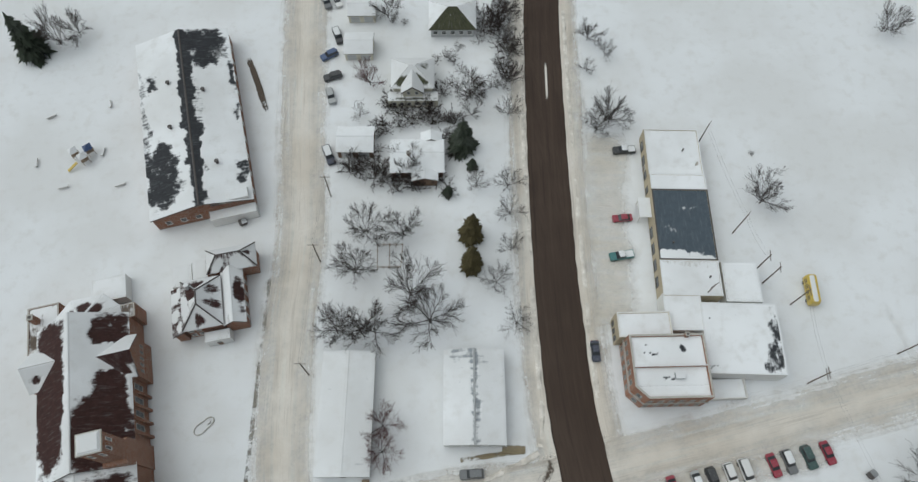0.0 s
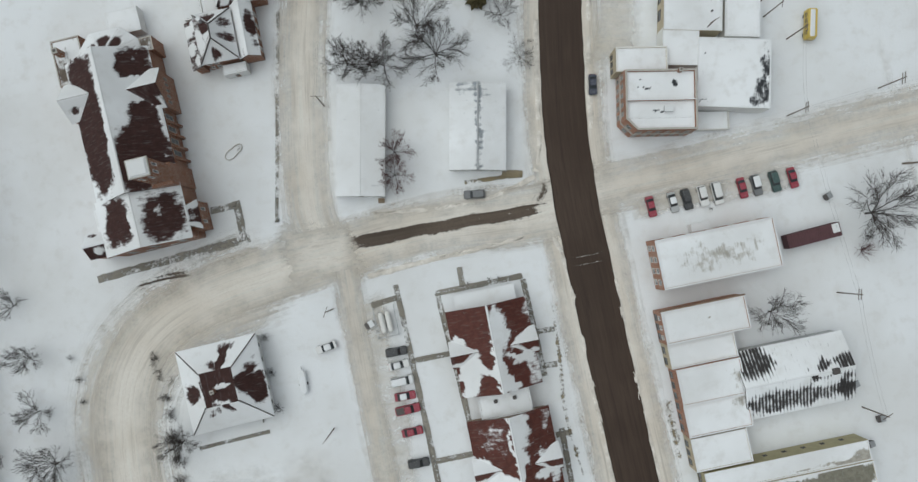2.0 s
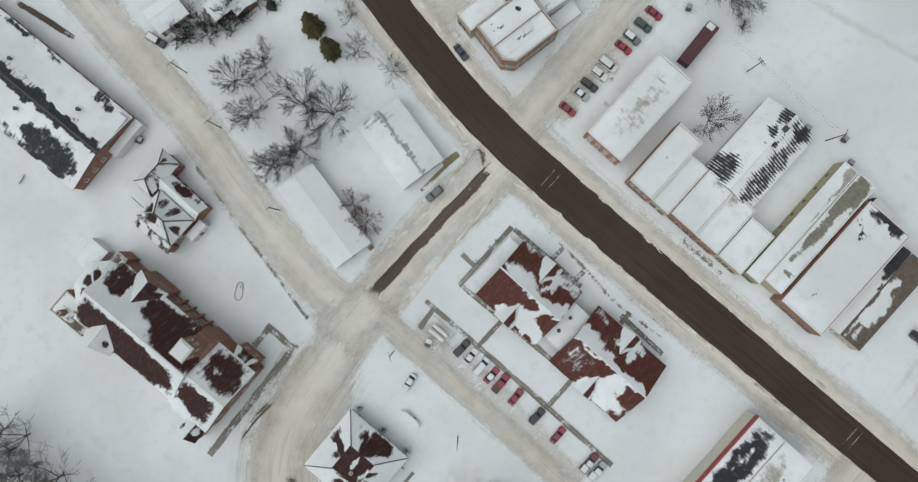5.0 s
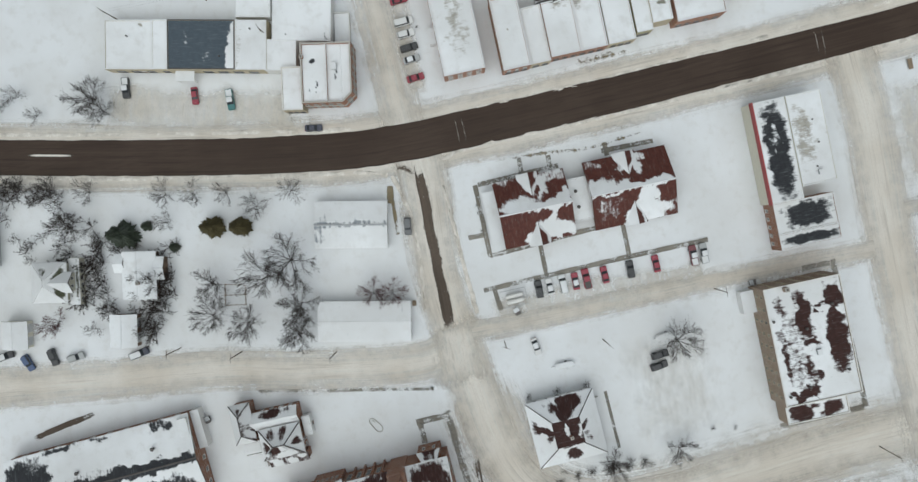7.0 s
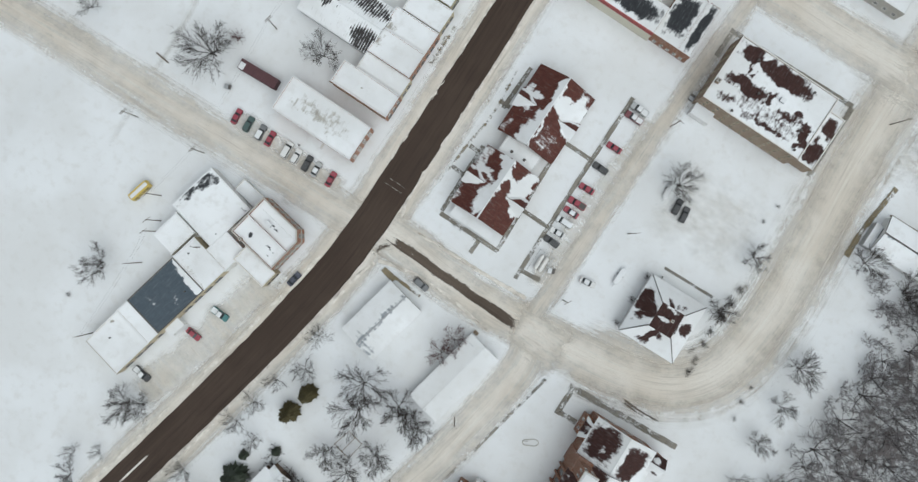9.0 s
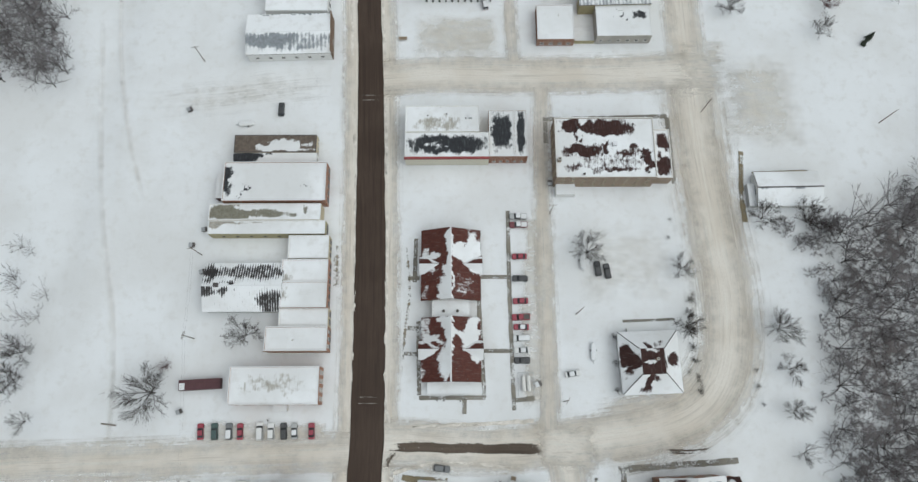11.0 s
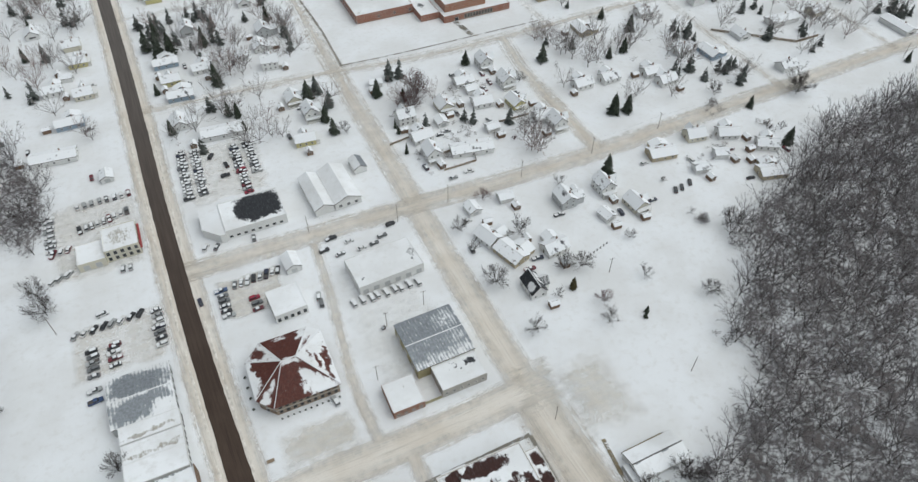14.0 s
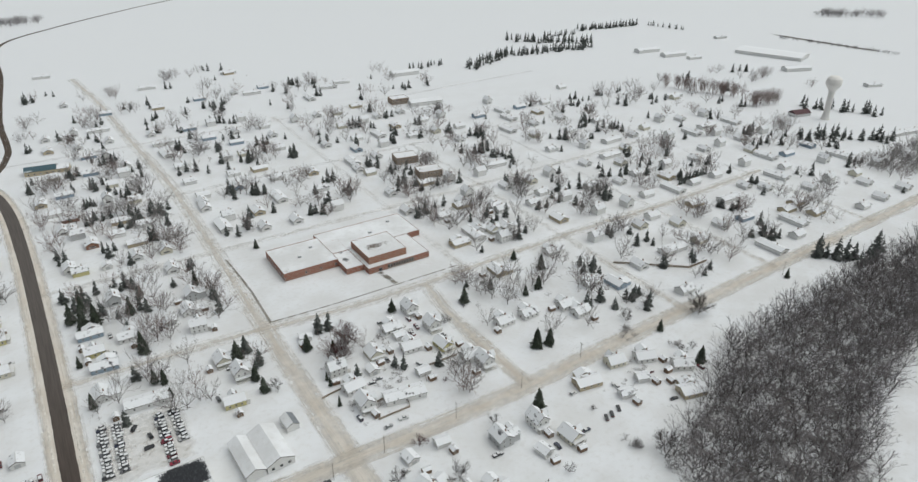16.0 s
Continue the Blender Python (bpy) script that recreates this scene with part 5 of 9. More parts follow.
R_OLIVE = roof_material("olive_grey_gravel_roof", (0.2, 0.19, 0.15), 0.9)
R_RIB = roof_material("dark_ribbed_roof", (0.04, 0.036, 0.036), 0.6, 0.1, 1.6, 0.2, 0.75)


def red_band_store():
    t = thing("red_band_store", "long flat shop with black roof, red band and cream wall", "shop", 28.5, 87.4)
    flat_block(t, -19.2, 7.3, -8.8, -0.6, 7.2, M_CREAM, R_BLACK, 0.1, M_SNOW, 0.0, ((0.5, 0.5, 0.47, 0.4, 1.0), (0.33, 0.5, 0.08, 0.14, -0.45), (0.45, 0.36, 0.04, 0.08, -0.4)), seed=51)
    flat_block(t, -19.2, 4.3, -0.5, 8.6, 7.4, M_CREAM, R_GREY, 0.25, M_SNOW, 0.1, ((0.45, 0.3, 0.33, 0.3, 0.5),), seed=52)
    s = Shape()
    s.box(-19.4, 7.4, -9.15, -8.82, 5.7, 7.4)
    part("red_band", s, M_REDTRIM, t, "dark red painted fascia band")
    w = thing("brick_store_wing", "brick-sided wing with two black roof patches", "shop", 28.5, 87.4)
    flat_block(w, 7.45, 15.6, -8.2, 7.8, 5.6, M_BRICK, R_BLACK, 0.3, M_SNOW, 0.0, ((0.5, 0.52, 0.42, 0.42, 1.0),), seed=53)
    flat_block(w, 15.65, 19.6, -8.2, 7.8, 5.6, M_BRICK, R_BLACK, 0.3, M_SNOW, 0.0, ((0.5, 0.52, 0.4, 0.42, 1.0),), seed=54)
    side_windows(w, 8, 19, -8.2, 0, 0.9, "s", 5, 1.0, 1.3, M_TRIM)
    side_windows(t, -19.2, 7, -7, 8, 0.7, "w", 5, 1.9, 2.0, M_DARKTRIM, "shop_window")
    door(t, -19.2, 0.3, 180, 1.8, 2.2, M_GLASS)
    for x, y in ((-12, 5), (-6, 5.5), (0, 4)):
        vent_pipe(t, x, y, 7.3)
    roof_unit(t, 1.5, 4.5, 7.4)


def brick_block():
    t = thing("brick_block", "three-storey tan brick block with patchy red-brown roof", "apartment block", 72.0, 81.0)
    flat_block(t, -15.6, 15.6, -10.0, 10.0, 8.6, M_TANBRICK, R_DARKRED, 0.4, M_TRIM, 0.05,
               ((0.2, 0.88, 0.14, 0.1, 1.0), (0.56, 0.84, 0.23, 0.14, 1.0), (0.26, 0.93, 0.05, 0.06, -1.0), (0.22, 0.7, 0.03, 0.1, 0.8), (0.27, 0.45, 0.17, 0.1, 1.0), (0.5, 0.48, 0.05, 0.07, 0.8), (0.76, 0.43, 0.13, 0.07, 0.7), (0.55, 0.24, 0.36, 0.15, 0.42), (0.62, 0.1, 0.2, 0.05, 0.5), (0.94, 0.3, 0.05, 0.17, 0.85), (0.14, 0.15, 0.09, 0.1, 0.45)), seed=61)
    flat_block(t, 15.65, 21.5, -9.0, 7.5, 5.2, M_TANBRICK, R_DARKRED, 0.3, M_TRIM, 0.0, ((0.6, 0.75, 0.4, 0.16, 0.9), (0.55, 0.25, 0.45, 0.25, 0.95)), seed=62)
    for z in (0.9, 3.7, 6.4):
        side_windows(t, -15, 15, -10.0, 10, z, "s", 9, 1.0, 1.4, M_TAN)
        side_windows(t, -15, 15, -10.0, 10, z, "n", 9, 1.0, 1.4, M_TAN)
        side_windows(t, -15.6, 15, -9, 9, z, "w", 5, 1.0, 1.4, M_TAN)
    side_windows(t, 0, 21.5, -8, 7, 1.0, "e", 4, 1.3, 1.5, M_TRIM)
    s = Shape()
    s.box(-15.0, -9.0, -13.5, -10.05, 0, 2.9, 0, 1)
    part("entry_porch", s, [M_WHITE, M_SNOW], t)
    s = Shape()
    s.box(-12.5, -3.5, 10.05, 13.2, 0, 2.6, 0, 1)
    part("side_stair", s, [M_WHITE, M_SNOW], t)
    chimney(t, -14.6, -4.5, 8.6, 10.4, 1.0, M_TANBRICK)
    for x, y in ((-7, -9), (-8.5, 6.5), (9, 7.5), (11.5, -3), (13, -8.5), (-3.5, -1)):
        vent_pipe(t, x, y, 8.7, 0.25, 0.7)
    roof_unit(t, 3, 1.0, 8.6, 1.4, 1.2, 0.9)


def long_shed():
    t = thing("long_shed", "long low white shed with a snow-covered gable roof", "shed", 130.4, 69.1, 0.8)
    gable_block(t, -10.1, 10.1, -5.4, 5.4, 3.0, 4.8, M_WHITE, R_TIN, "x", 0.3, (0.0, ((0.5, 0.99, 0.55, 0.06, 1.0),)), (0.0, ()), 71.0, ridge=M_DARKTRIM)
    side_windows(t, -9, 9, -5.4, 4, 1.2, "s", 4, 1.2, 0.9)
    door(t, -10.1, 0, 180, 3.2, 2.8, M_STEEL)
    s = Shape()
    s.box(-12.4, -10.15, -5.2, 2.2, 0, 2.2, 0, 1)
    part("lean_to", s, [M_GREYWALL, M_SNOW], t)


def hip_house():
    t = thing("hip_roofed_house", "square house with patchy red-brown hip roof", "house", 82.2, 15.0, 2.0)
    hip_block(t, -8.2, 8.2, -8.5, 8.5, 4.2, 8.2, M_WHITE, R_DARKRED, 0.7, 3.4, {
        "s": (0.0, ((0.36, 0.6, 0.08, 0.5, 1.0), (0.5, 0.85, 0.25, 0.2, 0.7))), "e": (0.0, ((0.52, 0.5, 0.15, 0.34, 1.0), (0.5, 1.0, 0.45, 0.06, 0.8))),
        "n": (0.0, ((0.6, 0.9, 0.12, 0.25, 0.8), (0.3, 0.8, 0.1, 0.2, 0.5))), "w": (0.0, ((0.5, 0.55, 0.27, 0.5, 1.05), (0.3, 0.3, 0.2, 0.26, 0.6), (0.62, 0.35, 0.05, 0.3, -0.6))), "top": (1.0, ((0.35, 0.5, 0.3, 0.05, -1.0), (0.5, 0.97, 0.3, 0.1, -0.7)))}, 81)
    side_windows(t, -8, 8, -8.5, 8.5, 1.2, "s", 5, 1.1, 1.5)
    side_windows(t, -8, 8, -8.5, 8.5, 1.2, "n", 5, 1.1, 1.5)
    side_windows(t, -8.2, 8.2, -8, 8, 1.2, "w", 5, 1.1, 1.5)
    side_windows(t, -8.2, 8.2, -8, 8, 1.2, "e", 5, 1.1, 1.5)
    for a in range(4):
        sx, sy = (-1, -1, 1, 1)[a], (-1, 1, 1, -1)[a]
        r = Shape()
        r.tube((sx * 8.8, sy * 9.1, 4.55), (sx * 3.5, sy * 3.5, 8.35), 0.12, 0.12, 5)
        part("hip_ridge", r, M_DARKTRIM, t)
    chimney(t, 1.0, 0.5, 8.0, 9.8)
    s = Shape()
    s.box(-5.0, 0.5, 8.6, 10.6, 0, 0.9, 0, 1)
    part("side_steps", s, [M_CONCRETE, M_SNOW], t)


def church():
    t = thing("church", "large red brick church with dark red roofs half under snow", "church", 91.4, -42.0, 2.2)
    red = R_DARKRED
    gable_block(t, -8.6, 8.6, -16.3, 13.6, 8.2, 14.2, M_BRICK, red, "y", 0.4,
                (0.0, ((0.14, 0.36, 0.12, 0.3, 1.0), (0.52, 0.34, 0.17, 0.27, 1.0), (0.8, 0.5, 0.22, 0.56, 1.0), (0.66, 0.5, 0.1, 0.34, 0.8), (0.9, 0.1, 0.1, 0.14, -0.9), (0.3, 0.3, 0.06, 0.4, -0.9))),
                (0.0, ((0.3, 0.45, 0.3, 0.42, 1.0), (0.66, 0.42, 0.3, 0.4, 1.0), (0.1, 0.3, 0.09, 0.3, 0.6), (0.8, 0.4, 0.1, 0.2, 0.35), (0.5, 0.97, 0.7, 0.07, -0.6))), 91.0)
    # choir end
    ring = [(-6.4, -16.4), (-6.2, -19.2), (-3.2, -22.6), (3.2, -22.6), (6.2, -19.2), (6.4, -16.4)]
    s = Shape()
    s.prism(ring, 0, 6.2, 0)
    part("apse_wall", s, M_BRICK, t)
    for i in range(5):
        a, b = ring[i], ring[i + 1]
        am, bm = (a[0] * 1.06, a[1] * 1.015), (b[0] * 1.06, b[1] * 1.015)
        roof_panel(t, (*am, 6.25), (*bm, 6.25), (0.05, -16.7, 9.8), (-0.05, -16.7, 9.8), red, 0.1, ((0.5, 0.55, 0.4, 0.25, 0.8),) if i in (1, 2, 3) else (), name="apse_slope", seed=92 + i)
    # transepts, flush with the aisle walls
    for sx, y0, hw, xo in ((-1, -7.3, 4.0, 9.9), (1, -8.4, 3.8, 10.2)):
        s = Shape()
        s.poly([(sx * xo, y0 - hw, 0), (sx * xo, y0 + hw, 0), (sx * xo, y0 + hw, 8.0), (sx * xo, y0, 11.5), (sx * xo, y0 - hw, 8.0)])
        for e in (-hw, hw):
            s.poly([(sx * xo, y0 + e, 0), (sx * xo, y0 + e, 8.0), (sx * 8.6, y0 + e, 8.0), (sx * 8.6, y0 + e, 0)])
        part("transept_wall", s, M_BRICK, t)
        for sy in (-1, 1):
            level, spots = (0.0, ((0.9, 0.1, 0.1, 0.2, 0.6),)) if sy < 0 or sx > 0 else (0.9, ((0.1, 0.3, 0.1, 0.5, -0.8), (0.6, 0.05, 0.4, 0.1, -0.8)))
            if sx > 0 and sy > 0:
                spots = ((0.55, 0.5, 0.2, 0.2, 0.95),)
            roof_panel(t, (sx * (xo + 0.3), y0 + sy * (hw + 0.4), 7.85), (sx * 8.2, y0 + sy * (hw + 0.4), 8.6), (sx * 3.4, y0, 11.9), (sx * (xo + 0.3), y0, 11.9), red, level, spots, name="transept_slope", seed=95 + sy + y0)
        for k in (-2.6, -1.3, 0.0, 1.3, 2.6):
            window(t, sx * xo, y0 + k, 4.6, 0 if sx > 0 else 180, 0.6, 1.6, M_CONCRETE)
    # front block with its gable towards the street
    gable_block(t, -8.9, 8.9, 13.8, 25.0, 8.6, 12.8, M_BRICK, red, "y", 0.35, (0.0, ((0.5, 0.46, 0.42, 0.4, 1.0), (0.45, 0.5, 0.08, 0.12, -0.45))),
                (0.0, ((0.45, 0.5, 0.4, 0.42, 1.0), (0.65, 0.9, 0.25, 0.06, -0.9), (0.3, 0.15, 0.2, 0.12, -0.5))), 97.0)
    # square bell tower with a flat snowy top
    s = Shape()
    base = [(-9.2, 9.4), (-4.6, 9.4), (-4.6, 14.0), (-9.2, 14.0)]
    top = [(-9.0, 9.9), (-5.1, 9.9), (-5.1, 13.3), (-9.0, 13.3)]
    s.loft([[(*q, 0) for q in base], [(*q, 12.0) for q in base], [(*q, 12.6) for q in top], [(*q, 22.2) for q in top]])
    s.loft([[(x * 1.0 + (0.2 if x > -7 else -0.2), y + (0.2 if y > 11 else -0.2), z) for x, y in top] for z in (22.2, 22.6)], 1)
    tw = part("tower", s, [M_BRICK, M_CONCRETE], t)
    cap = Shape()
    cap.loft([[(x, y, 22.6) for x, y in top], [(-7.05 + (x + 7.05) * 0.8, 11.6 + (y - 11.6) * 0.8, 22.9) for x, y in top]])
    part("snow_cap", cap, M_SNOW, tw)
    for z in (18.4,):
        for k in (10.9, 12.4):
            window(tw, -9.02 if z > 12 else -9.2, k, z, 180, 0.55, 2.2, M_TRIM, "louvre")
    for k in (-8.0, -6.1):
        window(tw, k, 13.3, 18.4, 90, 0.6, 2.2, M_TRIM, "louvre")
    # low projections on both sides of the front
    s = Shape()
    s.box(-10.9, -8.95, 17.6, 23.6, 0, 7.0)
    part("stair_turret", s, M_BRICK, t)
    roof_panel(t, (-11.2, 17.3, 7.0), (-11.2, 23.9, 7.0), (-8.95, 22.6, 9.0), (-8.95, 18.6, 9.0), red, 0.7, ((0.1, 0.5, 0.12, 0.6, -0.9), (0.95, 0.4, 0.1, 0.6, -0.9), (0.5, 0.95, 0.5, 0.15, -0.7)), name="turret_slope", seed=98)
    for k in (19.2, 22.0):
        window(t, -10.9, k, 2.8, 180, 0.7, 2.2, M_TRIM)
    gable_block(t, 9.0, 13.6, 19.6, 24.4, 6.4, 8.6, M_BRICK, red, "x", 0.3, (0.0, ((0.7, 0.2, 0.2, 0.2, 0.7),)), (0.95, ((0.45, 0.55, 0.2, 0.3, -1.0), (0.1, 0.6, 0.1, 0.3, -0.6))), 103.0)
    s = Shape()
    s.box(8.95, 11.6, 14.4, 19.3, 0, 4.6)
    part("side_aisle_wall", s, M_BRICK, t)
    roof_panel(t, (11.9, 14.2, 4.6), (11.9, 19.3, 4.6), (8.95, 19.3, 6.6), (8.95, 14.2, 6.6), red, 0.0, (), name="aisle_slope", seed=104)
    # sacristy and low annexes at the choir
    flat_block(t, 6.5, 12.8, -24.0, -13.8, 4.5, M_BRICK, R_BROWN, 0.3, M_CONCRETE, 0.45, ((0.5, 0.75, 0.5, 0.2, 0.5), (0.2, 0.35, 0.2, 0.3, -0.8), (0.7, 0.1, 0.3, 0.12, -0.6)), seed=99)
    chimney(t, 10.8, -20.6, 4.5, 7.6, 1.1)
    flat_block(t, -9.4, -6.6, -19.6, -16.5, 6.0, M_BRICK, R_BROWN, 0.2, M_CONCRETE, 0.6, seed=100)
    flat_block(t, -6.6, 0.6, -28.2, -22.7, 3.0, M_WHITE, R_GREY, 0.1, M_SNOW, seed=102)
    for sx, f in ((-8.6, 180), (8.6, 0)):
        for y in (-1.8, 0.9, 3.6, 6.3):
            window(t, sx, y, 2.6, f, 1.2, 3.8, M_CONCRETE)
            bt = Shape()
            k = -1 if sx < 0 else 1
            bt.loft([[(sx, y + 1.1, z), (sx + k * w, y + 1.1, z), (sx + k * w, y + 1.6, z), (sx, y + 1.6, z)] for z, w in ((0, 0.9), (4.0, 0.8), (6.8, 0.15))])
            part("buttress", bt, M_BRICK, t)
    for x in (-5.5, 0, 5.5):
        window(t, x, 25.0, 3.2 if x else 4.6, 90, 1.5, 3.4, M_CONCRETE)
    for x in (-2.6, 2.6):
        door(t, x, 25.0, 90, 1.8, 2.6)


def rectory():
    t = thing("rectory", "large brick house with steep patchy dark hip roofs", "house", 68.0, -60.0, 0)
    hip_block(t, -2.4, 5.0, -4.2, 6.0, 5.4, 9.3, M_BRICK, R_DARKRED, 0.5, 0.0, {"s": (0.1, ((0.6, 0.5, 0.25, 0.35, 0.7),)), "e": (0.5, ((0.25, 0.6, 0.2, 0.3, 0.6), (0.6, 0.25, 0.25, 0.2, -0.7), (0.6, 0.8, 0.12, 0.2, -0.9))),
              "n": (0.1, ((0.45, 0.35, 0.2, 0.3, 0.7),)), "w": (0.15, ((0.35, 0.5, 0.12, 0.4, 0.6), (0.75, 0.4, 0.15, 0.3, 0.55)))}, 111)
    for a, b in (((-2.8, -4.6), (1.3, -0.6)), ((5.4, -4.6), (1.3, -0.6)), ((-2.8, 6.4), (1.3, 2.4)), ((5.4, 6.4), (1.3, 2.4))):
        r = Shape()
        r.tube((*a, 5.75), (*b, 9.45), 0.16, 0.16, 5)
        part("hip_ridge", r, M_DARKTRIM, t)
    r = Shape()
    r.tube((1.3, -0.8, 9.45), (1.3, 2.6, 9.45), 0.16, 0.16, 5)
    part("hip_ridge", r, M_DARKTRIM, t)
    # lean-to side with a patchy dark slope
    s = Shape()
    s.box(5.55, 7.6, -3.4, 6.4, 0, 4.0)
    part("side_wall", s, M_BRICK, t)
    roof_panel(t, (8.0, -3.8, 4.0), (8.0, 6.8, 4.0), (5.55, 6.8, 5.4), (5.55, -3.8, 5.4), R_DARKRED, 0.7, ((0.2, 0.5, 0.12, 0.5, -0.9), (0.55, 0.3, 0.1, 0.4, -0.9), (0.8, 0.8, 0.1, 0.3, -0.7)), name="side_slope", seed=113)
    gable_block(t, -7.1, -2.95, -5.9, 6.2, 4.4, 6.0, M_BRICK, R_DARKRED, "y", 0.3, (0.1, ((0.45, 0.4, 0.2, 0.5, 0.9), (0.8, 0.2, 0.1, 0.2, 0.5))), (0.0, ((0.9, 0.6, 0.08, 0.2, 0.4),)), 112)
    hip_block(t, -10.2, -0.6, -10.6, -6.0, 5.0, 8.0, M_BRICK, R_DARKRED, 0.5, 0.0, {"n": (0.55, ((0.75, 0.4, 0.2, 0.4, -0.9), (0.2, 0.4, 0.12, 0.4, -0.8))), "w": (0.15, ((0.5, 0.6, 0.2, 0.3, 0.7),)), "e": (0.0, ()), "s": (0.0, ())}, 114)
    for a, b in (((-10.7, -11.1), (-7.9, -8.3)), ((-10.7, -5.5), (-7.9, -8.3)), ((-7.9, -8.3), (-2.9, -8.3)), ((-2.9, -8.3), (-0.1, -11.1)), ((-2.9, -8.3), (-0.1, -5.5))):
        z0, z1 = (8.15 if abs(q[1] + 8.3) < 0.1 else 5.3 for q in (a, b))
        r = Shape()
        r.tube((*a, z0), (*b, z1), 0.14, 0.14, 5)
        part("hip_ridge", r, M_DARKTRIM, t)
    flat_block(t, -3.4, 1.8, 6.55, 8.7, 3.0, M_WHITE, R_GREY, 0.05, M_SNOW)
    flat_block(t, 4.0, 8.2, -10.3, -5.2, 2.4, M_WHITE, R_GREY, 0.05, M_SNOW)
    flat_block(t, 0.4, 3.6, -10.6, -5.2, 3.0, M_WHITE, R_GREY, 0.05, M_SNOW)
    s = Shape()
    s.tube((3.2, -2.2, 7.0), (3.2, -2.2, 9.2), 0.5, 0.5, 8)
    part("round_flue", s, M_SNOW, t, "snow-capped round flue")
    for z in (0.9, 3.4):
        side_windows(t, 1.9, 5, -4, 6.0, z, "n", 2, 1.0, 1.4)
        side_windows(t, -7.1, 9.0, -5.0, 5.5, z if z < 2 else 2.4, "w", 4, 0.9, 1.0)
    side_windows(t, -7.4, 7.6, -3, 6, 1.2, "e", 4, 1.0, 1.2)
    door(t, -0.8, 8.7, 90)


def long_hall():
    t = thing("long_hall", "very long brick-fronted hall with a dark bare ridge", "hall", 69.4, -107.0, 2.8)
    gable_block(t, -11.2, 11.2, -25.3, 25.2, 4.6, 7.2, M_BRICK, R_BLACK, "y", 0.35,
                (0.0, ((0.11, 0.5, 0.13, 0.46, 0.62), (0.06, 0.6, 0.06, 0.4, 0.5), (0.2, 0.6, 0.06, 0.2, 0.5), (0.3, 0.04, 0.1, 0.06, 0.8), (0.52, 0.06, 0.06, 0.07, 0.7), (0.85, 0.1, 0.06, 0.1, 0.7), (0.45, 0.82, 0.16, 0.12, 0.42), (0.62, 0.86, 0.1, 0.08, 0.45), (0.8, 0.88, 0.1, 0.08, 0.4), (0.5, 0.98, 0.6, 0.12, 1.3))),
                (0.0, ((0.28, 0.28, 0.05, 0.14, 0.75), (0.5, 0.06, 0.36, 0.08, 0.5), (0.79, 0.38, 0.13, 0.36, 0.85), (0.92, 0.3, 0.05, 0.3, 0.5), (0.66, 0.4, 0.05, 0.22, 0.6), (0.4, 0.9, 0.02, 0.06, 0.9), (0.57, 0.9, 0.02, 0.08, 0.9), (0.5, 0.98, 0.6, 0.09, 1.3))), 121.0, ridge=M_DARKTRIM, step=0.5)
    side_windows(t, 0, 10, -25, 25.2, 1.4, "n", 3, 1.3, 1.4)
    s = Shape()
    s.box(-11.4, -1.0, 25.3, 27.6, 0, 3.2, 0, 1)
    s.box(-10.6, -2.0, 22.6, 25.2, 5.0, 6.3, 0, 1)
    part("entry_wing", s, [M_WHITE, M_SNOW], t)
    for x, y in ((4, -10), (4.5, 3), (-4, -6), (-5, 15)):
        vent_pipe(t, x, y, 6.6, 0.35, 0.8)
    side_windows(t, -11.2, 11.2, -24, 24, 1.6, "w", 10, 1.4, 1.2)
    side_windows(t, -11.2, 11.2, -24, 24, 1.6, "e", 10, 1.4, 1.2)


def garden_sheds():
    t = thing("long_white_shed", "long low shed under an unbroken snow roof", "shed", 43.2, -31.2, -11.7)
    gable_block(t, -5.2, 5.2, -12.2, 12.2, 2.7, 3.5, M_WHITE, R_TIN, "y", 0.2, (0.03, ()), (0.0, ()), 131)
    side_windows(t, -5, 5, -11, 11, 1.0, "w", 5, 1.1, 0.9)
    door(t, 0, 12.2, 90)
    t2 = thing("garage_block", "low garage with a dark line along its snowy ridge", "garage", 17.4, -29.0, -11.7)
    gable_block(t2, -6.0, 6.0, -9.4, 9.4, 2.8, 4.0, M_WHITE, R_TIN, "y", 0.25, (0.02, ((0.5, 0.95, 0.6, 0.1, 0.5), (0.1, 0.8, 0.15, 0.3, 0.3))), (0.04, ((0.5, 0.98, 0.6, 0.06, 0.6), (0.05, 0.6, 0.1, 0.5, 0.4))), 132, ridge=M_STEEL)
    side_windows(t2, -6, 6, -9.4, 9.4, 0.1, "n", 3, 2.4, 2.2, M_TRIM, "garage_door")
    side_windows(t2, -6, 6, -8, 8, 1.1, "e", 4, 1.0, 0.9)
    s = Shape()
    for i in range(9):
        s.box(0, 0.09, i * 0.18, i * 0.18 + 0.12, 0, 1.2)
    st = thing("step_platform", "weathered wooden steps at the shed door", "steps", 41.5, -18.0, -11.7)
    for i in range(3):
        b = Shape()
        b.box(-0.7, 0.7, i * 0.35, i * 0.35 + 0.33, 0, 0.6 - i * 0.2)
        part("step", b, M_CEDAR, st)


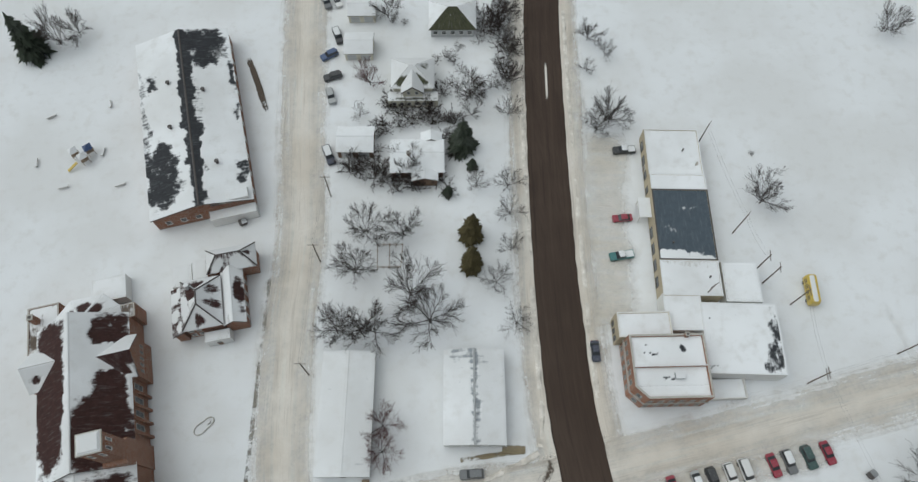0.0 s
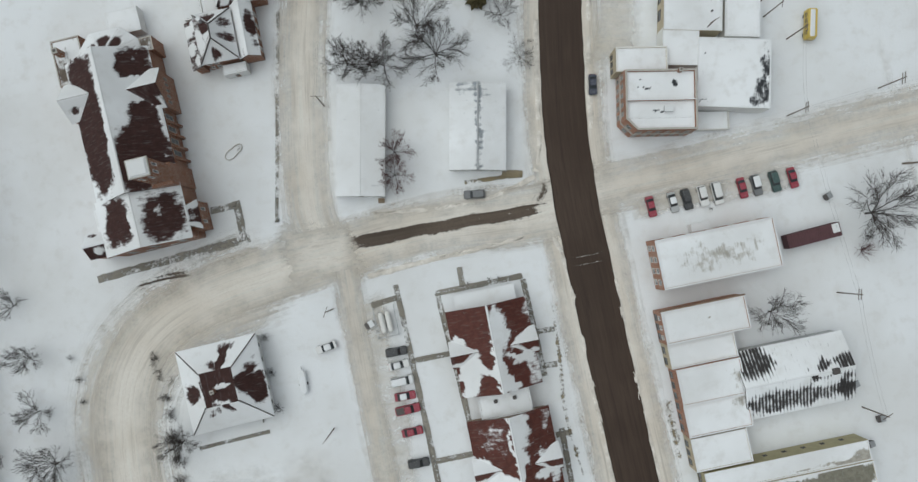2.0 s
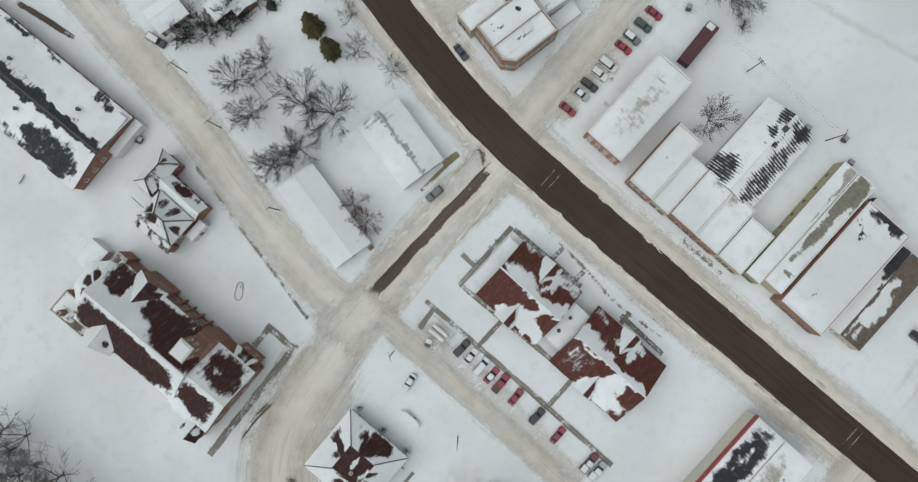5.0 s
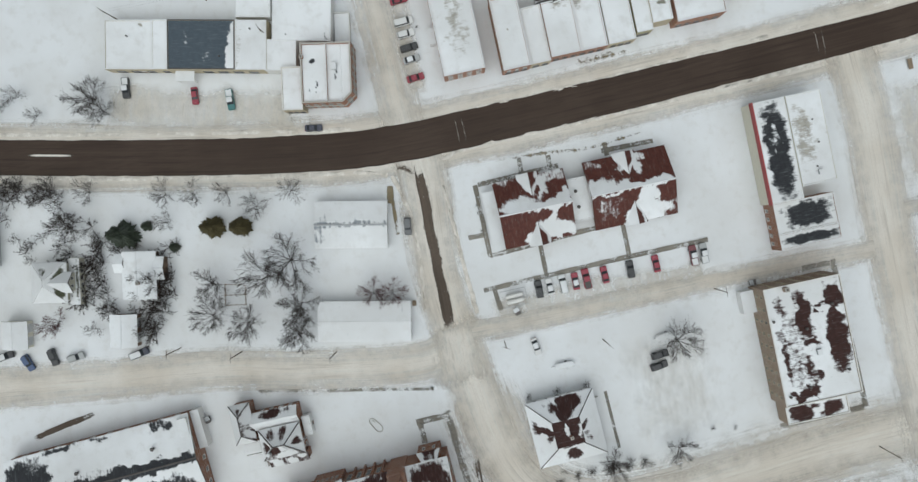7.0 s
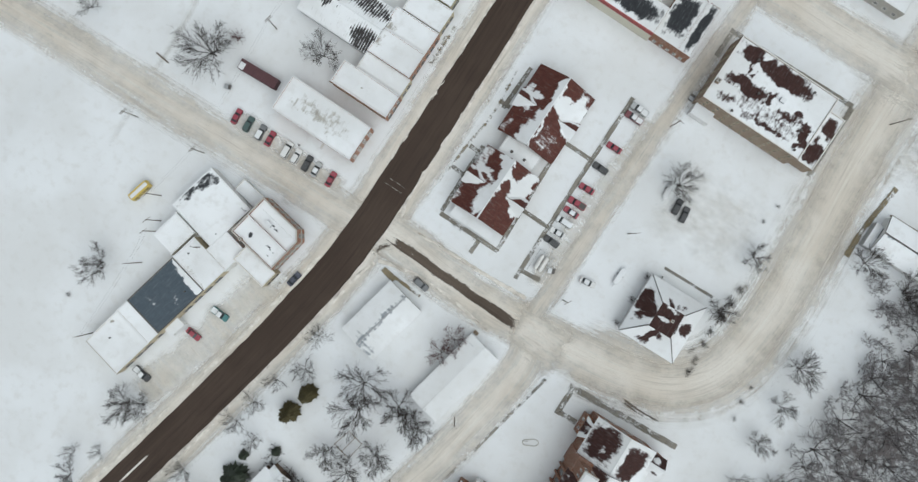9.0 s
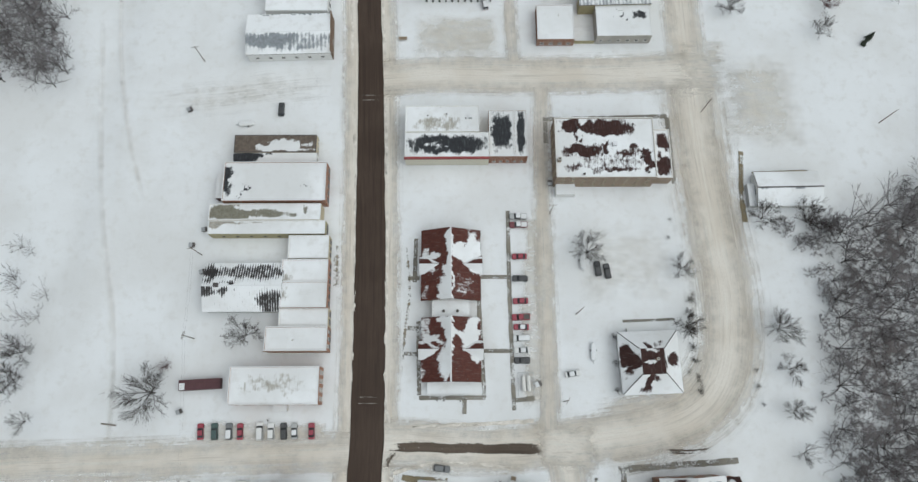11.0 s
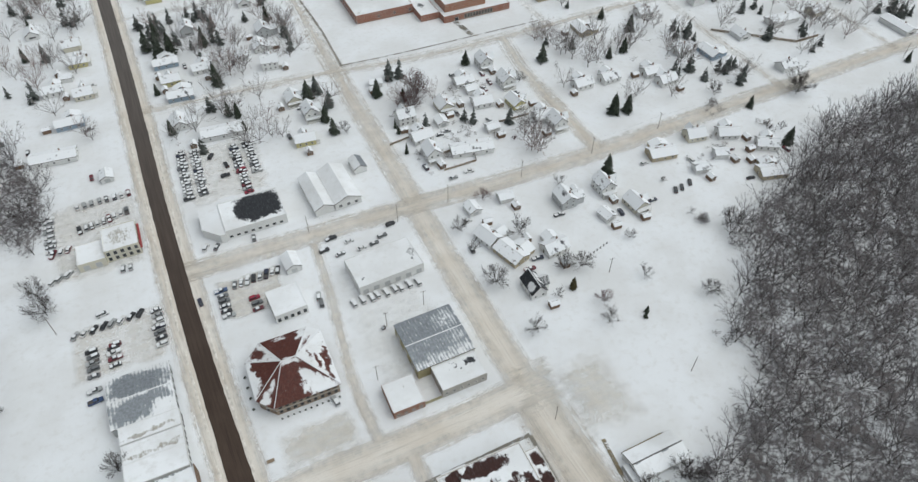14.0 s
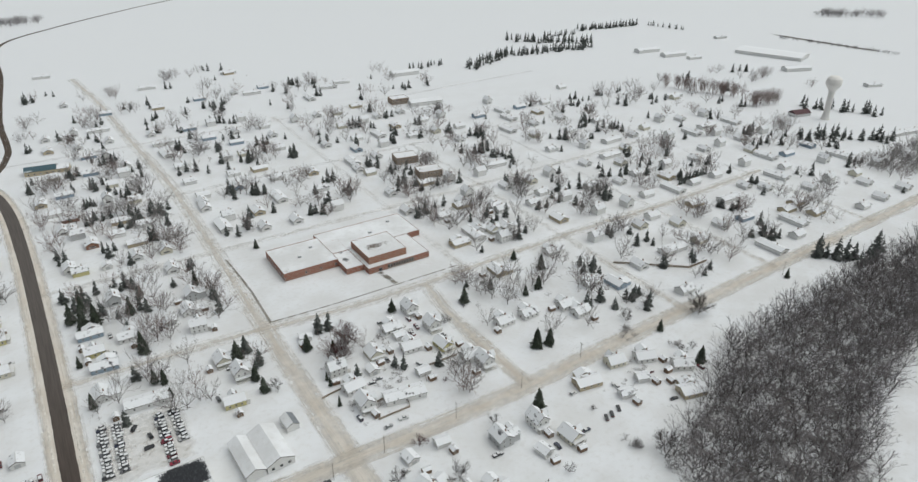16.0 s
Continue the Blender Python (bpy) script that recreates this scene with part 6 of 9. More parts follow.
def bank():
    t = thing("octagon_bank", "tan brick building with large patchy red hip roof", "public building", 24.0, 154.5)
    over = 0.8
    # eight-sided footprint: a square with cut corners
    pts = [(-9.5, -13.6), (14.4, -13.6), (14.4, 12.0), (10.0, 15.5), (-8.0, 15.5), (-14.6, 9.0), (-14.6, -8.0)]
    s = Shape()
    s.prism(pts, 0, 6.0, 0)
    part("wall", s, M_TANBRICK, t)
    s = Shape()
    s.prism([(x * 1.012, y * 1.012) for x, y in pts], 2.9, 3.25)
    part("string_course", s, M_CONCRETE, t)
    out = [(x * 1.06, y * 1.06) for x, y in pts]
    c0, c1 = (-2.5, 1.0), (3.0, 1.0)
    lev = [(1.0, ((0.72, 0.3, 0.2, 0.34, -1.0), (0.5, 0.95, 0.5, 0.1, -0.8), (0.9, 0.1, 0.14, 0.14, -0.6))), (0.12, ((0.3, 0.2, 0.3, 0.07, 0.75), (0.35, 0.42, 0.22, 0.07, 0.7), (0.6, 0.6, 0.2, 0.06, 0.5), (0.55, 0.1, 0.2, 0.05, 0.6))), (0.1, ((0.5, 0.6, 0.3, 0.3, 0.4),)), (1.0, ((0.12, 0.15, 0.12, 0.25, -0.9), (0.6, 0.1, 0.2, 0.1, -0.5), (0.5, 0.95, 0.4, 0.06, -0.6))), (0.25, ((0.5, 0.2, 0.3, 0.2, 0.6),)), (1.0, ((0.5, 0.02, 0.6, 0.16, -1.0), (0.75, 0.2, 0.2, 0.14, -0.6))), (0.95, ((0.45, 0.1, 0.3, 0.2, -0.9), (0.5, 0.45, 0.2, 0.12, -0.7)))]
    for i in range(7):
        a, b = out[i], out[(i + 1) % 7]
        ta = c0 if a[0] < 0 else c1
        tb = c0 if b[0] < 0 else c1
        roof_panel(t, (*a, 6.1), (*b, 6.1), (tb[0], tb[1], 11.2), (ta[0] + 0.01, ta[1], 11.2), R_RED, *lev[i], name="roof_slope", seed=141 + i * 3)
        r = Shape()
        r.tube((*a, 6.25), (ta[0], ta[1], 11.35), 0.16, 0.16, 5)
        part("hip_ridge", r, M_SNOW, t)
    r = Shape()
    r.tube((*c0, 11.35), (*c1, 11.35), 0.18, 0.18, 5)
    part("ridge_cap", r, M_SNOW, t)
    for z in (0.9, 3.9):
        for i in range(9):
            window(t, -8 + i * 2.6, -13.6, z, -90, 1.3, 1.5, M_DARKTRIM)
        for i in range(8):
            window(t, 14.4, -12 + i * 3.1, z, 0, 1.2, 1.5, M_DARKTRIM)
        for i in range(6):
            window(t, -14.6, -7 + i * 2.8, z, 180, 1.2, 1.5, M_DARKTRIM)
    door(t, -12.05, -10.8, 228, 1.8, 2.3, M_GLASS)
    for i in range(11):
        shrub(15.5 + i * 2.2, 138.9, 0.42, "evergreen")
    for i in range(4):
        shrub(6.8, 147 + i * 5, 0.6, "evergreen")
    a = thing("white_office", "white flat-roofed office beside the car lot", "office", 31.0, 189.5, 3)
    flat_block(a, -6.8, 6.8, -7.2, 7.2, 4.6, M_WHITE, R_GREY, 0.25, M_SNOW)
    side_windows(a, -6.8, 6.8, -7.2, 7, 0.8, "s", 5, 1.4, 1.9, M_DARKTRIM, "shop_window")
    side_windows(a, -6.8, 6.8, -7, 7, 0.8, "w", 4, 1.4, 1.9, M_DARKTRIM, "shop_window")
    b = thing("garage", "small white garage with snowy gable roof", "garage", 38.5, 211.0, 3)
    gable_block(b, -3.4, 3.4, -4.6, 4.6, 2.8, 4.6, M_WHITE, R_TIN, "y", 0.3, (0, ()), (0, ()), 151)
    side_windows(b, -3, 3, -4.6, 4, 0.1, "s", 1, 2.6, 2.3, M_TRIM, "garage_door")


def workshops():
    t = thing("metal_workshop", "tall workshop with a streaked grey metal roof", "workshop", 79.0, 146.3, 1.5)
    gable_block(t, -12.0, 12.0, -12.4, 11.2, 5.6, 6.3, M_OCHRE, R_TIN, "x", 0.3, (0.78, ((0.5, 0.1, 0.6, 0.25, -0.3), (0.85, 0.5, 0.15, 0.5, -0.2))), (0.8, ((0.8, 0.5, 0.2, 0.4, -0.25),)), 161)
    side_windows(t, -12, 12, -11, 11, 0.1, "w", 3, 3.0, 3.2, M_TRIM, "garage_door")
    side_windows(t, -12, 12, -11, 11, 2.2, "e", 5, 1.2, 1.0)
    t = thing("white_workshop", "white-roofed workshop with dark thawed spots", "workshop", 81.8, 128.8, 0.5)
    flat_block(t, -9.2, 9.2, -6.4, 6.2, 4.8, M_CONCRETE, R_BLACK, 0.15, M_SNOW, 0.0, ((0.82, 0.6, 0.09, 0.18, 0.8), (0.42, 0.7, 0.02, 0.16, 0.8), (0.55, 0.5, 0.04, 0.04, 0.6)), seed=163)
    side_windows(t, -9, 9, -6.4, 6, 1.4, "s", 6, 1.2, 1.2)
    t = thing("brick_garage", "small brick-fronted garage with white flat roof", "garage", 59.0, 128.2)
    flat_block(t, -6.2, 6.2, -6.6, 6.6, 4.0, M_BRICK, R_GREY, 0.2, M_SNOW, 0, ((0.6, 0.7, 0.02, 0.02, 0.8),), seed=164)
    side_windows(t, -6, 6, -6.6, 6, 0.8, "s", 4, 1.4, 1.4, M_TRIM)
    t = thing("shop_hall", "long white hall with flat snowy roof and parked vans", "hall", 75.0, 191.5, 3.5)
    flat_block(t, -15.0, 15.0, -9.0, 9.0, 5.2, M_WHITE, R_BLACK, 0.3, M_SNOW, 0, ((0.12, 0.25, 0.03, 0.04, 0.7), (0.95, 0.5, 0.05, 0.3, 0.45)), seed=165)
    side_windows(t, -15, 15, -9.0, 9, 0.2, "s", 6, 2.6, 2.8, M_TRIM, "garage_door")
    side_windows(t, -15, 15, -9.0, 9, 1.0, "n", 6, 1.4, 1.3)
    s = Shape()
    s.box(-3.6, 3.6, 0.1, 0.25, 0, 1.9)
    f = thing("board_fence", "weathered ochre board fence between the workshops", "fence", 68.8, 122.4)
    for i in range(18):
        b = Shape()
        b.box(-3.6 + i * 0.4, -3.25 + i * 0.4, -0.05, 0.05, 0.05, 1.8)
        part("board", b, M_OCHRE, f)


def dealership():
    t = thing("dealership", "white car dealership with a dark cleared roof", "showroom", 25.5, 248.0)
    flat_block(t, -9.5, 18.6, -10.0, 10.0, 5.2, M_WHITE, R_BLACK, 0.4, M_SNOW, 0.0, ((0.62, 0.56, 0.36, 0.42, 1.5),), seed=171)
    s = Shape()
    pts = [(-18.5, 10.0), (-19.0, -4.0), (-12.0, -11.0), (-9.55, -11.0), (-9.55, 10.0)]
    s.prism(list(reversed(pts)), 0, 5.0, 0, 1)
    part("showroom_wing", s, [M_WHITE, M_SNOW], t)
    for i in range(8):
        window(t, -7.5 + i * 3.3, -10.0, 0.9, -90, 1.7, 1.4, M_TRIM, "shop_window")
    for i in range(2):
        window(t, -17.0 + i * 3.0, -5.8 - i * 3.0, 0.5, 225, 3.0, 2.6, M_DARKTRIM, "shop_window")
    for i in range(4):
        window(t, -18.75, -1.5 + i * 2.8, 0.5, 178, 2.2, 2.6, M_DARKTRIM, "shop_window")
    t = thing("grain_shed", "tall white shed with a steep snowy gable", "shed", 61.0, 249.0, 3)
    gable_block(t, -4.6, 4.6, -13.0, 13.0, 3.6, 6.0, M_WHITE, R_TIN, "y", 0.3, (0, ()), (0, ()), 172)
    t = thing("grain_shed", "wide white shed with a snow-covered gable", "shed", 72.8, 249.5, 3)
    gable_block(t, -6.6, 6.6, -13.0, 13.5, 3.8, 6.8, M_WHITE, R_TIN, "y", 0.3, (0, ()), (0, ()), 173)
    side_windows(t, -6, 6, -13.0, 13, 1.0, "s", 3, 1.6, 1.6)
    t = thing("dark_roof_shed", "small shed with a bare grey roof", "shed", 86.5, 262.0, 3)
    gable_block(t, -3.2, 3.2, -4.6, 4.6, 3.0, 4.8, M_WHITE, R_TIN, "y", 0.3, (0.1, ()), (0.8, ()), 174)


def school():
    t = thing("school", "sprawling red brick school with flat snowy roofs", "school", 170.0, 396.0)
    flat_block(t, -37.5, 2.0, 2.5, 42.0, 5.4, M_SCHOOL, R_GREY, 0.5, M_SNOW, 0, ((0.08, 0.05, 0.08, 0.1, 0.4),), seed=181)
    flat_block(t, 2.05, 15.0, -12.0, 34.0, 4.0, M_SCHOOL, R_BLACK, 0.4, M_SNOW, 0, ((0.5, 0.55, 0.2, 0.05, 0.5), (0.4, 0.3, 0.15, 0.06, 0.6)), seed=182)
    flat_block(t, 15.05, 63.0, -20.0, 14.0, 4.2, M_SCHOOL, R_GREY, 0.4, M_SNOW, seed=183)
    flat_block(t, 2.05, 74.0, 14.05, 50.0, 4.2, M_SCHOOL, R_GREY, 0.4, M_SNOW, seed=184)
    flat_block(t, 18.0, 47.5, -14.5, 16.0, 9.4, M_ORANGE, R_BROWN, 0.4, M_SNOW, 0.0, ((0.5, 0.5, 0.4, 0.1, 0.4), (0.35, 0.4, 0.2, 0.2, 0.3)), seed=185)
    for i in range(10):
        window(t, 30.5 + i * 2.1, -20.0, 0.6, -90, 1.7, 3.0, M_PALEGREEN, "tall_window")
    for i in range(3):
        window(t, -22 + i * 11, 2.5, 1.6, -90, 1.6, 1.8, M_TRIM)
    for i in range(8):
        window(t, -37.5, 2 + i * 5, 1.2, 180, 2.4, 1.8, M_TRIM)
    door(t, 24.0, -20.0, -90, 2.4, 2.4, M_GLASS)
    for x, y, z in ((-20, 20, 5.5), (-8, 30, 5.5), (40, 30, 4.3), (60, 40, 4.3)):
        roof_unit(t, x, y, z, 2.2, 1.6, 1.2)


def water_tower():
    t = thing("water_tower", "tall pale single-column water tower", "water tower", 779, 413)
    s = Shape()
    prof = ((5.2, 0), (4.0, 3), (3.4, 8), (3.3, 30), (3.8, 33), (6.4, 37))
    s.loft([[(r * math.cos(2 * math.pi * i / 20), r * math.sin(2 * math.pi * i / 20), z) for i in range(20)] for r, z in prof], 0, True)
    part("column", s, M_TOWER, t, "", None, True)
    s = Shape()
    prof = ((6.4, 36.9), (8.3, 40), (8.6, 43), (7.6, 46.5), (4.8, 49), (0.8, 50))
    s.loft([[(r * math.cos(2 * math.pi * i / 20), r * math.sin(2 * math.pi * i / 20), z) for i in range(20)] for r, z in prof], 0, True)
    part("tank", s, M_TOWER, t, "", None, True)
    b = thing("red_roof_barn", "barn with a dull red roof on open snow", "barn", 767, 438, -14)
    s = Shape()
    s.box(-11, 11, -6, 6, 0, 3.6)
    part("wall", s, M_WHITE, b)
    s = Shape()
    for sy in (-1, 1):
        s.poly([(-11.5, sy * 6.6, 3.4), (11.5, sy * 6.6, 3.4), (11.5, 0, 7.2), (-11.5, 0, 7.2)])
        s.poly([(sy * 11, -6, 3.6), (sy * 11, 6, 3.6), (sy * 11, 0, 7.0)])
    part("roof", s, M_RUST, b, "dull red metal roof")


def teal_roof_hall():
    t = thing("teal_roof_hall", "long tan hall with a dark teal metal roof", "hall", 12.5, 717.0, -9)
    gable_block(t, -18.5, 8.0, -7.0, 7.0, 4.2, 7.0, M_TAN, roof_material("dark_teal_roof", (0.06, 0.11, 0.13), 0.6), "x", 0.4, (1.0, ((0.1, 0.2, 0.2, 0.2, -0.5),)), (0.9, ()), 191)
    gable_block(t, 8.2, 19.0, -6.4, 6.0, 3.8, 5.8, M_TAN, R_TIN, "x", 0.4, (0, ()), (0, ()), 192)
    side_windows(t, -18, 18, -7.0, 7, 1.0, "s", 7, 1.6, 1.4)


for build in (town_hall, long_store, corner_store, west_row, red_band_store, brick_block, long_shed, hip_house, church, rectory, long_hall, garden_sheds, bank, workshops, dealership, school, water_tower, teal_roof_hall):
    build()

# ---- vehicles ----


def ring8(x0, x1, hw, cut, z):
    return [(x0 + cut, -hw, z), (x1 - cut, -hw, z), (x1, -hw + cut, z), (x1, hw - cut, z), (x1 - cut, hw, z), (x0 + cut, hw, z), (x0, hw - cut, z), (x0, -hw + cut, z)]


WHEEL = None
CARS = {}
CAR_LABEL = {"sedan": "sedan", "suv": "sport utility car", "pickup": "pickup truck", "van": "van"}


def wheel_mesh():
    s = Shape()
    n = 12
    for y0, y1, r, m in ((-0.11, 0.11, 0.34, 0), (0.10, 0.125, 0.2, 1)):
        s.loft([[(r * math.cos(2 * math.pi * i / n), y, r * math.sin(2 * math.pi * i / n)) for i in range(n)] for y in (y0, y1)], m)
    return s.mesh("wheel", [M_TYRE, M_RIM])


def car(x, y, heading, sort="sedan", colour="silver", snowy=0, group=""):
    """A parked car on the snow; snowy: 0 clean, 1 snow on the roof, 2 buried in snow."""
    global WHEEL
    key = (sort, colour, snowy)
    m = pose(x, y, 0.02, 0, 0, heading)
    if key in CARS:
        ob = copy_thing(CARS[key], m)
        if group:
            ob["group"] = group
        return ob
    WHEEL = WHEEL or wheel_mesh()
    state = ("", ", snow on its roof", ", covered in snow")[snowy]
    t = thing("pickup_truck" if sort == "pickup" else "van" if sort == "van" else "car", colour + " " + CAR_LABEL[sort] + " parked outdoors" + state, "truck" if sort == "pickup" else "car", x, y, heading, 0.02, group)
    t.matrix_basis = m
    L, W, H = {"sedan": (4.7, 0.9, 1.42), "suv": (4.8, 0.95, 1.75), "pickup": (5.6, 0.98, 1.8), "van": (5.2, 1.0, 1.95)}[sort]
    belt = {"sedan": 0.88, "suv": 1.02, "pickup": 1.05, "van": 1.05}[sort]
    pm = PAINT[colour]
    h = L / 2
    s = Shape()
    s.loft([ring8(-h + 0.06, h - 0.06, W - 0.06, 0.18, 0.28), ring8(-h, h, W, 0.22, 0.5), ring8(-h + 0.02, h - 0.03, W, 0.24, belt - 0.14), ring8(-h + 0.1, h - 0.16, W - 0.08, 0.26, belt)])
    part("body", s, pm, t, "", None, False)
    c0, c1, r0, r1 = {"sedan": (-1.75, 1.0, -1.1, 0.35), "suv": (-2.2, 0.95, -1.95, 0.4), "pickup": (-0.75, 1.35, -0.55, 0.75), "van": (-2.45, 1.6, -2.25, 0.95)}[sort]
    s = Shape()
    s.loft([ring8(c0, c1, W - 0.1, 0.12, belt - 0.02), ring8(r0, r1, W - 0.24, 0.14, H - 0.06)])
    part("glass_band", s, M_GLASS, t)
    s = Shape()
    s.loft([ring8(r0 - 0.04, r1 + 0.04, W - 0.2, 0.16, H - 0.08), ring8(r0 + 0.05, r1 - 0.05, W - 0.3, 0.2, H)])
    part("roof_panel", s, pm, t)
    if sort == "pickup":
        s = Shape()
        s.box(-h + 0.12, -0.85, -W + 0.1, -W + 0.2, belt, belt + 0.08)
        s.box(-h + 0.12, -0.85, W - 0.2, W - 0.1, belt, belt + 0.08)
        s.box(-h + 0.1, -h + 0.2, -W + 0.1, W - 0.1, belt, belt + 0.08)
        part("bed_rail", s, pm, t)
        s = Shape()
        s.box(-h + 0.2, -0.85, -W + 0.2, W - 0.2, belt - 0.04, belt + 0.03)
        part("bed_floor", s, M_SNOW if snowy or colour in ("black", "teal", "white") else M_DARKTRIM, t, "truck bed with some snow in it")
    for sx in (-1, 1):
        for sy in (-1, 1):
            part("wheel", WHEEL, None, t, "", pose(sx * h * 0.62, sy * (W - 0.08), 0.34, 0, 0, 0 if sy > 0 else 180))
    for sy in (-1, 1):
        s = Shape()
        s.box(h - 0.13, h - 0.02, sy * (W - 0.42) - 0.16, sy * (W - 0.42) + 0.16, 0.6, 0.75)
        part("headlight", s, M_LAMP, t)
        s = Shape()
        s.box(-h + 0.0, -h + 0.1, sy * (W - 0.34) - 0.12, sy * (W - 0.34) + 0.12, 0.62, 0.82)
        part("tail_light", s, M_TAIL, t)
    if snowy:
        s = Shape()
        s.loft([ring8(r0 - 0.02, r1 + 0.05, W - 0.22, 0.18, H - 0.03), ring8(r0 + 0.12, r1 - 0.1, W - 0.36, 0.25, H + 0.1)])
        part("roof_snow", s, M_SNOW, t, "white snow lying on top")
        if snowy > 1:
            s = Shape()
            s.loft([ring8(c1 - 0.1, h - 0.15, W - 0.12, 0.2, belt - 0.03), ring8(c1, h - 0.3, W - 0.25, 0.25, belt + 0.09)])
            part("hood_snow", s, M_SNOW, t, "white snow lying on top")
            s = Shape()
            s.loft([ring8(-h + 0.1, c0 + 0.3, W - 0.12, 0.2, belt - 0.03), ring8(-h + 0.2, c0 + 0.25, W - 0.25, 0.25, belt + 0.09)])
            part("boot_snow", s, M_SNOW, t, "white snow lying on top")
    CARS[key] = t
    return t


G1 = "cars along the town hall path"
for y, sort, colour, snowy in ((61, "pickup", "silver", 1), (58.2, "pickup", "maroon", 1), (48, "sedan", "red", 0), (41, "suv", "black", 0), (34, "sedan", "red", 0), (29, "pickup", "red", 0), (26, "sedan", "red", 1), (22.6, "van", "white", 2), (19, "sedan", "white", 1), (16, "suv", "black", 0)):
    car(45.0, y, 180 + (y % 5) - 2, sort, colour, snowy, G1)
car(60, 12, 8, "sedan", "white", 1)
G2 = "cars in the row beside the brick shop"
for x, sort, colour, snowy in ((-17, "sedan", "red", 0), (-22, "sedan", "silver", 1), (-25.1, "suv", "black", 0), (-28.8, "suv", "white", 0), (-32, "van", "white", 0), (-37.8, "sedan", "red", 0), (-41, "suv", "grey", 1), (-45.2, "suv", "green", 0), (-49.3, "sedan", "red", 0)):
    car(x, -4.1, 92 + (x % 3), sort, colour, snowy, G2)
for x, y, a, sort, colour, snowy in ((32, -129, 98, "pickup", "black", 1), (35, -123, 20, "suv", "blue", 0), (35, -116, 8, "suv", "black", 0), (36.3, -110, 95, "suv", "silver", 0), (39, -93, 100, "pickup", "navy", 1), (30.6, -141, 100, "sedan", "white", 1), (33.4, -141, 100, "suv", "grey", 1),
                                      (-31, -80, -8, "pickup", "black", 1), (-25, -62.5, -6, "sedan", "red", 0), (-22, -53.5, -2, "pickup", "teal", 1), (21, -14.7, -8, "suv", "grey", 0), (-9.9, -33.5, 80, "sedan", "navy", 0), (69.2, 44, 96, "suv", "black", 0), (72.1, 43.2, 98, "suv", "black", 0), (-32, 98, 90, "suv", "black", 0), (35.5, 137.5, 100, "suv", "silver", 1),
                                      (-2.0, 206, 95, "sedan", "navy", 0), (127.5, 234, 5, "sedan", "silver", 1), (129, 151, 20, "suv", "black", 1)):
    car(x, y, a, sort, colour, snowy)
rng = random.Random(7)
LOT = ("silver", "white", "grey", "black", "silver", "navy", "white", "grey", "silver", "black", "maroon")


def lot_row(x0, y0, dx, dy, n, heading, group, snowy=(1, 1, 2, 0)):
    for i in range(n):
        car(x0 + dx * i + rng.uniform(-0.25, 0.25), y0 + dy * i + rng.uniform(-0.25, 0.25), heading + rng.uniform(-4, 4), rng.choice(("sedan", "suv", "sedan", "suv", "pickup")), rng.choice(LOT), rng.choice(snowy), group)


G3 = "cars for sale in the west lot"
lot_row(-51, 209.5, 3.6, 0.15, 8, 55, G3)
lot_row(-19.5, 191, 0, 3.1, 7, 185, G3)
lot_row(-45.5, 186.5, 0, 3.1, 5, 185, G3)
lot_row(-37.5, 188.5, 0, 3.0, 4, 185, G3)
car(-36.8, 198.5, 184, "suv", "maroon", 1, G3)
car(-46, 179.5, 5, "pickup", "silver", 1, G3)
car(-46, 174.5, 5, "pickup", "blue", 0, G3)
car(-40, 216.5, 10, "van", "white", 2, G3)
G4 = "cars for sale beside the white office"
lot_row(7.3, 194, 0, 2.9, 5, 3, G4)
car(7, 208.6, 3, "pickup", "blue", 1, G4)
lot_row(13, 209.6, 2.75, 0.1, 8, 75, G4)
car(19.2, 199, 4, "suv", "red", 0, G4)
lot_row(19.4, 192.5, 0, 3.1, 2, 4, G4)
lot_row(44, 184.6, 0, 4.2, 2, 80, G4)
G5 = "vehicles round the long white hall"
for x, y, a, sort, colour, snowy in ((54, 213, 8, "suv", "black", 1), (59, 219, 8, "pickup", "black", 0), (60, 208, 10, "sedan", "grey", 2), (76, 208, 8, "sedan", "grey", 1), (87, 216.5, 8, "suv", "black", 0), (81, 211, 8, "suv", "grey", 1), (66, 214, 8, "sedan", "white", 2), (70, 207.5, 8, "sedan", "white", 2)):
    car(x, y, a, sort, colour, snowy, G5)
for i in range(9):
    car(56.5 + i * 3.5 + (i % 3) * 0.4, 178.6 + (i % 2) * 0.5, 98, "van" if i % 3 else "suv", "white", 2, G5)
G6 = "cars in the dealership's rear lot"
lot_row(4.6, 273, 0.1, 2.7, 15, 183, G6, (1, 2, 2, 1))
lot_row(11.6, 273.5, 0.1, 2.7, 14, 183, G6, (1, 2, 2, 1))
lot_row(32.2, 269, 0.0, 2.75, 14, 183, G6, (1, 2, 1, 1))
lot_row(39.4, 280, 0.0, 2.75, 10, 183, G6, (1, 2, 1, 1))
car(32.2, 266.2, 183, "sedan", "red", 0, G6)
car(32.4, 284, 183, "suv", "red", 0, G6)
for x, y, a in ((24, 283, 10), (26, 291, 100), (20, 301, 60)):
    car(x, y, a, "suv", "black", 0, G6)
lot_row(6, 237, 4.5, -1.5, 2, 60, G6)
car(27, 234, 85, "sedan", "grey", 1, G6)
G7 = "cars in the showroom's yard"
